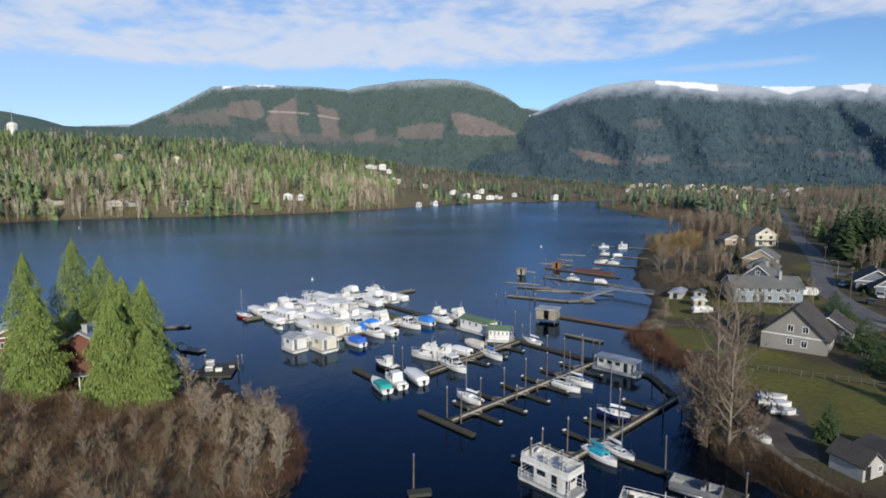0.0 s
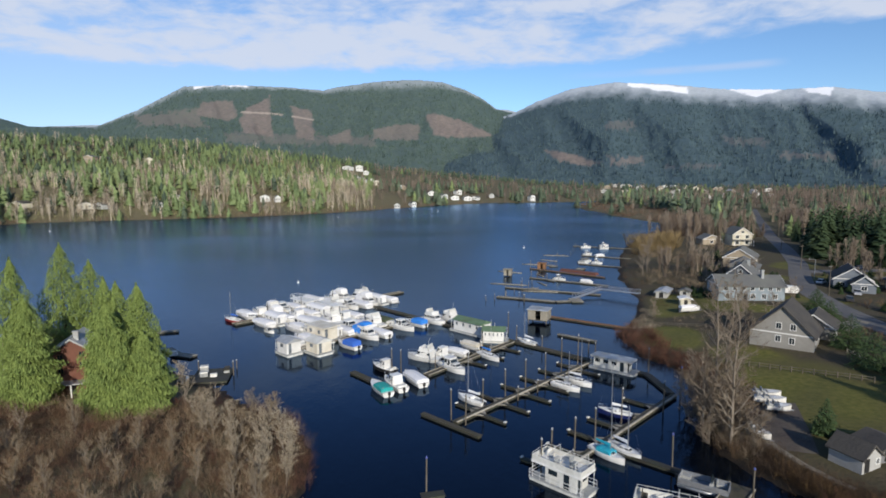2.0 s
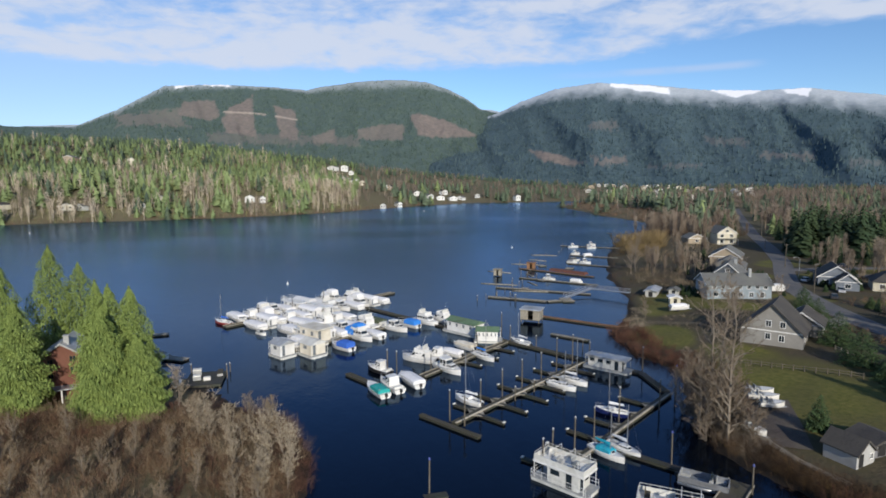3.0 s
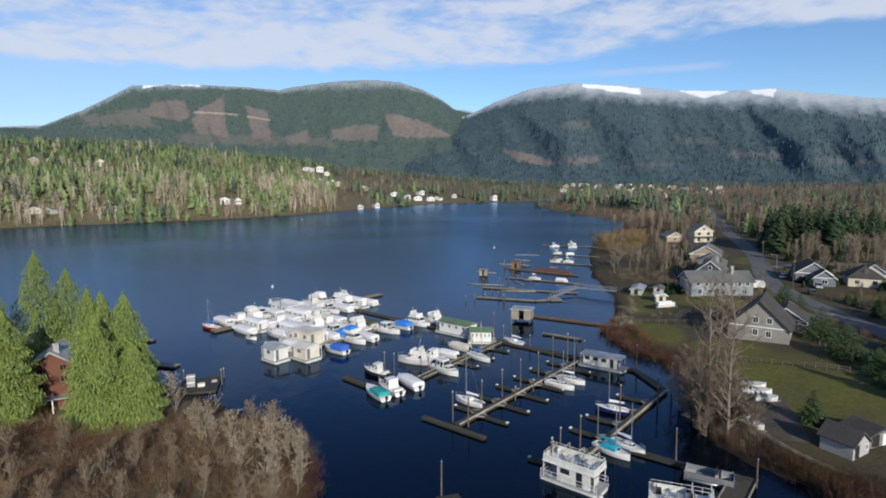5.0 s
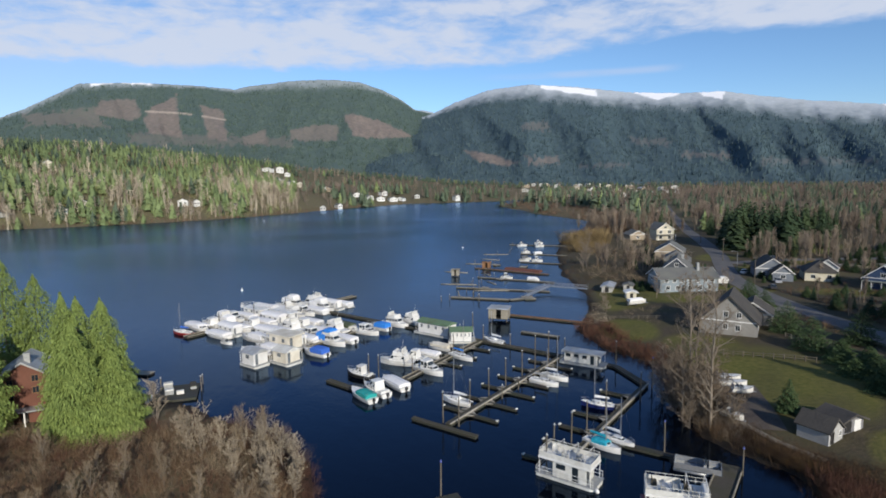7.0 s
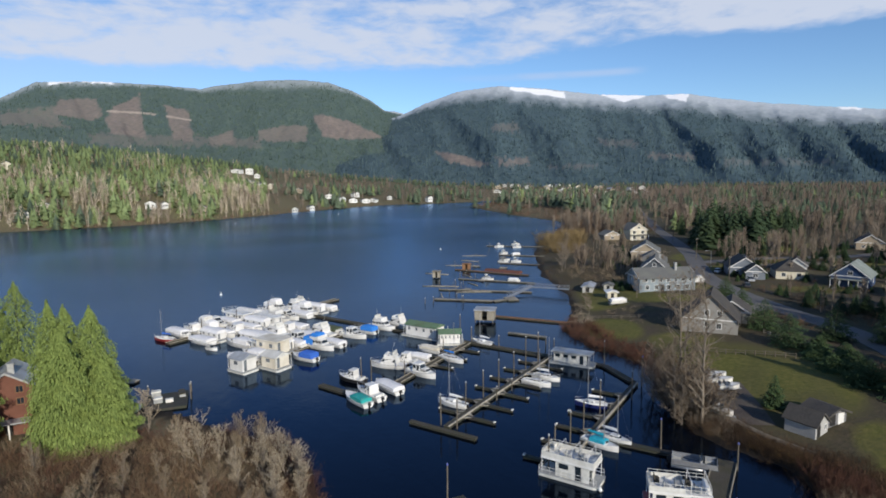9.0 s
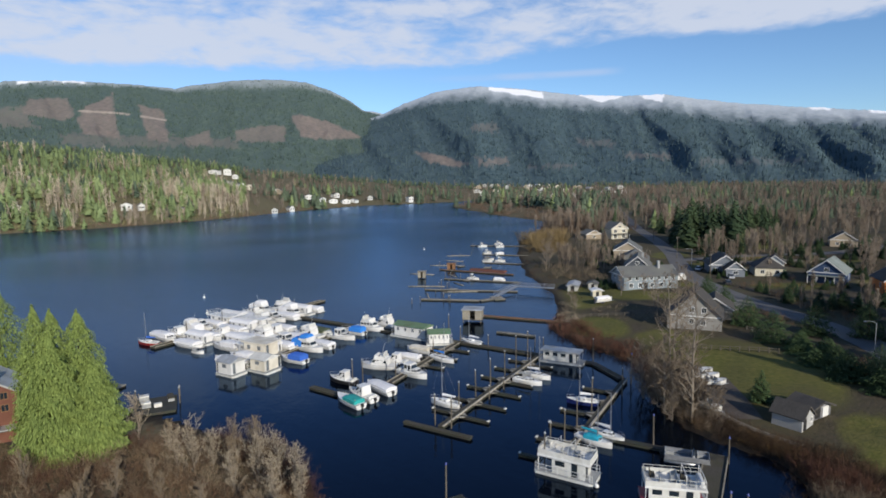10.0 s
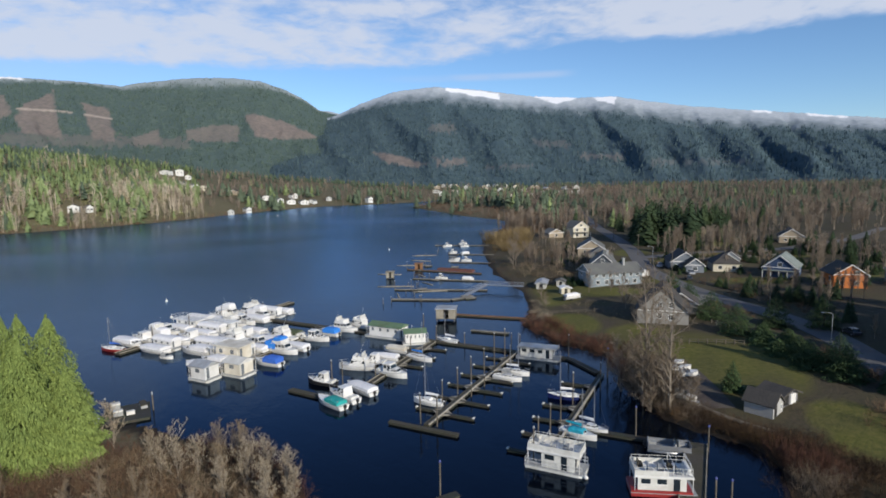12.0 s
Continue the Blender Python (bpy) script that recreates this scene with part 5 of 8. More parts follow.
def tiered_base(seed, wide=0.2, tiers=3):
    """A conifer seen from afar, one metre tall: ragged tiers of boughs with loose sprays standing out of them."""
    r = np.random.RandomState(seed)
    v, t = [], []
    for k in range(tiers):
        z0 = 0.04 + 0.72 * k / tiers
        rad = wide * 0.85 * (1 - k / tiers) ** 0.6
        m = 6
        b = len(v)
        v.append((r.normal(0, 0.02), r.normal(0, 0.02), min(z0 + 1.5 / tiers, r.uniform(0.9, 0.98))))
        for i in range(m):
            a = 2 * math.pi * (i + r.uniform(-0.35, 0.35)) / m
            q = rad * r.uniform(0.5, 1.15)
            v.append((q * math.cos(a), q * math.sin(a), z0 + r.uniform(-0.06, 0.08)))
        t += [(b, b + 1 + i, b + 1 + (i + 1) % m) for i in range(m)]
    sv, st = conifer_base(seed + 90, 26, wide * 1.05, 0.05, 0.15)
    return np.concatenate([np.array(v), sv]), np.concatenate([np.array(t), st + len(v)])


def bare_base(seed, n=60, spread=0.12):
    """A far leafless tree, one metre tall: one or two pale stems and fine upright branches."""
    r = np.random.RandomState(seed)
    v, t = [], []

    def sliver(p, q, w):
        d = q - p
        s = np.cross(d, r.normal(size=3))
        s = s / (np.linalg.norm(s) + 1e-9) * w
        b = len(v)
        v.extend([p - s, p + s, q])
        t.append((b, b + 1, b + 2))
    stems = []
    for k in range(1 + seed % 3):
        a = r.uniform(0, 6.28)
        top = np.array([math.cos(a) * 0.09 * k, math.sin(a) * 0.09 * k, r.uniform(0.85, 1.0)])
        foot = np.array([math.cos(a) * 0.03 * k, math.sin(a) * 0.03 * k, 0.0])
        stems.append((foot, top))
        for _ in range(2):
            sliver(foot, top, 0.012)
    for k in range(n):
        foot, top = stems[r.randint(len(stems))]
        f = r.uniform(0.28, 0.92)
        p = foot + (top - foot) * f
        a = r.uniform(0, 2 * math.pi)
        out = r.uniform(0.25, 0.75)
        d = np.array([math.cos(a) * out, math.sin(a) * out, 1.0])
        d = d / np.linalg.norm(d)
        ln = r.uniform(0.14, 0.34) * (1.2 - 0.75 * f)
        sliver(p, p + d * ln, 0.0075)
        q = p + d * ln * 0.5
        e = d + r.normal(size=3) * 0.4
        sliver(q, q + e / np.linalg.norm(e) * ln * 0.5, 0.006)
    return np.array(v), np.array(t)


def shrub_base(seed, stems=16, twigs=4, w=0.010):
    r = np.random.RandomState(seed)
    v, t = [], []

    def sliver(p, q, wd):
        d = q - p
        for turn in (0, 1):
            s = np.cross(d, np.array([1.0, 0.3, 0.1]) if turn else np.array([0.2, 1.0, 0.1]))
            s = s / (np.linalg.norm(s) + 1e-9) * wd
            b = len(v)
            v.extend([p - s, p + s, q])
            t.append((b, b + 1, b + 2))
            if wd < 0.008:
                break
    for k in range(stems):
        a, lean = r.uniform(0, 2 * math.pi), r.uniform(0.05, 0.55)
        d = np.array([math.cos(a) * lean, math.sin(a) * lean, 1.0])
        p = np.array([math.cos(a), math.sin(a), 0]) * r.uniform(0, 0.22)
        mid = p + d * r.uniform(0.35, 0.55)
        tip = mid + (d + r.normal(size=3) * 0.16) * r.uniform(0.3, 0.5)
        sliver(p, mid, w)
        sliver(mid - d * 0.03, tip, w * 0.75)
        for j in range(twigs):
            f = r.uniform(0.1, 0.9)
            q = mid * (1 - f) + tip * f if j else p * (1 - f) + mid * f
            e = q + (r.normal(size=3) * 0.5 + np.array([0, 0, 0.8])) * r.uniform(0.12, 0.26)
            sliver(q, e, w * 0.55)
    return np.array(v), np.array(t)


def thicket_base(seed, stems=9, w=0.006):
    """A wild shrub, one metre tall: crooked stems that fork and fork again into fine spreading twigs."""
    r = np.random.RandomState(seed)
    v, t = [], []

    def sliver(p, q, wd):
        d = q - p
        s_ = np.cross(d, r.normal(size=3))
        s_ = s_ / (np.linalg.norm(s_) + 1e-9) * wd
        b = len(v)
        v.extend([p - s_, p + s_, q])
        t.append((b, b + 1, b + 2))

    def grow(p, d, ln, wd, level):
        q = p + d * ln
        sliver(p, q + d * ln * 0.1, wd)
        if level == 0:
            return
        for k in range(3 if level > 1 else 4):
            e = d * 0.75 + r.normal(size=3) * 0.42 + np.array([0, 0, 0.12])
            f = r.uniform(0.45, 1.0)
            grow(p + d * ln * f, e / np.linalg.norm(e), ln * r.uniform(0.5, 0.85), wd * 0.62, level - 1)
    for k in range(stems):
        a, lean = r.uniform(0, 2 * math.pi), r.uniform(0.0, 0.6)
        d = np.array([math.cos(a) * lean, math.sin(a) * lean, 1.0])
        grow(np.array([math.cos(a), math.sin(a), 0]) * r.uniform(0, 0.25), d / np.linalg.norm(d), r.uniform(0.32, 0.46), w, 2)
    return np.array(v), np.array(t)


LANE = [(82, 68), (93, 84), (100, 101), (103, 122), (110, 146), (120, 170), (138, 196), (154, 218), (182, 264), (218, 328), (261, 397), (294, 454), (340, 530)]


def off_lane(x, y, gap):
    """Whether a place keeps off the lane by that many metres."""
    for (ax, ay), (bx, by) in zip(LANE, LANE[1:]):
        ex, ey = bx - ax, by - ay
        t = min(1, max(0, ((x - ax) * ex + (y - ay) * ey) / (ex * ex + ey * ey)))
        if math.hypot(x - ax - t * ex, y - ay - t * ey) < gap:
            return False
    return True


def scatter(name, label, category, bases, places, mat, seed=1, kind="stuff"):
    """Many plants in one mesh. places: rows of x, y, height, breadth factor, tone."""
    r = np.random.RandomState(seed)
    places = np.asarray([q for q in places if not 60 < q[0] < 360 or q[1] > 540 or off_lane(q[0], q[1], 5.5 + min(q[2] * 0.2, 2.5))], float)
    if not len(places):
        return None
    zs = land_height(places[:, 0], places[:, 1])
    vs, ts, tone, k = [], [], [], 0
    for (x, y, h, wd, tn), z in zip(places, zs):
        bv, bt = bases[r.randint(len(bases))]
        a = r.uniform(0, 2 * math.pi)
        ca, sb = math.cos(a), math.sin(a)
        p = np.empty_like(bv)
        p[:, 0] = (bv[:, 0] * ca - bv[:, 1] * sb) * h * wd + x
        p[:, 1] = (bv[:, 0] * sb + bv[:, 1] * ca) * h * wd + y
        p[:, 2] = bv[:, 2] * h + z - 0.15
        vs.append(p)
        ts.append(bt + k)
        tone.append(np.full(len(bv), tn))
        k += len(bv)
    me = arrays_mesh(name, np.concatenate(vs), np.concatenate(ts), mat, np.concatenate(tone))
    return tagged(new(name, me), label, category, kind=kind)


DENSE = [thicket_base(s + 40) for s in range(10)]
CON = [tiered_base(s, 0.17 + 0.02 * (s % 4)) for s in range(12)]
CONWIDE = [conifer_base(s + 20, 300, 0.19 + 0.02 * (s % 4), 0.03, 0.105) for s in range(7)]
LOW = [shrub_base(s + 70, 7, 3, 0.016) for s in range(8)]
MOSSY = [thicket_base(s + 110, 2, 0.012) for s in range(8)]
BARE = [bare_base(s, 34) for s in range(9)]
BAREFINE = [bare_base(s + 30, 120) for s in range(8)]
SHRUB = [shrub_base(s) for s in range(8)]

# houses and roads that the far woods leave open: x, y, radius
OPEN = [(-68, 1016, 28), (-66, 985, 18), (-62, 950, 12), (-44, 892, 20), (-34, 872, 12), (8, 880, 17), (10, 860, 10), (-1, 724, 8), (19, 753, 8), (50, 846, 15), (68, 846, 14), (86, 850, 14), (106, 864, 15), (122, 880, 14), (98, 894, 10), (210, 884, 12),
        (-139, 619, 9), (-131, 624, 7), (-333, 541, 7), (-287, 556, 5), (-232, 577, 4), (-216, 590, 4), (-96, 650, 4), (-356, 716, 8), (-300, 732, 5)]
pick = random.Random(23)
TOWN = []
while len(TOWN) < 40:
    a, b = pick.uniform(300, 720), pick.uniform(720, 1350)
    if float(shore_distance(np.array(a), np.array(b))) > 14 and 0.36 * b < a < 0.72 * b and all((a - q[0]) ** 2 + (b - q[1]) ** 2 > 400 for q in TOWN):
        TOWN.append((a, b))
OPEN += [(a - 4, b - 10, 16 if b < 1000 else 12) for a, b in TOWN]
r_ = np.random.RandomState(5)
con, con_b, bare, bare_e, brush, under, mossy = [], [], [], [], [], [], []
tries = 42000
az_ = np.radians(r_.uniform(-52, 62, tries))
rad_ = np.exp(r_.uniform(np.log(330), np.log(1800), tries))
X_, Y_ = EYE0[0] + rad_ * np.sin(az_), rad_ * np.cos(az_)
D_ = shore_distance(X_, Y_)
FIELD = waves(X_, Y_, 34, 9.0) + 0.4 * waves(X_, Y_, 13, 2.0)
PATCH = 0.75 * waves(X_, Y_, 27, 3.0) + 0.5 * waves(X_, Y_, 11, 4.0)
for x, y, rad, az, d, pt, fd in zip(X_, Y_, rad_, np.degrees(az_), D_, PATCH, FIELD):
    hole = any((x - a) ** 2 + (y - b) ** 2 < c * c for a, b, c in OPEN)
    if d < 2.5 or y < 325:
        continue
    if hole:
        under.append((x, y, r_.uniform(1.2, 3.2), 1.6, r_.rand()))
        continue
    left = az < -1
    if left:
        pc = 0.16 if d < 30 else 0.50 if d < 90 else 0.82 if d < 190 else 0.97
        pc = pc - 0.70 * pt * (d < 210)
        keep = 1.0 if d < 260 else 0.7
        if d < 260 and r_.rand() < 0.55:
            under.append((x + r_.uniform(-8, 8), y + r_.uniform(-4, 8), r_.uniform(3.5, 8.0), 1.5, r_.rand()))
    else:
        pc = 0.85 if rad > 1250 else 0.30 + 0.75 * pt if rad > 480 else 0.10 + 0.3 * pt
        keep = (0.34 if y > 900 else 0.48) if y > 480 else 0.32
        if fd > 0.38:                                                               # open fields and gardens
            keep *= 0.22
        if 60 < x < 262 and y < 780 and d < 60:                                   # low marsh point
            if r_.rand() < 0.8:
                brush.extend((x + r_.uniform(-5, 5), y + r_.uniform(-6, 6), r_.uniform(2.2, 4.8), 1.5, r_.rand()) for _ in range(4))
                continue
            keep *= 0.3
        if abs(x - (163 + (y - 235) * 0.62)) < 8 and y < 420:
            continue
    if r_.rand() > keep:
        continue
    if left and d < 300 and r_.rand() < 0.34:                                      # mossy broadleaf crowns
        mossy.append((x, y, r_.uniform(7, 13), r_.uniform(0.8, 1.2), r_.rand()))
    elif r_.rand() < pc:
        h = r_.uniform(8, 16) * (1.25 if d < 110 else 0.85) * (1.05 if not left else 1.0)
        (con if r_.rand() < (0.8 if left and d < 330 else 0.4 if left else 0.10) else con_b).append((x, y, h, r_.uniform(1.2, 2.1), np.clip(r_.rand() * (0.5 if d < 150 else 0.35) + (0.40 if d < 120 else 0.22) + 0.25 * pt, 0, 1)))
    else:
        (bare if left else bare_e).append((x, y, r_.uniform(11, 20) * (0.85 if not left else 1.0), r_.uniform(1.0, 1.7), r_.rand()))
pts = np.array(LAKE[29:38], float)                          # low growth along the far waterline
k_ = r_.randint(len(pts) - 1, size=5200)
q_ = pts[k_] + (pts[k_ + 1] - pts[k_]) * r_.rand(5200, 1) + r_.uniform(-14, 14, (5200, 2))
d_ = shore_distance(q_[:, 0], q_[:, 1])
brush += [(a, b, r_.uniform(1.5, 4.5), 1.1, r_.rand()) for (a, b), d in zip(q_, d_) if 1 < d < 14]
scatter("far_conifer_wood", "dense green conifer wood on the hill across the lake", "woodland", CON, con, CONIFER, 2)
scatter("far_fir_wood", "darker green firs mixed into the far woods", "woodland", CON, con_b, FARFIR, 3)
scatter("far_bare_wood", "grey-brown leafless trees along the far shore and plain", "woodland", BARE, bare[::3] + bare_e[::4], TWIG, 4)
scatter("plain_bare_wood", "purple-brown leafless woods on the plain beyond the marsh", "woodland", BARE, [q for k, q in enumerate(bare_e) if k % 4], PLAINTWIG, 18)
scatter("far_alder_wood", "pale leafless alders along the far shore and plain", "woodland", BARE, bare[1::3] + bare[2::3], ALDERTWIG, 14)
scatter("hill_undergrowth", "yellow-green undergrowth between the trees of the far shore", "brush", LOW, [u for u in under[::2] if shore_distance(np.array(u[0]), np.array(u[1])) > 2], OLIVE, 15)
scatter("mossy_wood", "olive-green mossy broadleaf trees on the far hill", "woodland", MOSSY, mossy, OLIVE, 16)
scatter("marsh_brush", "low red-brown brush on the marshy point and far waterline", "brush", LOW, [b for b in brush[::3] if shore_distance(np.array(b[0]), np.array(b[1])) > 1], MARSHTWIG, 5)

# woods behind the houses on the near shore
r_ = np.random.RandomState(8)


def blob(n, cx, cy, rx, ry, h0, h1, w0=0.9, w1=1.4, t0=0.0, t1=1.0):
    a, q = r_.uniform(0, 2 * math.pi, n * 4), np.sqrt(r_.rand(n * 4))
    x, y = cx + rx * q * np.cos(a), cy + ry * q * np.sin(a)
    ok = shore_distance(x, y) > 1.2
    x, y = x[ok][:n], y[ok][:n]
    m = len(x)
    return list(zip(x, y, r_.uniform(h0, h1, m), r_.uniform(w0, w1, m), r_.uniform(t0, t1, m)))


grove = blob(26, 200, 240, 26, 20, 15, 24, 1.0, 1.5, 0.0, 0.5) + blob(14, 250, 262, 26, 16, 14, 20, t1=0.5) + blob(10, 300, 300, 40, 30, 12, 18, t1=0.6) + blob(6, 230, 170, 24, 12, 7, 11, t1=0.5)
grove += blob(4, 118, 128, 5, 8, 4, 7, t1=0.4) + blob(3, 112, 96, 9, 6, 4, 7, t1=0.4) + blob(4, 125, 112, 14, 8, 4, 7, t1=0.3) + blob(10, 205, 300, 30, 20, 10, 16, t1=0.6)
scatter("fir_grove", "tall dark firs behind the lakeside houses", "woodland", CONWIDE, grove, GROVEFIR, 6)
bare2 = blob(150, 230, 330, 85, 60, 10, 18, 0.8, 1.25) + blob(110, 330, 270, 90, 50, 10, 17, 0.8, 1.25) + blob(26, 180, 200, 26, 14, 8, 14, 0.8, 1.25) + blob(24, 230, 215, 40, 20, 8, 13, 0.8, 1.25)
bare2 += blob(22, 165, 330, 26, 30, 6, 12, 0.8, 1.3) + blob(14, 96, 205, 9, 16, 6, 12, 0.9, 1.4) + blob(10, 130, 250, 12, 14, 6, 11, 0.9, 1.4) + blob(10, 105, 182, 6, 6, 6, 10, 0.9, 1.4)
scatter("mossy_grove", "yellow-green mossy trees beside the dark firs", "woodland", MOSSY, blob(9, 197, 212, 9, 7, 12, 17, 0.7, 1.0) + blob(8, 176, 300, 14, 16, 9, 14, 0.7, 1.0) + blob(8, 260, 300, 30, 20, 9, 14, 0.7, 1.0), OLIVE, 17)
scatter("bare_grove", "leafless grey-brown trees behind the lakeside houses", "woodland", BAREFINE, bare2, TWIG, 7)
scatter("golden_willow_thicket", "golden-brown willow thicket at the lake's edge", "brush", SHRUB, blob(60, 128, 292, 13, 16, 5, 9, 1.2, 1.7) + blob(30, 112, 262, 8, 12, 3, 6, 1.2, 1.7), GOLDTWIG, 8)


def shore_band(n, i0, i1, depth, h0, h1, inner=0.5):
    pts = np.array(LAKE[i0:i1 + 1], float)
    ln = np.linalg.norm(pts[1:] - pts[:-1], axis=1)
    k = r_.choice(len(ln), n * 6, p=ln / ln.sum())
    q = pts[k] + (pts[k + 1] - pts[k]) * r_.rand(n * 6, 1) + r_.uniform(-1, 1, (n * 6, 2)) * depth
    d = shore_distance(q[:, 0], q[:, 1])
    q = q[(d > inner) & (d < depth)][:n]
    m = len(q)
    return list(zip(q[:, 0], q[:, 1], r_.uniform(h0, h1, m), r_.uniform(0.9, 1.5, m), r_.rand(m)))


scatter("shore_brush", "brown leafless brush along the near lake shore", "brush", DENSE, shore_band(330, 0, 8, 6.5, 1.0, 3.4, -0.8) + shore_band(90, 8, 12, 5, 0.8, 2.0, -0.5) + shore_band(260, 12, 20, 9, 0.8, 2.6, -0.3), DARKBRUSH, 9)
scatter("red_brush", "dark red-brown dogwood brush at the water's edge", "brush", SHRUB, shore_band(320, 7, 11, 8.5, 1.2, 2.6, -0.4) + blob(30, 36.5, 52, 4, 5, 1.6, 3.6), REDTWIG, 10)
scatter("bank_reeds", "tawny dead reeds and twigs on the steep bank", "brush", DENSE, blob(70, 37.4, 65, 2.2, 6.5, 0.9, 1.9, 0.7, 1.1), MARSHTWIG, 41)

# thicket on the point
r_ = np.random.RandomState(14)


def point_spots(n, lo, hi, h0, h1):
    x, y = r_.uniform(-85, -19, n * 8), r_.uniform(48, 112, n * 8)
    d = shore_distance(x, y)
    ok = (d > lo) & (d < hi) & (y < np.where(x > -47, 90.0, 91.0)) & ((x + 64.5) ** 2 / 26 + (y - 99) ** 2 / 60 > 1)
    x, y = x[ok][:n], y[ok][:n]
    m = len(x)
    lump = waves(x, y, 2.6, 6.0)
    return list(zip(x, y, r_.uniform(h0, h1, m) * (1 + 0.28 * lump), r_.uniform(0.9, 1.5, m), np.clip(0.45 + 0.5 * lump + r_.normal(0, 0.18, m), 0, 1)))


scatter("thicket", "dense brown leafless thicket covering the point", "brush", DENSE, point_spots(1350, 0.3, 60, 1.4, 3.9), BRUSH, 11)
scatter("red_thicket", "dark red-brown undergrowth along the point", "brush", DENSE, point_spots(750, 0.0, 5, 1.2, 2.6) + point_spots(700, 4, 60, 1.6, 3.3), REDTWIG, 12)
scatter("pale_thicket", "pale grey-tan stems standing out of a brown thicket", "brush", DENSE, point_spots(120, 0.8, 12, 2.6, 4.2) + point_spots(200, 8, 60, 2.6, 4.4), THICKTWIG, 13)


def bare_tree(label, x, y, h, mat, seed, lean=(0, 0), limbs=26, spread=0.30, name="bare_tree", low=0.25, bark=None, trunk_r=None, twig=1.0, up=0.0):
    """A leafless tree: bent trunk with limbs in tubes, sprays of fine twigs."""
    r = random.Random(seed)
    z0 = float(land_height(np.array(x), np.array(y))) - 0.2
    ob = thing(name, label, "tree", "bare trees", pose(x, y, z0))
    tr = Geo()
    R = trunk_r or h * 0.012
    pts = []
    for i in range(9):
        s = i / 8
        pts.append(Vector((lean[0] * s * h + r.uniform(-1, 1) * 0.02 * h * s, lean[1] * s * h + r.uniform(-1, 1) * 0.02 * h * s, h * s * 0.96)))
    for i in range(8):
        tr.tube(pts[i], pts[i + 1], R * (1 - i / 8 * 0.85), R * (1 - (i + 1) / 8 * 0.85), 7, False)
    part("trunk", tr, bark or BARK, ob, smooth=True)
    lm = Geo()
    tv, tt, tone = [], [], []

    def twigs(p, d, ln, n):
        for _ in range(n):
            e = (d + Vector((r.gauss(0, 0.55), r.gauss(0, 0.55), r.gauss(0.25 + up * 0.3, 0.4)))).normalized() * ln * r.uniform(0.5, 1.1)
            s = e.cross(Vector((r.gauss(0, 1), r.gauss(0, 1), r.gauss(0, 1)))).normalized() * 0.018 * twig
            k = len(tv)
            tv.extend([p - s, p + s, p + e])
            tt.append((k, k + 1, k + 2))
            tone.extend([r.random()] * 3)
            m = p + e * 0.5
            for _ in range(2):
                e2 = (e.normalized() + Vector((r.gauss(0, 0.6), r.gauss(0, 0.6), r.gauss(0.1, 0.5)))).normalized() * ln * r.uniform(0.3, 0.6)
                s = s * 0.7
                k = len(tv)
                tv.extend([m - s, m + s, m + e2])
                tt.append((k, k + 1, k + 2))
                tone.extend([r.random()] * 3)
    for i in range(limbs):
        s = low + (0.97 - low) * (i + r.random()) / limbs
        j = min(int(s * 8), 7)
        p = pts[j].lerp(pts[j + 1], s * 8 - j)
        a = r.uniform(0, 2 * math.pi)
        ln = h * spread * min(0.8, (1.1 - s) / 0.62) * r.uniform(0.5, 1.1)
        d = Vector((math.cos(a), math.sin(a), r.uniform(0.35, 1.0) + up)).normalized()
        q = p
        rr = R * (1 - s) * 0.6 + 0.018
        for seg in range(3):
            d = (d + Vector((r.gauss(0, 0.14), r.gauss(0, 0.14), 0.16))).normalized()
            n = q + d * ln / 3
            lm.tube(q, n, rr * (1 - seg * 0.28), rr * (1 - (seg + 1) * 0.28), 4, False)
            for _ in range(3 if seg else 1):
                side = (d + Vector((r.gauss(0, 0.7), r.gauss(0, 0.7), r.gauss(0.1, 0.4)))).normalized()
                e = q.lerp(n, r.random())
                f = e + side * ln * 0.32
                lm.tube(e, f, rr * 0.4 * (1 - seg * 0.2), 0.012, 3, False)
                twigs(f, side, ln * 0.22, 4)
                twigs(e.lerp(f, 0.5), side, ln * 0.2, 3)
            q = n
        twigs(q, d, ln * 0.25, 6)
    part("branching", lm, bark or BARK, ob)["kind"] = "stuff"
    me = arrays_mesh("twig_spray", [tuple(v) for v in tv], tt, mat, tone)
    tw = tagged(new("twig_spray", me), kind="stuff")
    tw.parent = ob
    return ob


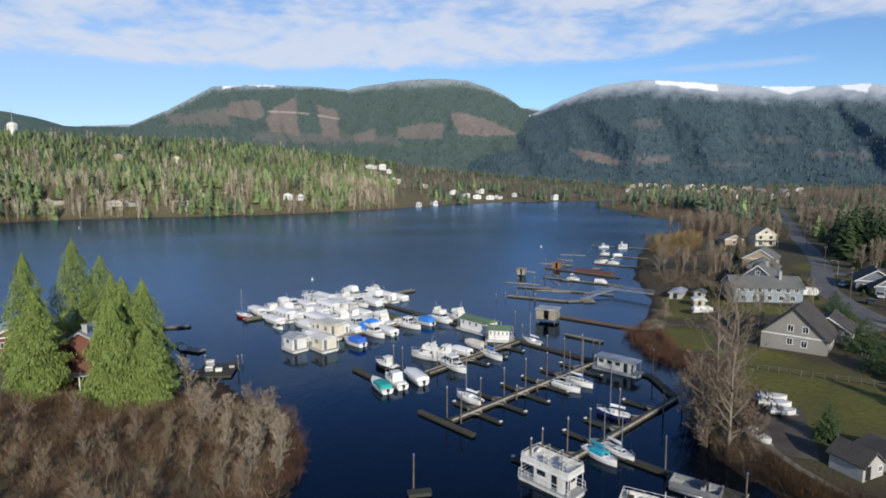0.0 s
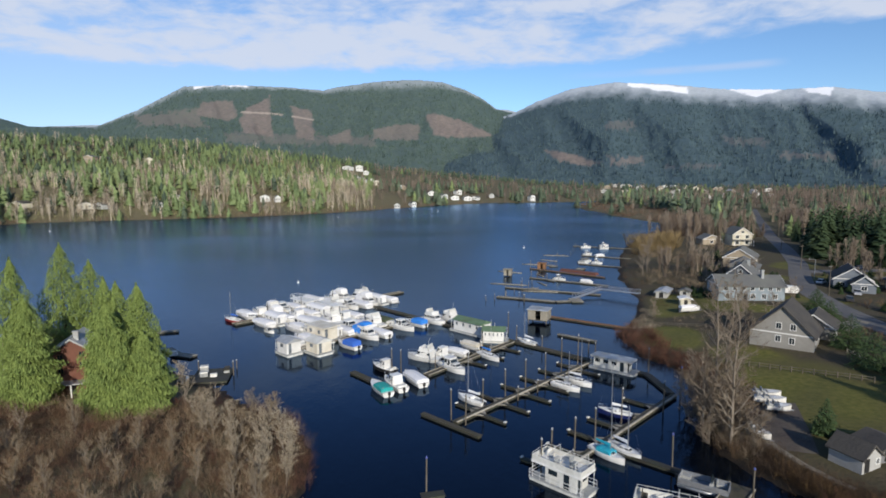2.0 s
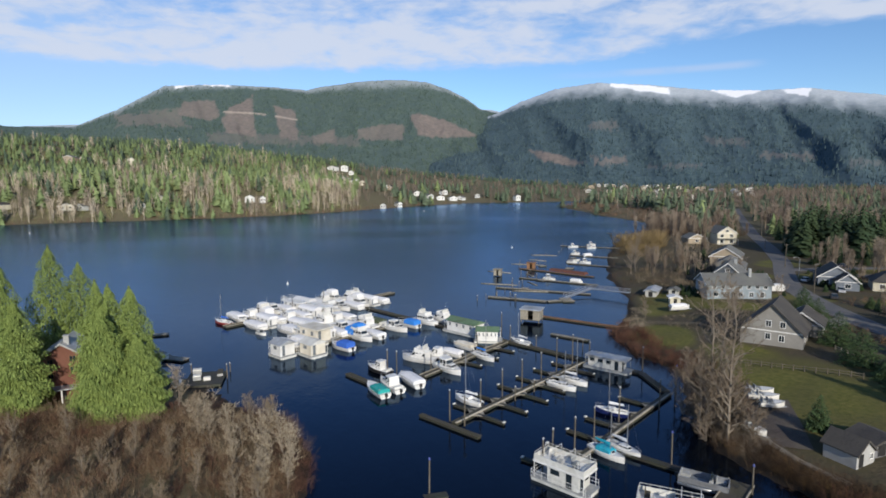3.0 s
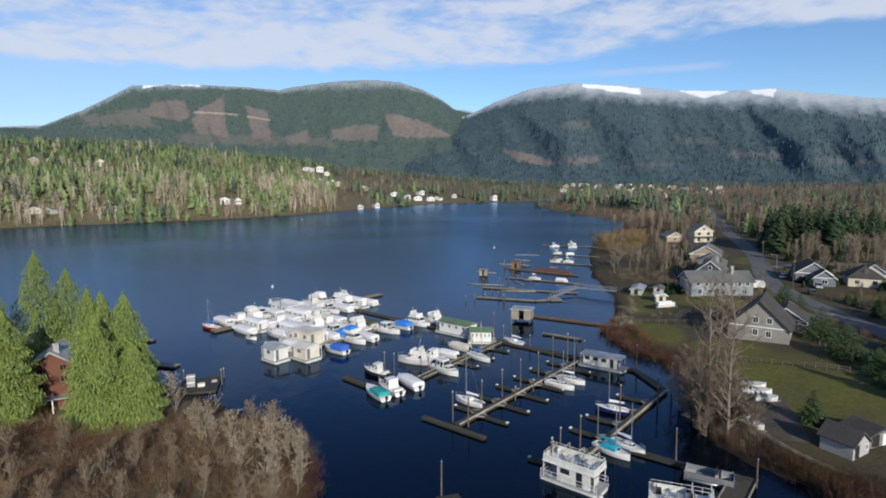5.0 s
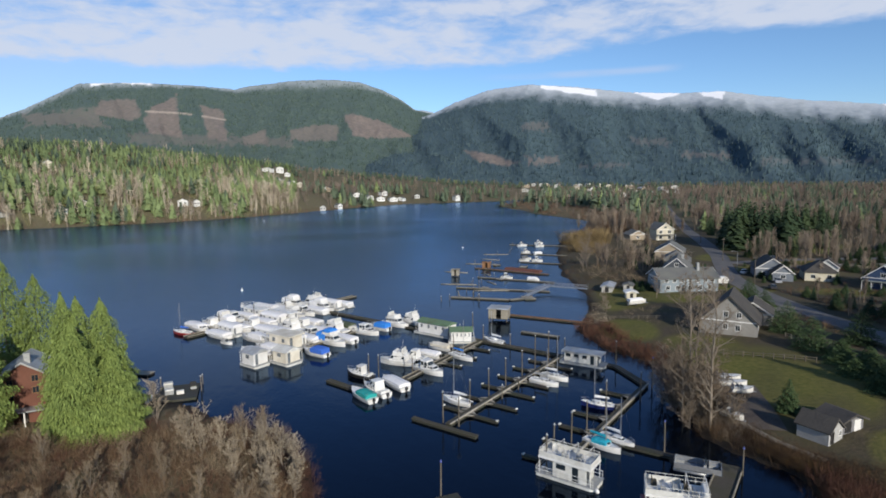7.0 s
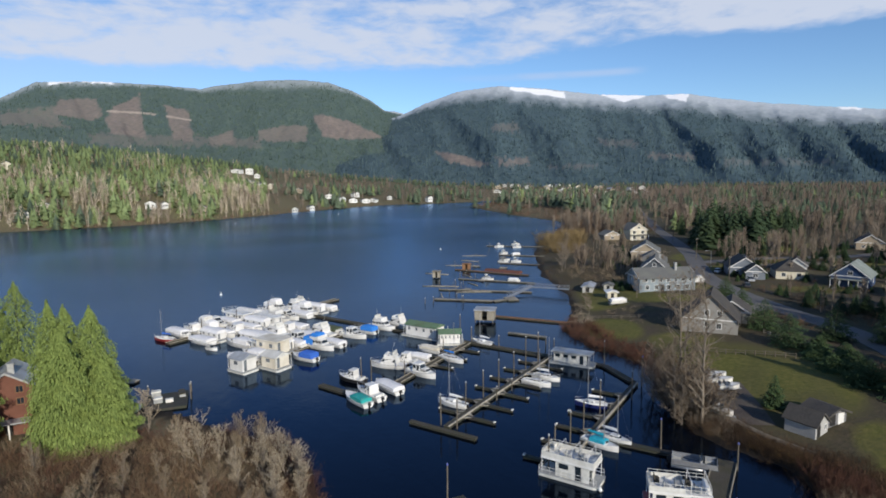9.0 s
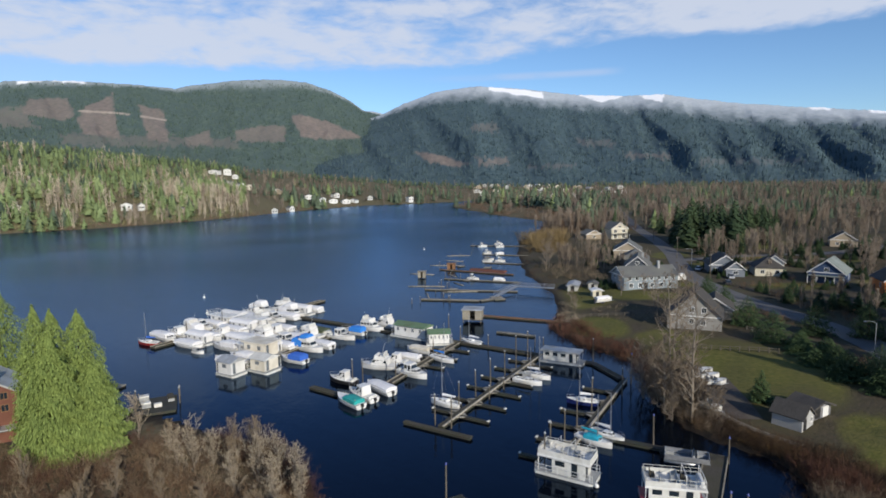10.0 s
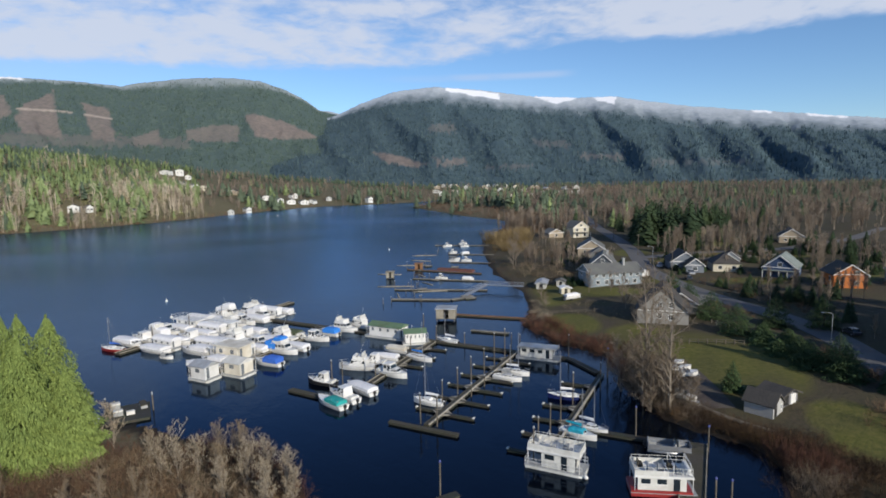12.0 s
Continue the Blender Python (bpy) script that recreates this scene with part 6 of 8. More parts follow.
def cedar(label, x, y, h, rad, seed, mat=None, fronds=8200, name="cedar_tree", base=0.02, size=1.0, droop=0.55, lobes=0.23, full=0.72, slim=0.24, column=False):
    """A conifer of many drooping fronds round a trunk."""
    r = np.random.RandomState(seed)
    z0 = float(land_height(np.array(x), np.array(y))) - 0.2
    ob = thing(name, label, "tree", "evergreen trees", pose(x, y, z0))
    tr = Geo()
    tr.tube((0, 0, 0), (0, 0, h * 0.96), max(h * 0.016, 0.08), 0.03, 7)
    part("trunk", tr, DARKBARK, ob, smooth=True)
    n = fronds
    s = base + (1 - base) * (1 - np.sqrt(r.rand(n)))                      # more of them low down
    if column:
        s = base + (1 - base) * (1 - r.rand(n) ** 0.74)
    phi = r.uniform(0, 2 * np.pi, n)
    prof = np.clip((1 - s ** 2.7) * np.minimum(1, 0.86 + s * 0.9) if column else (1 - s) ** full * np.minimum(1, 0.72 + s * 2.5), 0.02, 1)
    bough = 1 + lobes * np.sin(phi * 5 + s * 31 + seed) + lobes * 0.9 * np.sin(phi * 3 - s * 17) + 0.10 * np.sin(s * 55 + phi)
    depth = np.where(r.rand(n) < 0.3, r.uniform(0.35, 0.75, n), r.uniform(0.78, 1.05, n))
    R = rad * prof * bough * depth
    c, d = np.cos(phi), np.sin(phi)
    tip = np.stack([R * c, R * d, s * h - r.uniform(0.0, 0.25, n) * size], 1)
    tip[:, 2] = np.maximum(tip[:, 2], 0.25)
    ln = (0.45 + 0.75 * r.rand(n)) * size * (0.55 + 0.45 * (1 - s))
    yaw = phi + r.normal(0, 0.5, n)
    dirv = np.stack([np.cos(yaw), np.sin(yaw), -droop + r.normal(0, 0.25, n)], 1)
    dirv /= np.linalg.norm(dirv, axis=1)[:, None]
    side = np.stack([-np.sin(yaw), np.cos(yaw), r.normal(0, 0.35, n)], 1)
    side /= np.linalg.norm(side, axis=1)[:, None]
    w = ln * (slim + 0.12 * r.rand(n))
    root = tip - dirv * ln[:, None]
    mid = tip - dirv * (ln * 0.45)[:, None]
    up = np.array([0, 0, 1.0]) * (ln * 0.12)[:, None]
    A, B = mid + side * w[:, None] - up, mid - side * w[:, None] - up
    verts = np.stack([root + up, A, tip, B], 1).reshape(-1, 3)
    k = np.arange(n) * 4
    tris = np.concatenate([np.stack([k + a, k + b, k + e], 1) for a, b, e in ((0, 1, 2), (0, 2, 3))])
    # outer fronds take a lighter tone, so the crown's inner shade is coloured in
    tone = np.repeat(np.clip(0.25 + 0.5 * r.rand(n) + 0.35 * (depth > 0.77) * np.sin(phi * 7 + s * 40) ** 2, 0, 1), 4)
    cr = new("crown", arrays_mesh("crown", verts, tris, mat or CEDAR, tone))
    cr.parent = ob
    return ob


COLUMN = dict(size=0.62, droop=1.1, slim=0.13, lobes=0.17, column=True)
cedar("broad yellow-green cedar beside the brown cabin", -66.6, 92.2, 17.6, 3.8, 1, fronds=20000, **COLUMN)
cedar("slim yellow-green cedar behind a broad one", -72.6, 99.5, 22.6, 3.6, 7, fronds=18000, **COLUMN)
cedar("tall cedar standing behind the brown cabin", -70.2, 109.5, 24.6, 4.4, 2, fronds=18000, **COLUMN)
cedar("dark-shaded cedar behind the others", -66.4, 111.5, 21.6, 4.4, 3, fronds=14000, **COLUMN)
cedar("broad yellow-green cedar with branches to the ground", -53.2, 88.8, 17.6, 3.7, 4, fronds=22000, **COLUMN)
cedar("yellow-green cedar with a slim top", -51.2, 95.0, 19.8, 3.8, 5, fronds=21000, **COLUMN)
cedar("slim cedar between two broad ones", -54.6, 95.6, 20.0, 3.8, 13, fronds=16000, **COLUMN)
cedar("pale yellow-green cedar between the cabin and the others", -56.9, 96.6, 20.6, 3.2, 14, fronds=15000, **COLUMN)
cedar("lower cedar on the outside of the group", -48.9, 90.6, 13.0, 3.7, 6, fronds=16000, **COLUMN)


# round dark evergreens beside the lawn
for k, (x, y, h, rr) in enumerate(((97.5, 136, 7.5, 3.2), (89.5, 121.5, 7.5, 3.2), (83.0, 108.0, 7.6, 3.8), (77.0, 95.5, 7.4, 4.0), (78.5, 90.0, 4.0, 2.6), (74.6, 87.0, 3.6, 2.6), (78.0, 84.0, 4.2, 3.0), (71.4, 81.0, 3.6, 2.6), (73.5, 78.0, 4.6, 3.0), (69.5, 73.5, 5.6, 3.4), (72.5, 70.0, 7.4, 3.8), (69.0, 66.5, 6.6, 3.4), (90.0, 96.0, 8.0, 3.6), (98.0, 90.0, 9.5, 3.6))):
    cedar("dark green bushy evergreen on the lawn" if k < 3 else "dark green bushy evergreen in a row beside the lawn" if k < 12 else "dark green fir beside the lane", x, y, h, rr, 30 + k, GARDENFIR if k < 8 else DARKFIR, 5000, "evergreen", 0.03, 0.42, 0.2, 0.26)
cedar("small young fir on the grass", 49.2, 72.4, 5.6, 1.8, 50, GARDENFIR, 2600, "young_fir", 0.03, 0.42, 0.2)

# tall firs south of the lane shade it and the hedges
for k, (x, y, h) in enumerate(((90, 50, 25), (97, 54, 28), (104, 60, 27), (111, 64, 29), (118, 70, 28), (126, 76, 26), (100, 46, 30), (110, 54, 30), (120, 60, 30), (131, 71, 27), (82, 44, 25), (74, 38, 24), (139, 78, 26), (106, 70, 24), (114, 77, 25))):
    cedar("tall dark fir beyond the lane", x, y, h, h * 0.20, 170 + k, DARKFIR, 5200, "tall_fir", 0.03, 1.3, 0.3)
# leafless trees at the near shore
bare_tree("tall leafless cottonwood on the lake shore", 34.9, 71.6, 24, NEARTWIG, 1, (0.01, 0.02), 40, 0.24, low=0.06, twig=1.2, trunk_r=0.24)
bare_tree("tall leafless cottonwood with a pale trunk", 37.4, 79.5, 23, NEARTWIG, 2, (-0.02, 0.02), 36, 0.24, low=0.10, twig=1.2, trunk_r=0.23)
bare_tree("slim leafless cottonwood beside another", 40.4, 82.5, 24, NEARTWIG, 3, (0.03, 0.0), 34, 0.23, low=0.10, twig=1.2, trunk_r=0.22)
bare_tree("leafless alder above the shore brush", 33.6, 76.0, 14, NEARTWIG, 4, (-0.05, 0.0), 36, 0.34, low=0.06, twig=1.8)
bare_tree("leafless alder with many fine twigs", 37.0, 75.0, 12, NEARTWIG, 5, (0.04, -0.02), 36, 0.36, low=0.06, twig=1.8)
bare_tree("leafless bushy tree leaning over the water", 34.6, 82.5, 9, TWIG, 6, (-0.12, 0.0), 24, 0.36, low=0.06)
bare_tree("leafless shrubby alder at the foot of the cottonwoods", 35.4, 73.4, 7.5, NEARTWIG, 8, (0.02, -0.05), 30, 0.42, low=0.05, twig=1.6)
bare_tree("leafless shrubby alder beside the boat yard", 39.6, 77.6, 8.0, NEARTWIG, 9, (0.0, 0.03), 30, 0.42, low=0.05, twig=1.6)
bare_tree("leafless bushy tree on the bank", 39.0, 88.5, 9, TWIG, 7, (-0.06, 0.0), 22, 0.36, low=0.06)
for k, (x, y, h) in enumerate(((88, 213, 13), (92, 222, 15), (84, 208, 11), (78, 150, 8), (84, 147, 7), (58, 143, 5), (62, 152, 4.5), (108, 178, 10), (98, 185, 9), (102, 150, 8), (76, 132, 9), (80, 128, 8), (72, 126, 7))):
    bare_tree("leafless grey-brown tree beside the lakeside gardens", x, y, h, TWIG, 20 + k, limbs=18, spread=0.36, low=0.15, twig=1.6)
for k, (x, y, h) in enumerate(((33.0, 73.5, 8), (36.2, 72.0, 7), (34.2, 78.6, 9), (36.6, 77.4, 8.5), (38.6, 75.4, 7), (35.6, 81.0, 8), (38.8, 84.6, 8.5), (37.2, 69.8, 6.5))):
    bare_tree("leafless shrubby alder in the tangle under the cottonwoods", x, y, h, NEARTWIG, 140 + k, (0.02 * (k % 3 - 1), 0.0), limbs=34, spread=0.42, low=0.04, twig=1.6, trunk_r=0.09)
# pale leafless trees in the thicket
PALE = [(-35.6, 79.5, 7.8), (-37.6, 81.0, 6.0), (-33.6, 80.0, 6.0), (-28.0, 74.5, 7.0), (-25.2, 75.0, 7.0), (-24.0, 71.0, 6.8), (-27.0, 69.5, 6.6), (-30.4, 71.5, 6.6), (-23.8, 67.6, 6.0), (-26.6, 65.6, 6.0), (-44.6, 94.6, 7.0)]
pick = random.Random(19)
while len(PALE) < 58:
    px_, py_ = pick.uniform(-72, -22), pick.uniform(54, 88)
    d_ = float(shore_distance(np.array(px_), np.array(py_)))
    if d_ > 1.5 and all((px_ - q[0]) ** 2 + (py_ - q[1]) ** 2 > 7 for q in PALE) and not (px_ < -46 and py_ > 82):
        PALE.append((px_, py_, pick.uniform(3.8, 5.6) + (1.2 if px_ > -34 else 0)))
for k, (x, y, h) in enumerate(PALE):
    bare_tree("pale leafless tree rising from the thicket", x, y, h, PALETWIG if k < 11 else THICKTWIG, 60 + k, (pick.uniform(-0.14, 0.14), pick.uniform(-0.1, 0.1)), limbs=20, spread=0.50, low=0.06, trunk_r=0.075, twig=1.0, up=1.1)

# brush on the bank and at the foot of the cedars
r_ = np.random.RandomState(78)
scatter("bank_brush", "dark brown tangled brush on the steep bank", "brush", DENSE, blob(150, 38.0, 56, 4.0, 8, 1.2, 4.0) + blob(120, 38.5, 45, 5.5, 7, 1.4, 4.0) + blob(130, 42.5, 55, 4.0, 4.5, 0.9, 2.6) + blob(110, 41.5, 48.5, 3.4, 4.5, 1.0, 2.8) + blob(70, 36.5, 66, 3, 6, 1.4, 3.6), DARKBRUSH, 30)
scatter("bank_reed_grass", "tall orange-brown dead grass clumps on the bank", "brush", DENSE, blob(34, 37.4, 60, 2.4, 5, 2.0, 3.4, 0.5, 0.8) + blob(26, 40.5, 55, 3.4, 4, 1.4, 2.8, 0.5, 0.9) + blob(16, 35, 73, 2.0, 5, 1.6, 3.0, 0.5, 0.9), REEDTWIG, 34)
scatter("bank_alder_brush", "pale grey-brown alder whips at the waterline", "brush", DENSE, blob(26, 33.6, 47, 2.5, 4, 2.4, 4.4, 0.7, 1.1) + blob(60, 35.2, 75, 2.6, 7, 2.0, 4.6, 0.8, 1.3), NEARTWIG, 35)
scatter("bank_red_brush", "dark red dogwood brush on the bank", "brush", DENSE, blob(70, 37.2, 50, 2.6, 3.6, 2.2, 4.4) + blob(70, -42.5, 92.5, 6, 5, 1.2, 2.6) + blob(40, -60, 88.5, 7, 2, 1.0, 2.0), REDTWIG, 31)
scatter("shore_driftwood", "grey tangle of driftwood and dead brush on the muddy shore", "brush", DENSE, blob(70, 50, 138, 6, 7, 0.6, 1.5, 1.4, 2.4) + blob(40, 57, 150, 5, 6, 0.5, 1.2, 1.4, 2.4), PALETWIG, 36)
scatter("garden_thicket", "tangled bare shrubs and hedges round the lakeside houses", "brush", DENSE, blob(120, 92, 192, 14, 20, 1.2, 4.2, 0.8, 1.4) + blob(110, 122, 238, 18, 24, 1.2, 4.0, 0.8, 1.4) + blob(60, 82, 172, 10, 8, 0.8, 2.2) + blob(50, 150, 272, 12, 14, 1.2, 3.4) + blob(60, 66, 130, 8, 12, 0.6, 1.6), THICKTWIG, 37)
scatter("garden_dark_thicket", "dark brown hedges and heaps of brush round the lakeside houses", "brush", DENSE, blob(70, 92, 182, 12, 16, 1.0, 2.8, 0.9, 1.5) + blob(70, 118, 224, 14, 20, 1.0, 3.0, 0.9, 1.5) + blob(60, 118, 112, 14, 12, 0.8, 2.2) + blob(50, 100, 76, 10, 8, 0.8, 2.4), DARKBRUSH, 38)
scatter("garden_hedge", "dark evergreen hedge bushes beside the lakeside houses", "brush", CONWIDE, blob(16, 84, 166, 6, 6, 1.6, 3.4, 1.6, 2.6) + blob(18, 106, 200, 8, 12, 1.8, 4.0, 1.4, 2.4) + blob(12, 130, 236, 8, 10, 2.0, 4.5, 1.3, 2.0), DARKFIR, 39)
scatter("garden_shrubs", "dark evergreen shrubs in the gardens behind the lane", "brush", CONWIDE, blob(70, 150, 160, 40, 40, 1.5, 4.0, 1.6, 3.0) + blob(60, 200, 190, 50, 40, 2.0, 5.0, 1.4, 2.6) + blob(50, 190, 130, 50, 25, 2.0, 5.0, 1.4, 2.6) + blob(30, 112, 172, 14, 22, 1.2, 3.0, 1.6, 3.0), DARKFIR, 32)
scatter("garden_brush", "brown garden brush and hedges behind the lane", "brush", DENSE, blob(90, 150, 165, 45, 45, 1.0, 2.6) + blob(80, 205, 190, 55, 45, 1.2, 3.2) + blob(70, 190, 130, 50, 25, 1.2, 3.0), BRUSH, 33)

# hedges, brush and firs between the lane and the shore
r_ = np.random.RandomState(77)
scatter("lane_brush", "brown tangled brush between the lane and the gardens", "brush", SHRUB, blob(40, 62, 52, 9, 5, 1.2, 2.6) + blob(60, 76, 70, 7, 9, 1.2, 2.8) + blob(120, 105, 110, 16, 14, 1.0, 2.6) + blob(90, 128, 136, 22, 14, 0.8, 2.2) + blob(80, 165, 180, 24, 14, 0.8, 2.2), BRUSH, 20)
scatter("lane_red_brush", "dark red brush below the lawn", "brush", SHRUB, blob(20, 56, 44, 6, 4, 1.4, 2.6), REDTWIG, 21)
scatter("lane_firs", "dark young firs along the lane", "woodland", CONWIDE, blob(3, 84, 72, 5, 6, 4, 7, 1.3, 1.9, 0, 0.5) + blob(4, 110, 104, 9, 8, 3, 6, 1.4, 2.0, 0, 0.5) + blob(4, 118, 118, 9, 8, 3, 6, 1.4, 2.0, 0, 0.5) + blob(5, 150, 176, 16, 10, 4, 7, 1.2, 1.8, 0, 0.6) + blob(6, 70, 60, 8, 6, 4, 7, 1.1, 1.6, 0, 0.5), DARKFIR, 22)
scatter("lane_bare_trees", "leafless garden trees along the lane", "woodland", BAREFINE, blob(16, 92, 72, 14, 10, 5, 9, 0.9, 1.4) + blob(20, 122, 118, 24, 20, 5, 10, 0.9, 1.4) + blob(24, 175, 165, 40, 26, 6, 11, 0.9, 1.4) + blob(30, 230, 150, 50, 30, 7, 12, 0.9, 1.4), TWIG, 23)

# ---- roads and the built shore ----
ASPHALT = surface("grey_asphalt", (0.105, 0.102, 0.102), (0.078, 0.077, 0.080), 0.4, 0.85, 0.2, c=(0.145, 0.138, 0.130), size2=6)
GRAVEL = surface("pale_gravel", (0.24, 0.215, 0.18), (0.17, 0.155, 0.13), 0.3, 0.95, 0.3, c=(0.20, 0.18, 0.14), size2=4)
# brown yard ground, darkened to hold the shadow that lies over it
SHADED_MUD = surface("shade_darkened_mud", (0.085, 0.062, 0.050), (0.045, 0.037, 0.033), 0.4, 0.9, 0.3, c=(0.12, 0.105, 0.085), size2=5)
SIDING = {}


def paint(name, c, rough=0.75):
    if name not in SIDING:
        SIDING[name] = surface(name, c, tuple(v * 0.86 for v in c), 0.6, rough, 0.15, c=tuple(v * 0.78 for v in c), size2=3.0)
    return SIDING[name]


ROOF = surface("dark_asphalt_shingles", (0.058, 0.053, 0.050), (0.038, 0.036, 0.035), 0.35, 0.9, 0.4, c=(0.078, 0.072, 0.064), size2=3)
GREYROOF = surface("grey_asphalt_shingles", (0.135, 0.135, 0.135), (0.105, 0.105, 0.105), 0.35, 0.9, 0.4, c=(0.15, 0.155, 0.14), size2=3)
WHITE = paint("white_trim_paint", (0.78, 0.78, 0.76), 0.5)


def ribbon(name, label, pts, width, mat, lift=0.05, cat="road"):
    """A strip laid over the ground along a line of points."""
    fine = []
    for a, b in zip(pts, pts[1:]):
        n = max(1, int((Vector(b) - Vector(a)).length / 3))
        fine += [Vector(a).lerp(Vector(b), k / n) for k in range(n)]
    fine.append(Vector(pts[-1]))
    for _ in range(6):
        fine = [fine[0]] + [(fine[i - 1] + fine[i] * 2 + fine[i + 1]) / 4 for i in range(1, len(fine) - 1)] + [fine[-1]]
    v, f = [], []
    for i, p in enumerate(fine):
        d = (fine[min(i + 1, len(fine) - 1)] - fine[max(i - 1, 0)]).normalized()
        n = Vector((-d.y, d.x)) * width / 2
        for s, dz in ((-1.04, -0.3), (-1, lift), (-0.5, lift + 0.03), (0, lift + 0.05), (0.5, lift + 0.03), (1, lift), (1.04, -0.3)):
            q = p + n * s
            v.append((q.x, q.y, float(land_height(np.array(q.x), np.array(q.y))) + dz))
        if i:
            k = (i - 1) * 7
            f += [(k + j, k + j + 1, k + 8 + j, k + 7 + j) for j in range(6)]
    g = Geo()
    g.add(v, f)
    return tagged(part(name, g, mat), label, cat, kind="structure")


ribbon("road", "grey asphalt lane behind the lakeside houses", [(62, 36), (82, 68), (93, 84), (100, 101), (103, 122), (110, 146), (120, 170), (138, 196), (154, 218), (182, 264), (218, 328), (261, 397), (294, 454), (340, 530)], 7.0, ASPHALT)
ribbon("side_road", "grey asphalt side street meeting the lane", [(140, 200), (175, 200), (215, 190), (280, 200), (360, 230)], 6.0, ASPHALT, 0.06)
ribbon("driveway", "pale gravel drive beside the lawn", [(104, 128), (95, 124), (84, 118)], 4.5, GRAVEL, 0.07)
ribbon("gravel_yard", "dark muddy yard where boats are kept, shade put into its colour", [(41.5, 69.5), (44.5, 75), (47, 80), (50, 85.5)], 7.5, SHADED_MUD, 0.06)
ribbon("bank_path", "pale concrete path along the top of the bank", [(41.0, 73.5), (39.6, 70.0), (40.2, 66.0), (41.2, 62.4), (43.0, 59.6)], 0.9, GRAVEL, 0.10)
ribbon("verge", "pale dry grass strip along the lane", [(150, 186), (175, 183), (200, 178)], 5.0, GRAVEL, 0.07)


def window(parent, x, y, z, w, h, face, frame_mat=None, depth=0.05):
    """A window on a wall; face: unit normal in the plan of the house."""
    n = Vector((face[0], face[1], 0))
    t = Vector((-face[1], face[0], 0))
    c = Vector((x, y, z))
    fr = Geo()

    def slab(g, u0, u1, v0, v1, d0, d1):
        ps = []
        for d in (d0, d1):
            for u, v in ((u0, v0), (u1, v0), (u1, v1), (u0, v1)):
                ps.append(c + t * u + Vector((0, 0, v)) + n * d)
        g.add(ps, [(0, 3, 2, 1), (4, 5, 6, 7), (0, 1, 5, 4), (1, 2, 6, 5), (2, 3, 7, 6), (3, 0, 4, 7)])
    b = 0.11
    slab(fr, -w / 2 - b, w / 2 + b, -h / 2 - b, -h / 2, -0.02, depth)
    slab(fr, -w / 2 - b, w / 2 + b, h / 2, h / 2 + b, -0.02, depth)
    slab(fr, -w / 2 - b, -w / 2, -h / 2, h / 2, -0.02, depth)
    slab(fr, w / 2, w / 2 + b, -h / 2, h / 2, -0.02, depth)
    slab(fr, -0.03, 0.03, -h / 2, h / 2, -0.02, depth * 0.8)
    ob = part("window", fr, frame_mat or WHITE, parent, "white-framed window")
    pn = Geo()
    slab(pn, -w / 2, w / 2, -h / 2, h / 2, -0.02, 0.012)
    part("pane", pn, M["glass"], ob, "dark glass pane")
    return ob


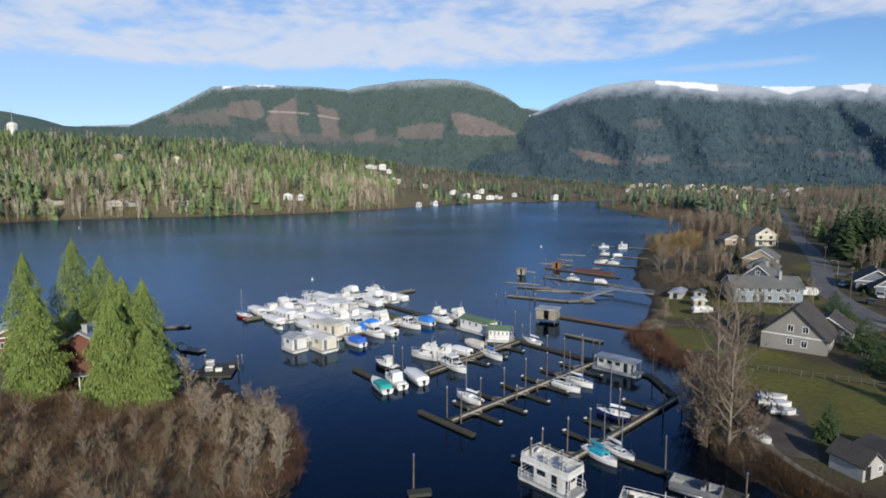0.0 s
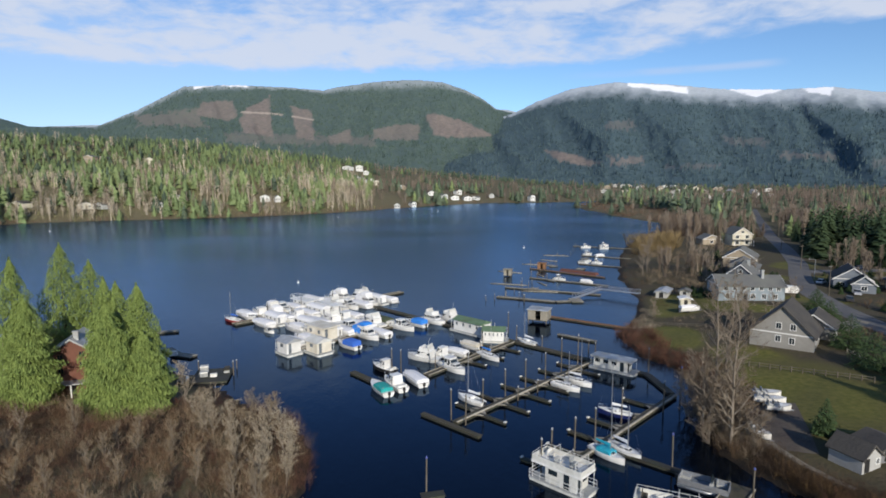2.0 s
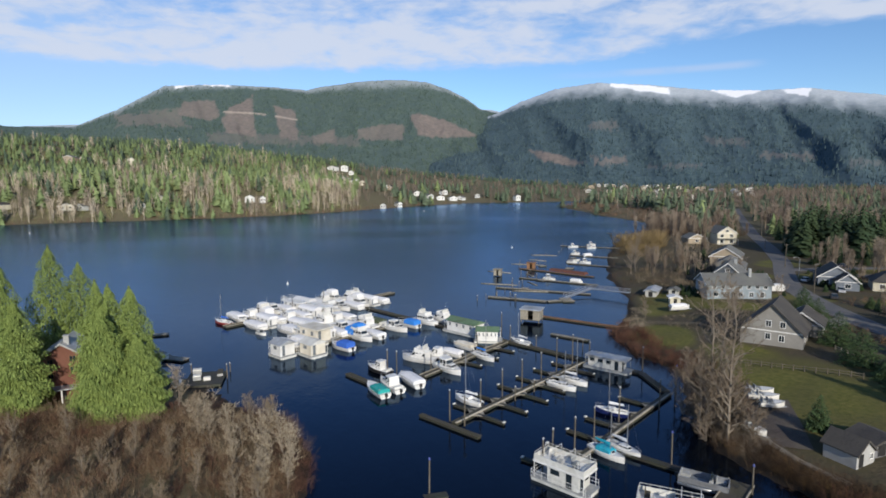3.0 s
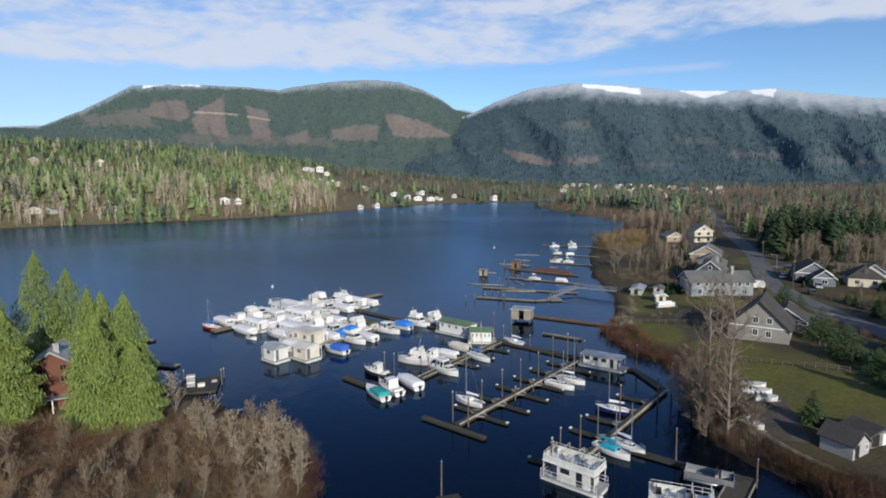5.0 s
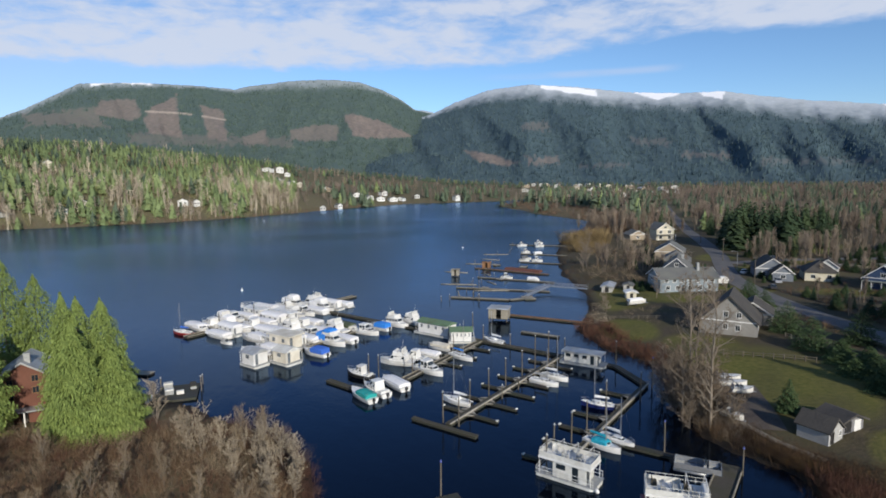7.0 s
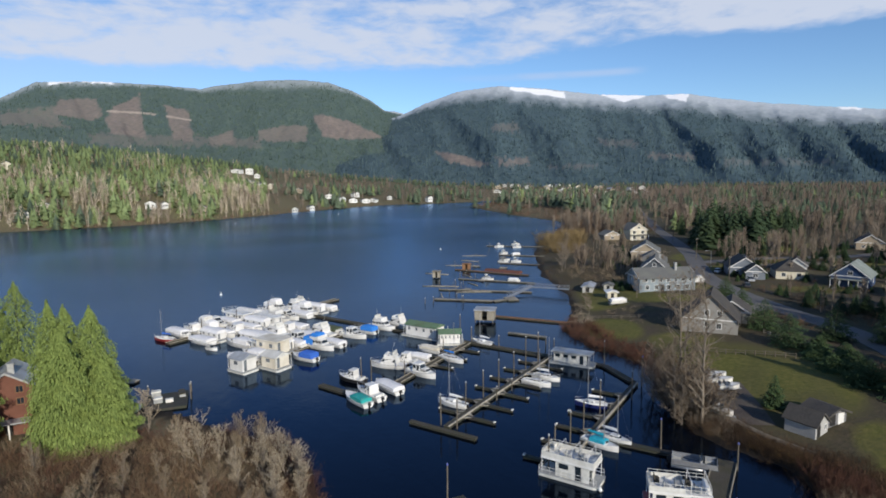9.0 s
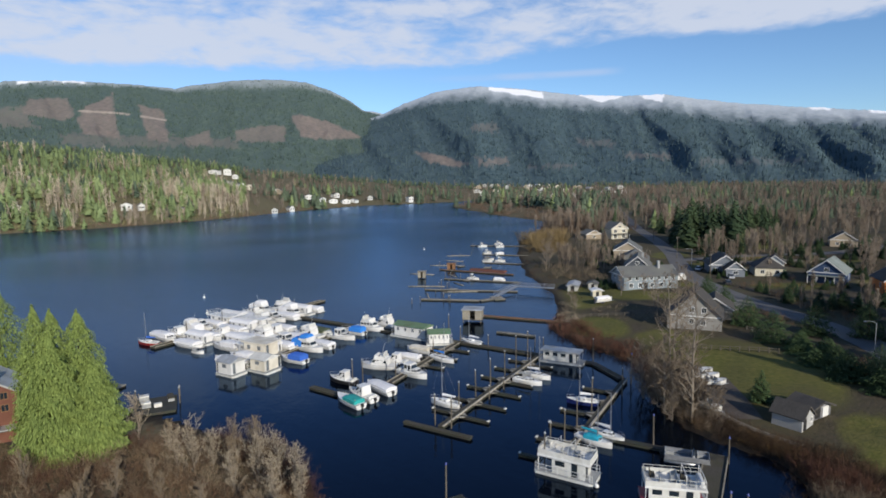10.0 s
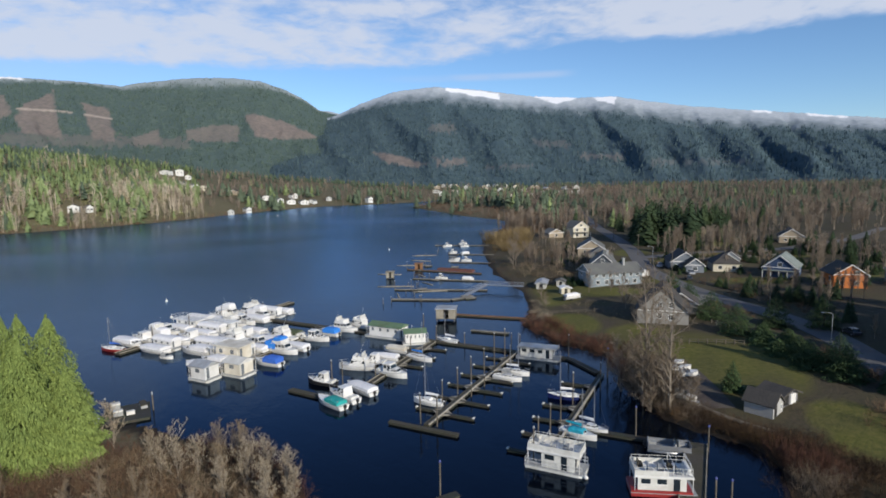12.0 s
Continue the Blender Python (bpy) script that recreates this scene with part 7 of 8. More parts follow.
def house(label, x, y, fx, fy, w, d, wall, rise, wall_mat, roof_mat, wins=(), door=None, chimney=None, porch=None, garage=None, name="house", over=0.5, group="lakeside houses", hip=False, band=True, trim=True, frames=None):
    """A gabled house. Its front gable looks along fx, fy; the ridge runs back from it. wins: (face, along, height, w, h)."""
    z = float(land_height(np.array(x), np.array(y)))
    ob = thing(name, label, "house" if name != "garage" else "garage", group, heading(x, y, -fx, -fy, z - 0.05))
    hw, hd = w / 2, d / 2
    g = Geo()
    if hip:
        g.box(-hw, hw, -hd, hd, -0.6, wall)
    else:
        g.add([(-hw, -hd, -0.6), (hw, -hd, -0.6), (hw, hd, -0.6), (-hw, hd, -0.6), (-hw, -hd, wall), (hw, -hd, wall), (hw, hd, wall), (-hw, hd, wall), (0, -hd, wall + rise), (0, hd, wall + rise)],
              [(0, 1, 5, 8, 4), (2, 3, 7, 9, 6), (1, 2, 6, 5), (3, 0, 4, 7), (3, 2, 1, 0)])
    body = part("wall", g, wall_mat, ob)
    r = Geo()
    k = rise / hw
    t = 0.16
    if hip:
        q = min(hw, hd) * 0.9
        o = over
        base = [(-hw - o, -hd - o, wall - 0.1), (hw + o, -hd - o, wall - 0.1), (hw + o, hd + o, wall - 0.1), (-hw - o, hd + o, wall - 0.1)]
        if hd >= hw:
            top = [(0, -hd + q, wall + rise), (0, hd - q, wall + rise)]
            fs = [(0, 1, 4), (1, 2, 5, 4), (2, 3, 5), (3, 0, 4, 5), (3, 2, 1, 0)]
        else:
            top = [(-hw + q, 0, wall + rise), (hw - q, 0, wall + rise)]
            fs = [(0, 1, 5, 4), (1, 2, 5), (2, 3, 4, 5), (3, 0, 4), (3, 2, 1, 0)]
        r.add(base + top, fs)
        part("roof", r, roof_mat, ob)
    else:
        for s in (-1, 1):
            r = Geo()
            e, f = hw + over, hd + over
            ze = wall - over * k
            ps = [(0, -f, wall + rise + 0.02), (s * e, -f, ze + 0.02), (s * e, f, ze + 0.02), (0, f, wall + rise + 0.02)]
            ps += [(p[0], p[1], p[2] + t) for p in ps]
            fs = [(0, 1, 2, 3), (7, 6, 5, 4), (0, 4, 5, 1), (1, 5, 6, 2), (2, 6, 7, 3), (3, 7, 4, 0)]
            r.add(ps, fs if s > 0 else [tuple(reversed(q)) for q in fs])
            part("roof_slope", r, roof_mat, ob)
        for yy in (-hd - over - 0.03, hd + over - 0.01):
            b = Geo()
            e = hw + over
            ze = wall - over * k
            for s in (-1, 1):
                ps = []
                for y2 in (yy, yy + 0.04):
                    ps += [(0, y2, wall + rise + t + 0.03), (s * e, y2, ze + t + 0.03), (s * e, y2, ze - 0.1), (0, y2, wall + rise - 0.1)]
                b.add(ps, [(0, 1, 2, 3), (7, 6, 5, 4), (0, 4, 5, 1), (1, 5, 6, 2), (2, 6, 7, 3), (3, 7, 4, 0)])
            part("barge_board", b, WHITE if trim else roof_mat, ob)
    if band and not hip:
        b = Geo()
        b.box(-hw - 0.02, hw + 0.02, -hd - 0.03, -hd - 0.001, wall - 0.12, wall + 0.12)
        part("belt_trim", b, WHITE, body)
    face = {"f": ((0, -1), lambda a: (a, -hd)), "b": ((0, 1), lambda a: (a, hd)), "l": ((-1, 0), lambda a: (-hw, a)), "r": ((1, 0), lambda a: (hw, a))}
    for fc, a, h, ww, wh in wins:
        n, at = face[fc]
        px, py = at(a)
        window(body, px, py, h, ww, wh, n, frames)
    for item, nm, m, lb in ((door, "door", M["black"], "dark entrance door"), (garage, "garage_door", WHITE, "white garage door")):
        if item:
            fc, a, ww, wh = item
            n, at = face[fc]
            px, py = at(a)
            g = Geo()
            if fc in "fb":
                g.box(px - ww / 2, px + ww / 2, py - 0.06, py + 0.06, 0.05, wh)
            else:
                g.box(px - 0.06, px + 0.06, py - ww / 2, py + ww / 2, 0.05, wh)
            part(nm, g, m, body, lb)
    if chimney:
        cx, cy, ch = chimney
        g = Geo()
        g.box(cx - 0.4, cx + 0.4, cy - 0.35, cy + 0.35, wall, ch)
        g.box(cx - 0.48, cx + 0.48, cy - 0.43, cy + 0.43, ch, ch + 0.15)
        part("chimney", g, M["grey"], ob)
    if porch:
        fc, y0, y1, dep, hgt = porch
        s = {"f": -1, "b": 1}[fc] * hd
        sg = -1 if fc == "f" else 1
        g = Geo()
        ya, yb = sorted((s, s + sg * dep))
        g.box(y0, y1, ya, yb, hgt, hgt + 0.16)
        pr = part("porch_roof", g, roof_mat, ob)
        n = max(2, int((y1 - y0) / 2.4))
        for i in range(n + 1):
            c = Geo()
            xx = y0 + 0.15 + (y1 - y0 - 0.3) * i / n
            c.box(xx - 0.09, xx + 0.09, s + sg * (dep - 0.25) - 0.09, s + sg * (dep - 0.25) + 0.09, 0, hgt)
            part("porch_post", c, WHITE, pr, "white porch post")
        fl = Geo()
        fl.box(y0, y1, ya, yb, -0.3, 0.12)
        part("porch_floor", fl, M["deckwood"], ob)
    return ob


GREYWALL = paint("grey_lap_siding", (0.285, 0.275, 0.255))
BLUEWALL = paint("pale_blue_siding", (0.25, 0.30, 0.335))
CREAMWALL = paint("cream_siding", (0.62, 0.58, 0.46))
REDWALL = paint("red_brown_cedar_siding", (0.155, 0.062, 0.040))
ORANGEWALL = paint("orange_cedar_siding", (0.52, 0.17, 0.045))
DARKWALL = paint("dark_slate_siding", (0.085, 0.10, 0.12))
TANWALL = paint("tan_siding", (0.36, 0.30, 0.22))
WHITEWALL = paint("white_siding", (0.70, 0.70, 0.67))
PALEWALL = paint("pale_weathered_siding", (0.50, 0.50, 0.47))

f2 = [("f", -0.6, 1.9, 0.9, 1.2), ("f", 1.9, 1.7, 0.9, 1.2), ("f", -0.6, 4.6, 0.9, 1.2), ("f", 2.0, 4.6, 0.9, 1.2), ("r", -3, 1.7, 1.0, 1.1), ("r", 0, 1.7, 1.0, 1.1), ("r", 3, 1.7, 1.0, 1.1)]
house("grey gabled house with a dark steep roof beside a lawn", 73.0, 113.6, -0.69, -0.72, 11.6, 11.5, 3.1, 5.6, GREYWALL, ROOF, f2, ("r", 4.6, 1.0, 2.1), porch=None, trim=False)
house("low grey garage wing with a dark roof", 83.6, 118.6, -0.69, -0.72, 8.0, 9.0, 2.7, 2.6, GREYWALL, ROOF, [("f", 0, 1.6, 1.2, 1.0)], garage=("r", 1.5, 2.6, 2.2), name="garage", group="")
long_w = [("r", a, 3.6, 1.0, 1.2) for a in (-7, -4.6, -2.2, 0.2, 2.6, 5.0, 7.2)] + [("r", a, 1.3, 1.1, 1.3) for a in (-6.5, -3.5, 0.4, 3.4, 6.4)]
house("long pale blue house with a grey roof and many windows", 92.6, 158.4, -0.97, 0.20, 9.6, 18.0, 4.2, 2.5, BLUEWALL, GREYROOF, long_w + [("f", -2, 3.4, 1, 1.2), ("f", 2, 3.4, 1, 1.2), ("f", 0, 6.0, 0.9, 0.9)], ("r", -1.6, 1.1, 2.1), chimney=(1.4, 4.0, 8.3))
house("dark slate house with a white gable and grey roof", 100.0, 171.5, -0.62, -0.78, 8.5, 12.0, 4.8, 3.6, DARKWALL, GREYROOF, [("f", -1.8, 3.4, 1, 1.2), ("f", 1.8, 3.4, 1, 1.2), ("f", 0, 6.2, 1.0, 1.0), ("r", -3, 3.2, 1, 1.2), ("r", 2, 3.2, 1, 1.2)], chimney=(1.5, 2.0, 8.8))
house("dark slate house with a grey hipped roof", 110.5, 187.5, -0.6, -0.8, 10.0, 13.0, 4.8, 3.2, DARKWALL, GREYROOF, [("f", -2.5, 3.3, 1, 1.2), ("f", 2.0, 3.3, 1, 1.2), ("r", -3, 3.2, 1, 1.2), ("r", 2, 3.2, 1, 1.2)], hip=True)
house("grey-green roofed house close to its neighbours", 126.0, 213.0, -0.6, -0.8, 11.0, 15.0, 4.6, 3.4, TANWALL, GREYROOF, [("f", -2.5, 3.2, 1, 1.2), ("f", 2.0, 3.2, 1, 1.2), ("r", -3, 3.2, 1, 1.2)])
house("cream house with a tall gable and balconies", 171.5, 288.0, -0.12, -0.99, 10.0, 12.0, 6.0, 3.4, CREAMWALL, GREYROOF, [("f", -2.6, 1.6, 1.6, 1.6), ("f", 2.4, 1.6, 1.6, 1.6), ("f", -2.6, 4.6, 1.6, 1.6), ("f", 2.4, 4.6, 1.6, 1.6), ("f", 0, 7.2, 1.4, 1.0)], porch=("f", -5, 5, 2.4, 3.1))
house("low grey-roofed wing beside a cream house", 158.0, 292.0, -0.12, -0.99, 9.0, 9.0, 3.0, 2.2, TANWALL, GREYROOF, [("f", 0, 1.6, 1.6, 1.2)])
house("grey house with white-trimmed gables across the lane", 136.0, 170.5, -0.55, -0.83, 10.0, 12.0, 3.4, 3.4, paint("blue_grey_siding", (0.16, 0.185, 0.22)), ROOF, [("f", -2.6, 1.6, 1.2, 1.2), ("f", 2.2, 1.6, 1.2, 1.2), ("r", -2, 1.6, 1.2, 1.2)])
house("small dark house with a white gable porch", 133.5, 162.5, -0.55, -0.83, 6.0, 6.0, 2.8, 2.4, paint("blue_grey_siding", (0.16, 0.185, 0.22)), ROOF, [("f", 0, 1.5, 1.4, 1.2)])
house("cream house with a dark hipped roof", 146.5, 160.5, -0.60, -0.80, 9.5, 11.0, 3.0, 3.4, CREAMWALL, ROOF, [("f", -2.4, 1.6, 1.2, 1.2), ("f", 2.2, 1.6, 1.2, 1.2), ("r", -3, 1.6, 1.2, 1.2), ("r", 1, 1.6, 1.2, 1.2)], hip=True)
house("small white gabled garage across the lane", 160.0, 169.5, -0.75, -0.66, 6.5, 8.0, 2.8, 2.4, WHITEWALL, ROOF, [("l", 0, 1.5, 1.0, 1.0)], garage=("f", 0, 2.8, 2.3), name="garage", group="")
house("house with a broad grey-green metal roof and white porch", 153.0, 142.0, -0.86, -0.5, 10.0, 13.0, 3.6, 4.0, paint("deep_blue_siding", (0.04, 0.075, 0.16)), surface("grey_green_metal_roof", (0.24, 0.27, 0.24), (0.20, 0.22, 0.20), 1.0, 0.6, c=(0.17, 0.19, 0.17), size2=3), [("f", -3, 1.7, 1.2, 1.2), ("f", 0, 4.6, 1.2, 1.2), ("r", -3, 1.7, 1.2, 1.2), ("r", 2, 1.7, 1.2, 1.2)], porch=("f", -5, 5, 2.2, 2.6))
house("orange cedar house with a dark gabled roof", 152.5, 121.0, -0.58, -0.81, 9.0, 10.0, 4.2, 3.0, ORANGEWALL, ROOF, [("f", 1.8, 4.8, 1.0, 1.1), ("f", -2.4, 1.6, 1.0, 1.2), ("f", 1.6, 1.6, 0.9, 1.1), ("l", -2, 2.6, 1, 1.2)], ("l", 2, 1.0, 2.1))
house("grey house with a raised timber deck", 171.0, 113.0, -0.6, -0.8, 9.0, 9.0, 4.4, 2.2, GREYWALL, GREYROOF, [("f", -2, 3.2, 1.2, 1.2), ("f", 2, 3.2, 1.2, 1.2)], porch=("f", -4.5, 4.5, 2.6, 2.4))
house("dark-roofed house with a white gable far up the road", 246.0, 208.0, -0.75, -0.66, 11.0, 13.0, 3.4, 3.6, TANWALL, ROOF, [("f", -2.6, 1.6, 1.2, 1.2), ("f", 2.2, 1.6, 1.2, 1.2)])
house("small white garage with a dark roof on the shore", 47.2, 64.9, 0.28, -0.96, 3.5, 4.2, 1.9, 1.5, paint("weathered_white_siding", (0.44, 0.44, 0.43)), ROOF, [("f", 1.1, 1.2, 0.5, 0.6)], ("f", -0.9, 0.85, 1.75), name="garage", group="", band=False, trim=False, over=0.3)
house("low shed with grey doors and a dark roof", 51.9, 66.0, 0.10, -0.99, 4.2, 3.6, 1.8, 0.8, paint("weathered_grey_siding", (0.20, 0.20, 0.21)), ROOF, [], ("f", -0.9, 1.2, 1.7), garage=("f", 0.9, 1.3, 1.7), name="shed", group="", band=False, trim=False)
house("red-brown cabin with a pale metal roof among cedars", -64.4, 102.0, 0.22, -0.97, 6.0, 7.4, 7.6, 2.0, REDWALL, M["tinroof"], [("f", 1.5, 7.0, 0.8, 0.9), ("f", 1.5, 5.2, 0.8, 0.9), ("f", -1.7, 6.6, 0.7, 0.9), ("f", -1.7, 4.4, 0.7, 0.9), ("r", 0, 5.0, 0.9, 1.1)], ("f", -0.2, 0.9, 2.0), name="cabin", group="", chimney=(0.6, -2.6, 10.6), band=False, trim=False, frames=M["rustwood"], porch=("f", -3.2, 3.4, 2.2, 2.5))
house("brown cabin with a low roof behind the cedars", -90.0, 121.0, 0.5, -0.86, 8.0, 9.0, 3.2, 1.8, REDWALL, M["tinroof"], [("f", -1.8, 1.7, 1.0, 1.0), ("f", 1.8, 1.7, 1.0, 1.0)], name="cabin", group="")
house("white boat shed at the lake's edge", -80.0, 112.0, 0.5, -0.86, 5.0, 6.0, 2.2, 1.2, WHITEWALL, M["tinroof"], [("f", 1.2, 1.3, 0.8, 0.8)], ("f", -1.0, 1.0, 1.9), name="shed", group="")
house("long low white boat shed beside the shore", 73.4, 169.6, -0.6, -0.8, 3.2, 7.5, 1.8, 0.5, PALEWALL, M["tinroof"], [("l", -2, 1.1, 0.9, 0.6), ("l", 1, 1.1, 0.9, 0.6)], ("f", 0, 1.2, 1.65), name="shed", group="garden sheds", band=False, trim=False)
house("small white garden shed", 78.5, 166.0, -0.6, -0.8, 2.8, 2.8, 1.8, 0.5, PALEWALL, GREYROOF, [], ("f", 0, 0.9, 1.6), name="shed", group="garden sheds", band=False, trim=False)
house("small cream garden shed on the grass", 72.8, 155.4, -0.3, -0.95, 2.8, 2.6, 1.9, 0.4, CREAMWALL, WHITE, [], ("f", 0, 0.9, 1.6), name="shed", group="garden sheds", band=False, trim=False)

# houses across the lake
r_ = random.Random(21)
FAR = [(-82, 1030, 0.1, 21, 6.5, "large white house high on the far hill"), (-63, 1044, 0.4, 14, 9.5, "white house on the far hill"), (-50, 1012, -0.3, 10, 6.0, "white house beside a larger one on the far hill"), (-42, 905, 0.2, 11, 6.5, "white house with a dark roof on the far hill"),
       (-30, 903, 0.2, 12, 6.0, "pale house above the far shore"), (-56, 915, 0.2, 10, 6.0, "grey-roofed house on the far hill"), (13, 893, 0.2, 12, 6.0, "pale house among far trees"), (2, 890, 0.1, 10, 5.5, "white gabled house among far trees"), (-1, 730, 0.1, 8, 4.5, "small pale house near the far shore"),
       (19, 760, 0.1, 8, 5.0, "small white house with a steep roof on the far shore"), (50, 853, 0.2, 15, 5.0, "low white house on the far shore"), (68, 853, 0.2, 14, 5.0, "low white boathouse on the far shore"), (86, 858, 0.2, 14, 5.0, "white house at the far shore"), (106, 872, 0.1, 15, 5.0, "long white house at the far shore"),
       (122, 886, 0.0, 12, 4.5, "white house at the far shore"), (96, 905, 0.0, 12, 6.0, "white house behind others at the far shore"), (150, 905, 0.0, 9, 4.5, "pale house at the far shore"), (210, 888, -0.2, 10, 7.5, "tall white building at the lake's end"),
       (-141, 625, 0.4, 11, 5.5, "white house on the far shore"), (-130, 630, 0.4, 7, 5.0, "small white house on the far shore"), (-333, 541, 0.6, 18, 4.0, "long low pale-roofed house behind bare trees"), (-287, 556, 0.6, 14, 4.0, "grey-brown house among far trees"), (-274, 560, 0.6, 10, 4.0, "grey cottage among far trees"),
       (-232, 577, 0.5, 11, 4.0, "white-trimmed cottage behind bare trees on the far shore"), (-216, 590, 0.5, 11, 4.5, "pale house behind bare trees on the far shore"), (-96, 650, 0.4, 9, 4.2, "tan house on the far shore"), (-360, 722, 0.4, 14, 7, "pale house on the wooded far hill"), (-346, 726, 0.3, 9, 6, "grey house on the wooded far hill"), (-300, 736, 0.4, 9, 7, "small pale house on the wooded far hill")]
for x, y, tx, w, wall, lb in FAR:
    c = r_.choice((PALEWALL, CREAMWALL, CREAMWALL, TANWALL)) if "white" not in lb else WHITEWALL
    house(lb, x, y, 0.25 * tx + r_.uniform(-0.9, 0.9), -1, w * 0.85, 9, wall * 0.92, 2.0, c, r_.choice((ROOF, GREYROOF, GREYROOF)), [("f", -w * 0.2, wall * 0.55, 1.6, 1.4), ("f", w * 0.2, wall * 0.55, 1.6, 1.4)], name="far_house", group="houses across the lake", band=False)
for x, y in TOWN:
    house(r_.choice(("small pale house in the far town", "white-walled house in the far town", "grey-roofed house in the far town")), x, y, r_.uniform(-0.8, 0.3), -1, r_.uniform(8, 13), r_.uniform(9, 13), r_.uniform(4, 6), 2.6, r_.choice((PALEWALL, WHITEWALL, CREAMWALL, TANWALL)), r_.choice((ROOF, GREYROOF, M["tinroof"])),
          [("f", -1.8, 2.6, 1.6, 1.4), ("f", 1.8, 2.6, 1.6, 1.4)], name="far_house", group="houses in the far town", band=False)

# small docks along the shore
dock("orange-brown timber jetty leading to a hut on the water", [(46.5, 134.0), (31.0, 147.4)], 1.5, mat="rustwood", rails=(False, False), group="shore jetties", cat="jetty")
dock("grey log float on open water", [(28.2, 130.1), (35.0, 123.4)], 1.2, mat="railwood", rails=(False, False), group="shore jetties", cat="jetty")
dock("grey timber jetty along open water", [(45.6, 166.4), (38.0, 165.6), (22.0, 174.8)], 1.8, mat="railwood", rails=(False, False), group="shore jetties", cat="jetty")
dock("square float at the foot of a gangway", [(44.4, 164.2), (44.8, 169.4)], 3.6, mat="railwood", rails=(False, False), group="shore jetties", cat="jetty")
dock("thin timber jetty with two posts", [(55.0, 174.0), (27.6, 189.8)], 1.1, mat="railwood", rails=(False, False), group="shore jetties", cat="jetty")
dock("pale timber jetty with small boats", [(63.0, 188.6), (40.4, 207.4)], 1.3, mat="railwood", rails=(False, False), group="shore jetties", cat="jetty")
dock("rust-brown jetty beside a red-brown shelter", [(68.0, 205.0), (46.0, 229.0)], 1.4, mat="rustwood", rails=(False, False), group="shore jetties", cat="jetty")
dock("pale jetty at the marsh edge", [(84.0, 228.0), (70.0, 240.0)], 1.3, mat="railwood", rails=(False, False), group="shore jetties", cat="jetty")
dock("pale jetty with white boats beside it", [(98.0, 252.0), (80.0, 266.0)], 1.3, mat="railwood", rails=(False, False), group="shore jetties", cat="jetty")
dock("pale jetty far along the shore", [(114.0, 288.0), (88.0, 304.0)], 1.3, mat="railwood", rails=(False, False), group="shore jetties", cat="jetty")
dock("dark timber jetty with clutter below the cedars", [(-47.6, 108.0), (-41.0, 108.6)], 7.6, mat="wetwood", rails=(False, False), group="shore jetties", cat="jetty")
dock("dark timber gangplank below the cedars", [(-56.0, 107.6), (-47.7, 108.0)], 1.4, mat="wetwood", rails=(False, False), group="shore jetties", cat="jetty")
dock("grey jetty behind the cedars", [(-59.4, 127.0), (-55.8, 122.6), (-51.6, 120.6)], 2.2, mat="railwood", rails=(False, False), group="shore jetties", cat="jetty")
dock("grey jetty in the lee of the point", [(-72.0, 140.0), (-62.0, 142.0)], 1.8, mat="railwood", rails=(False, False), group="shore jetties", cat="jetty")


def gangway(pts):
    ob = thing("gangway", "long aluminium gangway with railings down to a float", "gangway", "", Matrix.Translation((*pts[0][:2], 0)))
    for (a, b) in zip(pts, pts[1:]):
        a, b = Vector(a) - Vector((*pts[0][:2], 0)), Vector(b) - Vector((*pts[0][:2], 0))
        side = (b - a).cross(Vector((0, 0, 1))).normalized() * 0.7
        g = Geo()
        g.add([a - side, a + side, b + side, b - side, a - side - Vector((0, 0, 0.2)), a + side - Vector((0, 0, 0.2)), b + side - Vector((0, 0, 0.2)), b - side - Vector((0, 0, 0.2))],
              [(0, 1, 2, 3), (7, 6, 5, 4), (0, 4, 5, 1), (1, 5, 6, 2), (2, 6, 7, 3), (3, 7, 4, 0)])
        part("walkway", g, M["alu"], ob)
        for s in (-1, 1):
            r = Geo()
            up = Vector((0, 0, 1.05))
            r.tube(a + side * s + up, b + side * s + up, 0.06, 0.06, 5)
            r.tube(a + side * s + up * 0.5, b + side * s + up * 0.5, 0.04, 0.04, 5)
            n = max(2, int((b - a).length / 1.5))
            for k in range(n + 1):
                p = a.lerp(b, k / n) + side * s
                r.tube(p, p + up, 0.04, 0.04, 4)
            part("handrail", r, M["alu"], ob)


gangway([(44.6, 168.8, 0.6), (55.5, 176.0, 1.8), (64.6, 167.0, 2.0)])


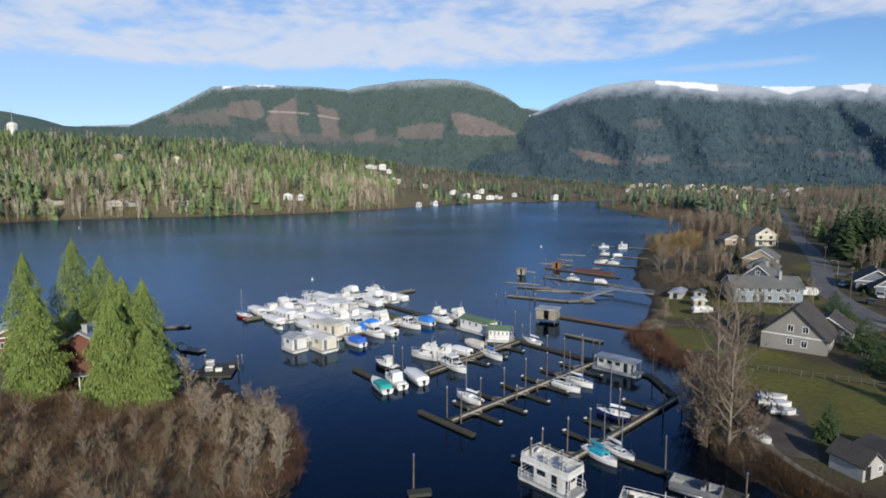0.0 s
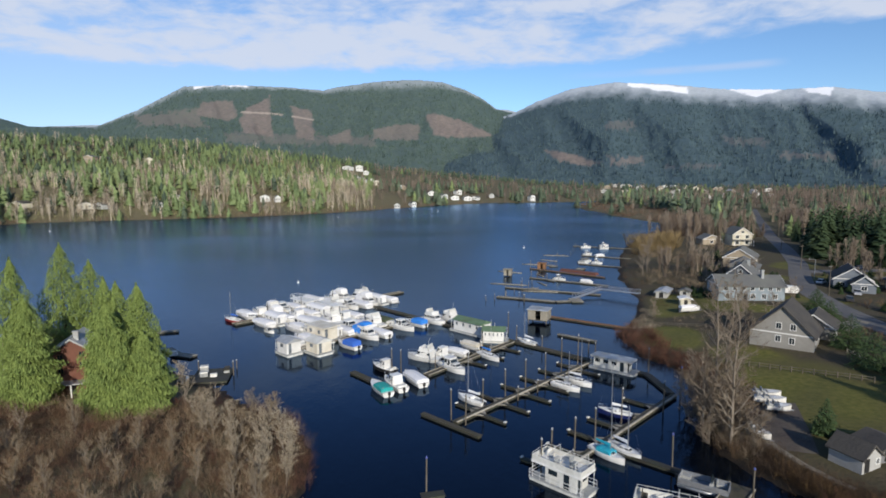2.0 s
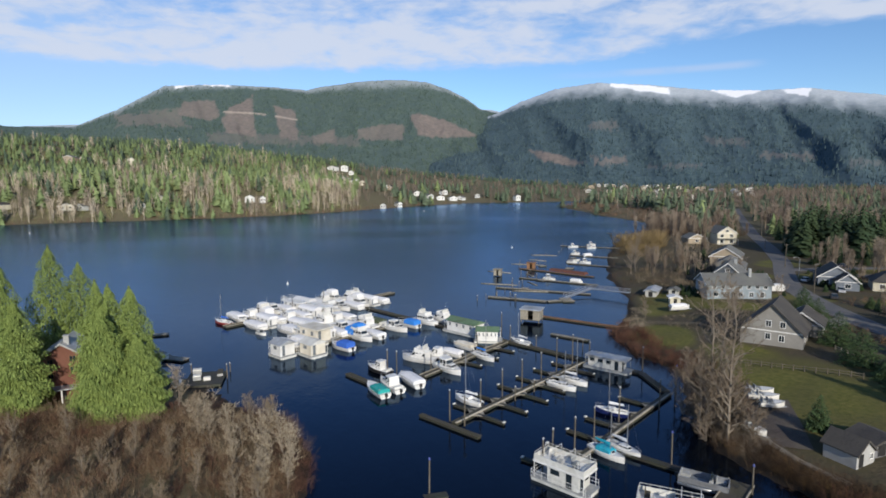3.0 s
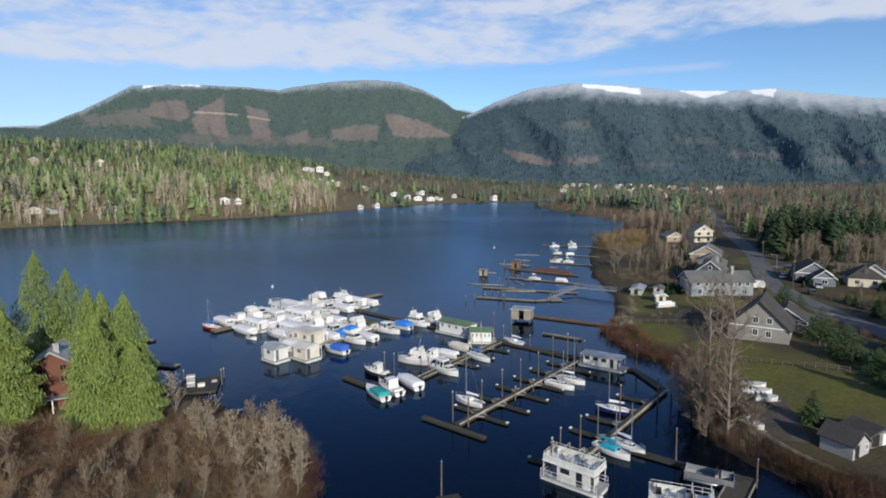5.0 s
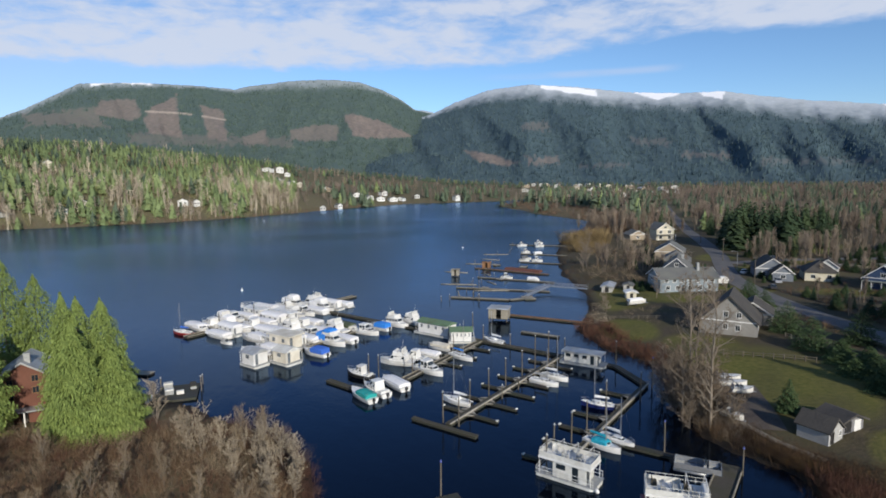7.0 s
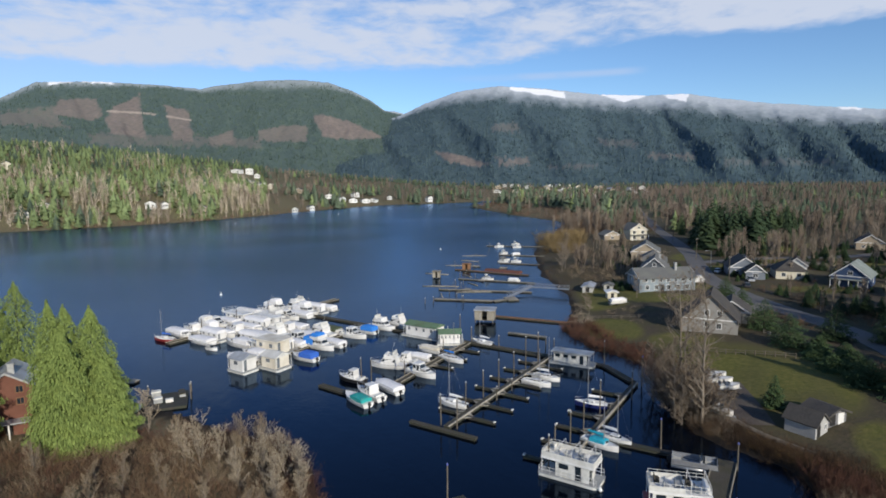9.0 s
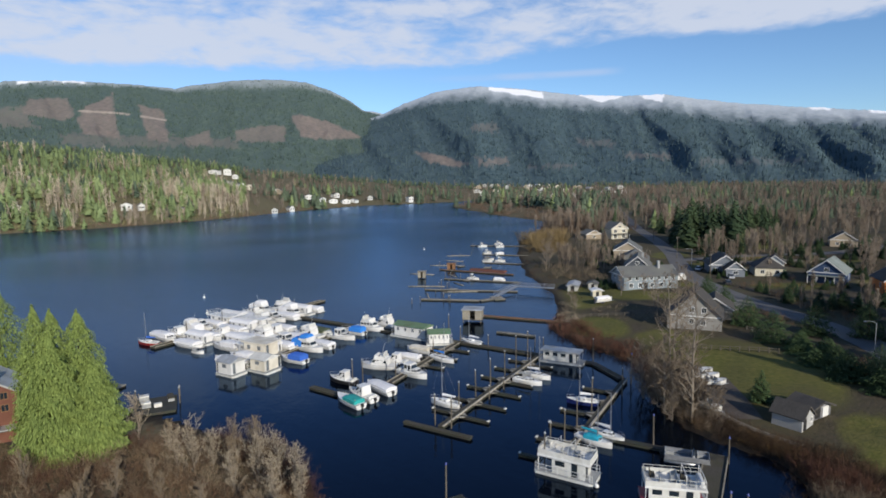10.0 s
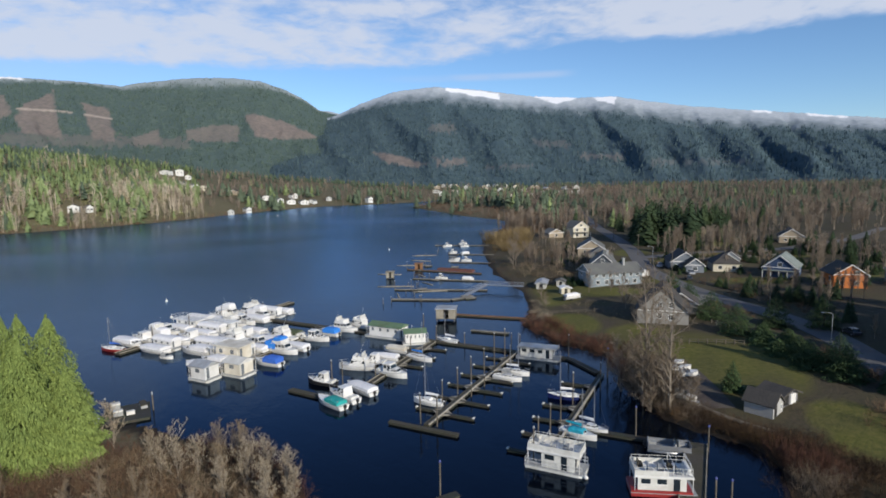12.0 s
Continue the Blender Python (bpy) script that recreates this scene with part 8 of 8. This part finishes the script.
def water_hut(label, x, y, fx, fy, w, d, h, wall_mat, roof_mat, z=0.45):
    """A small hut on posts in the water with an open front."""
    ob = thing("boat_shelter", label, "hut", "huts on the water", heading(x, y, -fx, -fy, 0))
    g = Geo()
    g.box(-w / 2, w / 2, -d / 2, d / 2, z - 0.15, z)
    part("floor", g, M["deckwood"], ob)
    for x0, x1, y0, y1 in ((-w / 2, -w / 2 + 0.12, -d / 2, d / 2), (w / 2 - 0.12, w / 2, -d / 2, d / 2), (-w / 2 + 0.12, w / 2 - 0.12, d / 2 - 0.12, d / 2), (-w / 2 + 0.12, -w * 0.1, -d / 2, -d / 2 + 0.12), (w * 0.16, w / 2 - 0.12, -d / 2, -d / 2 + 0.12)):
        b = Geo()
        b.box(x0, x1, y0, y1, z, z + h)
        part("wall", b, wall_mat, ob)
    r = Geo()
    r.box(-w / 2 - 0.3, w / 2 + 0.3, -d / 2 - 0.3, d / 2 + 0.3, z + h, z + h + 0.18, 0.05, 0.05)
    part("roof", r, roof_mat, ob)
    for sx in (-1, 1):
        for sy in (-1, 1):
            p = Geo()
            p.tube((sx * w * 0.46, sy * d * 0.46, -2), (sx * w * 0.46, sy * d * 0.46, z + 0.1), 0.13, 0.13, 7)
            part("post", p, M["pile"], ob)


water_hut("weathered boat hut with an open doorway on the water", 27.2, 143.4, -0.5, -0.87, 5.0, 4.2, 2.5, M["railwood"], M["tinroof"], 0.9)
water_hut("small weathered hut at a jetty's end", 33.4, 213.2, -0.4, -0.9, 2.8, 2.6, 2.2, M["railwood"], M["railwood"])
water_hut("small orange-brown hut on a jetty", 50.5, 228.0, -0.4, -0.9, 3.2, 3.0, 2.2, M["rustwood"], M["rustwood"])
g = Geo()
g.box(-1.5, 1.5, -8.0, 8.0, 0.4, 1.2, 0.5, 0.3)
sh = thing("boat_cover", "long low rust-red cover beside a jetty", "boat cover", "", heading(62.0, 216.0, -0.63, 0.77))
part("cover", g, M["rust"], sh)

r_ = random.Random(31)
for x, y, dx, dy, L in ((50.0, 201.8, 0.7, -0.6, 4.6), (58.0, 195.5, 0.7, -0.6, 4.4), (83.5, 268.0, 1, 0.3, 5.2), (87.5, 262.0, 1, 0.3, 5.4), (78.0, 240.0, 0.8, -0.5, 4.6), (73.0, 243.0, 0.8, -0.5, 4.4), (92.5, 296.5, 1, 0, 5.5), (100.5, 291.0, 1, 0, 5.0), (105, 303, 1, 0, 5.0), (75.5, 247.0, 1, 0, 4.8)):
    motorboat("small white boat tied to a shore jetty", heading(x, y, dx, dy), L, 2.0, r_.choice(("cruiser", "covered", "open")), None, group="boats at shore jetties")
motorboat("white dinghy tied to a dark jetty", heading(-48.6, 106.0, 0.2, 1.0), 2.8, 1.3, "open", group="boats at shore jetties")
for lb, x, y, sx, sy, sz in (("grey box of fishing gear on a dark jetty", -46.4, 110.6, 1.5, 1.1, 1.1), ("stacked timber on a dark jetty", -42.2, 110.4, 1.0, 2.6, 0.6), ("white cooler box on a dark jetty", -43.8, 107.4, 1.2, 0.7, 0.6), ("grey storage locker on a dark jetty", -45.6, 107.6, 1.4, 0.9, 0.9), ("pale storage box on a jetty", -56.0, 121.6, 1.4, 1.0, 0.9)):
    ob = thing("storage_box", lb, "box", "", pose(x, y, 0.42, 0, 0, 12))
    g = Geo()
    g.box(-sx / 2, sx / 2, -sy / 2, sy / 2, 0, sz * 0.8, 0.03, 0.03)
    part("body", g, M["grey"] if "grey" in lb or "timber" in lb else M["gel"], ob)
    g = Geo()
    g.box(-sx / 2 - 0.03, sx / 2 + 0.03, -sy / 2 - 0.03, sy / 2 + 0.03, sz * 0.8, sz, 0.05, 0.05)
    part("lid", g, M["deckwood"] if "timber" in lb else M["offwhite"], ob)


# mooring posts, log booms and small floats off the shore gardens
r_ = random.Random(47)
for k in range(24):
    t_ = r_.random()
    x, y = 22 + 70 * t_ + r_.uniform(-7, 5), 168 + 128 * t_ + r_.uniform(-6, 6)
    if float(shore_distance(np.array(x), np.array(y))) < -2:
        piling(x, y, r_.uniform(1.1, 2.4), 0, r_)
for k, (x, y, dx, dy, L) in enumerate(((30, 196, 0.9, -0.4, 13), (38, 182, 0.95, -0.3, 12), (36, 222, 0.8, -0.6, 10), (52, 240, 0.9, -0.4, 14), (60, 252, 0.7, -0.7, 9), (68, 268, 0.9, -0.3, 12), (26, 181, 0.2, 0.98, 8), (42, 196, -0.2, 0.98, 7), (46, 214, -0.1, 1.0, 8))):
    ob = thing("log_boom", "pale floating log chained off the lakeside gardens", "log", "log booms", heading(x, y, dx, dy))
    g = Geo()
    n = 7
    g.loft([[(rr * math.cos(2 * math.pi * j / n) + 0.1 * math.sin(yy), yy, 0.08 + rr * math.sin(2 * math.pi * j / n)) for j in range(n)] for rr, yy in ((0.16, -L / 2), (0.24, -L / 4), (0.25, 0), (0.23, L / 4), (0.14, L / 2))])
    part("log", g, M["railwood"], ob, smooth=True)
for x, y, sx, sy in ((36.5, 186.5, 3, 2.4), (47.5, 201, 3.2, 2.6), (57, 234, 3, 2.2), (78, 256, 3, 2.4), (66, 226, 4, 3)):
    ob = thing("swim_float", "small grey timber float with low corner posts", "float", "swim floats", pose(x, y, 0, 0, 0, r_.uniform(0, 60)))
    for k in range(6):
        g = Geo()
        g.box(-sx / 2 + sx * k / 6 + 0.02, -sx / 2 + sx * (k + 1) / 6 - 0.02, -sy / 2, sy / 2, 0.3, 0.36)
        part("plank", g, M["railwood"], ob)
    g = Geo()
    g.box(-sx / 2 + 0.1, sx / 2 - 0.1, -sy / 2 + 0.1, sy / 2 - 0.1, -0.2, 0.29)
    part("float", g, M["wetwood"], ob)
    for a in (-1, 1):
        for b in (-1, 1):
            g = Geo()
            g.tube((a * sx * 0.46, b * sy * 0.46, 0.36), (a * sx * 0.46, b * sy * 0.46, 0.95), 0.06, 0.05, 6)
            part("corner_post", g, M["pile"], ob)


# boats ashore, vehicles, lamps, fences
def trailer_boat(label, x, y, dx, dy, L=5.0, cover="whitecloth"):
    z = float(land_height(np.array(x), np.array(y)))
    b = motorboat(label, heading(x, y, dx, dy, z + 0.55), L, 1.8, "covered" if cover else "open", cover, group="boats kept ashore")
    t = thing("boat_trailer", "galvanised boat trailer under a stored boat", "trailer", "boat trailers", heading(x, y, dx, dy, z + 0.02))
    g = Geo()
    for s in (-1, 1):
        g.box(s * 0.55 - 0.05, s * 0.55 + 0.05, -L * 0.45, L * 0.3, 0.42, 0.52)
    g.box(-0.6, 0.6, -L * 0.2, -L * 0.12, 0.30, 0.40)
    g.tube((0.5, L * 0.3, 0.47), (0, L * 0.62, 0.47), 0.05, 0.05, 5)
    g.tube((-0.5, L * 0.3, 0.47), (0, L * 0.62, 0.47), 0.05, 0.05, 5)
    part("trailer_frame", g, M["steel"], t)
    for s in (-1, 1):
        w = Geo()
        w.tube((s * 0.8, -L * 0.16, 0.3), (s * 0.98, -L * 0.16, 0.3), 0.3, 0.3, 12)
        part("wheel", w, M["black"], t)
    return b


trailer_boat("white open motorboat on a trailer", 50.6, 87.0, 0.95, -0.3, 4.4, None)
trailer_boat("white open boat on a trailer beside the lawn", 49.4, 84.4, 0.9, -0.4, 4.6, None)
trailer_boat("small white boat on a trailer in the yard", 48.6, 81.2, 0.95, -0.3, 3.6, None)
trailer_boat("white covered boat kept on the grass", 69.0, 145.8, 1.0, 0.1, 6.0)
trailer_boat("small white dinghy kept on the bank", 40.4, 73.6, 0.4, -0.9, 3.4, None)


def car(label, x, y, dx, dy, col, L=4.5, H=1.5, group="parked cars"):
    z = float(land_height(np.array(x), np.array(y))) + 0.1
    ob = thing("car", label, "car", group, heading(x, y, dx, dy, z))
    body = paint("car_paint_" + col[0], col[1], 0.3)
    g = Geo()
    w = 0.9
    prof = [(-L / 2, 0.3), (-L / 2, 0.85), (-L * 0.42, 0.95), (L * 0.2, 0.95), (L * 0.46, 0.78), (L / 2, 0.6), (L / 2, 0.3)]
    g.loft([[(sx * w * k, yy, zz) for yy, zz in prof] for sx, k in ((-1, 1.0), (-1, 1.0), (1, 1.0))][:1] + [[(w, yy, zz) for yy, zz in prof]])
    part("body", g, body, ob)
    c = Geo()
    c.add([(-w * 0.95, -L * 0.40, 0.95), (w * 0.95, -L * 0.40, 0.95), (w * 0.95, L * 0.2, 0.95), (-w * 0.95, L * 0.2, 0.95), (-w * 0.76, -L * 0.32, H), (w * 0.76, -L * 0.32, H), (w * 0.76, L * 0.05, H), (-w * 0.76, L * 0.05, H)],
          [(0, 1, 5, 4), (1, 2, 6, 5), (2, 3, 7, 6), (3, 0, 4, 7), (4, 5, 6, 7)])
    part("window_band", c, M["glass"], ob)
    r = Geo()
    r.box(-w * 0.77, w * 0.77, -L * 0.325, L * 0.055, H, H + 0.05)
    part("roof", r, body, ob)
    for sx in (-1, 1):
        for yy in (-L * 0.3, L * 0.3):
            t = Geo()
            t.tube((sx * (w - 0.18), yy, 0.32), (sx * (w + 0.02), yy, 0.32), 0.33, 0.33, 12)
            wh = part("wheel", t, M["black"], ob)
            h = Geo()
            h.tube((sx * (w + 0.0), yy, 0.32), (sx * (w + 0.04), yy, 0.32), 0.19, 0.19, 8)
            part("hubcap", h, M["alu"], wh)
        lt = Geo()
        lt.box(sx * w * 0.72 - 0.15, sx * w * 0.72 + 0.15, L / 2 - 0.04, L / 2 + 0.02, 0.56, 0.7)
        part("headlight", lt, M["gel"], ob)
    return ob


car("white car parked beside the lane", 131.0, 176.5, 0.8, 0.6, ("white", (0.75, 0.75, 0.74)))
car("dark car parked by a driveway", 118.5, 150.0, 0.5, 0.8, ("charcoal", (0.05, 0.05, 0.055)))
car("silver car parked beside a grey house", 88.0, 128.0, -0.6, 0.8, ("silver", (0.42, 0.43, 0.45)))
car("white van parked behind the pale blue house", 112.0, 172.0, 0.3, 0.95, ("white", (0.75, 0.75, 0.74)), 5.4, 2.2)
car("dark blue car at the side street", 168.0, 203.0, 1, 0.05, ("navy", (0.03, 0.04, 0.08)))
car("silver car in front of a house across the lane", 128.0, 158.0, -0.6, -0.8, ("silver", (0.42, 0.43, 0.45)))
car("dark car on the lane", 98.0, 84.0, 0.4, 0.9, ("charcoal", (0.05, 0.05, 0.055)))


def camper(x, y, dx, dy):
    z = float(land_height(np.array(x), np.array(y)))
    ob = thing("camper_trailer", "long low white camper trailer parked on the grass", "trailer", "", heading(x, y, dx, dy, z))
    g = Geo()
    g.loft([[(sx, yy, zz) for yy, zz in ((-3.6, 0.5), (-3.7, 1.9), (-3.3, 2.5), (3.2, 2.5), (3.7, 1.6), (3.4, 0.5))] for sx in (-1.15, 1.15)])
    b = part("body", g, M["gel"], ob)
    for k in range(4):
        w = Geo()
        w.box(-1.18, -1.15, -2.8 + k * 1.5, -1.9 + k * 1.5, 1.4, 2.0)
        part("window", w, M["glass"], b)
    for sx in (-1, 1):
        t = Geo()
        t.tube((sx * 0.9, -0.6, 0.34), (sx * 1.12, -0.6, 0.34), 0.34, 0.34, 12)
        part("wheel", t, M["black"], ob)


camper(107.6, 162.0, 0.95, -0.3)


def street_lamp(x, y, dx, dy, h=7.0):
    z = float(land_height(np.array(x), np.array(y)))
    ob = thing("street_lamp", "slim grey street lamp with a curved arm", "street lamp", "", heading(x, y, dx, dy, z))
    g = Geo()
    g.tube((0, 0, -0.3), (0, 0, h), 0.1, 0.06, 8)
    part("pole", g, M["steel"], ob)
    a = Geo()
    a.path([(0, 0, h - 0.05), (0, 0.5, h + 0.3), (0, 1.2, h + 0.4), (0, 1.7, h + 0.35)], 0.045, 6)
    part("arm", a, M["steel"], ob)
    l = Geo()
    l.box(-0.14, 0.14, 1.6, 2.2, h + 0.24, h + 0.4, 0.03, 0.05)
    part("lamp_head", l, M["cap"], ob)


street_lamp(87.6, 81.4, -0.8, 0.6, 6.2)
street_lamp(136.0, 186.0, -0.9, 0.4, 6.5)


def utility_pole(x, y, h=9.0):
    z = float(land_height(np.array(x), np.array(y)))
    ob = thing("utility_pole", "tall wooden utility pole with a crossarm", "pole", "utility poles", pose(x, y, z, 0, 0, 25))
    g = Geo()
    g.tube((0, 0, -0.5), (0, 0, h), 0.16, 0.1, 8)
    part("pole", g, M["pile"], ob)
    c = Geo()
    c.box(-1.2, 1.2, -0.06, 0.06, h - 0.7, h - 0.55)
    cr = part("crossarm", c, M["pile"], ob)
    for k in (-1.0, -0.4, 0.4, 1.0):
        i = Geo()
        i.tube((k, 0, h - 0.55), (k, 0, h - 0.38), 0.05, 0.03, 6)
        part("insulator", i, M["cap"], cr)


for ux, uy in ((99.7, 105.1), (118, 157), (146, 206), (178, 262), (219, 322)):
    utility_pole(ux, uy, 9.5)


def fence(label, a, b, posts, h=1.1, mat="pile", rails=2):
    ob = thing("fence", label, "fence", "garden fences", Matrix.Translation((*a, 0)))
    a, b = Vector(a), Vector(b)
    for k in range(posts):
        p = a.lerp(b, k / (posts - 1)) - a
        z = float(land_height(np.array(p.x + a.x), np.array(p.y + a.y)))
        g = Geo()
        g.box(p.x - 0.07, p.x + 0.07, p.y - 0.07, p.y + 0.07, z - 0.3, z + h)
        part("post", g, M[mat], ob)
        if k:
            for r in range(rails):
                q = Geo()
                hh = h * (0.85 - 0.42 * r)
                q.tube((last.x, last.y, lz + hh), (p.x, p.y, z + hh), 0.06, 0.06, 4)
                part("rail", q, M[mat], ob)
        last, lz = p, z


fence("brown timber rail fence across the lawn", (57.0, 101.5), (71.0, 88.4), 12)
fence("pale timber rail fence along a garden path", (79.8, 104.8), (78.8, 94.4), 7, 0.9, "railwood")
fence("low dark fence along the shore meadow", (50.0, 139.0), (66.0, 128.0), 10, 0.9)
g = Geo()
tower = thing("hilltop_station", "white hilltop station with a thin mast", "building", "", pose(-604, 905, float(land_height(np.array(-604.0), np.array(905.0)))))
g.prism([(7 * math.cos(k * math.pi / 4), 7 * math.sin(k * math.pi / 4)) for k in range(8)], 0, 20)
part("tower_wall", g, WHITEWALL, tower)
g = Geo()
g.loft([[(r * math.cos(k * math.pi / 4), r * math.sin(k * math.pi / 4), zz) for k in range(8)] for r, zz in ((8, 20), (6, 24), (2, 26))])
part("tower_roof", g, WHITEWALL, tower)
g = Geo()
g.tube((0, 0, 26), (0, 0, 48), 0.5, 0.2, 6)
part("mast", g, M["steel"], tower)
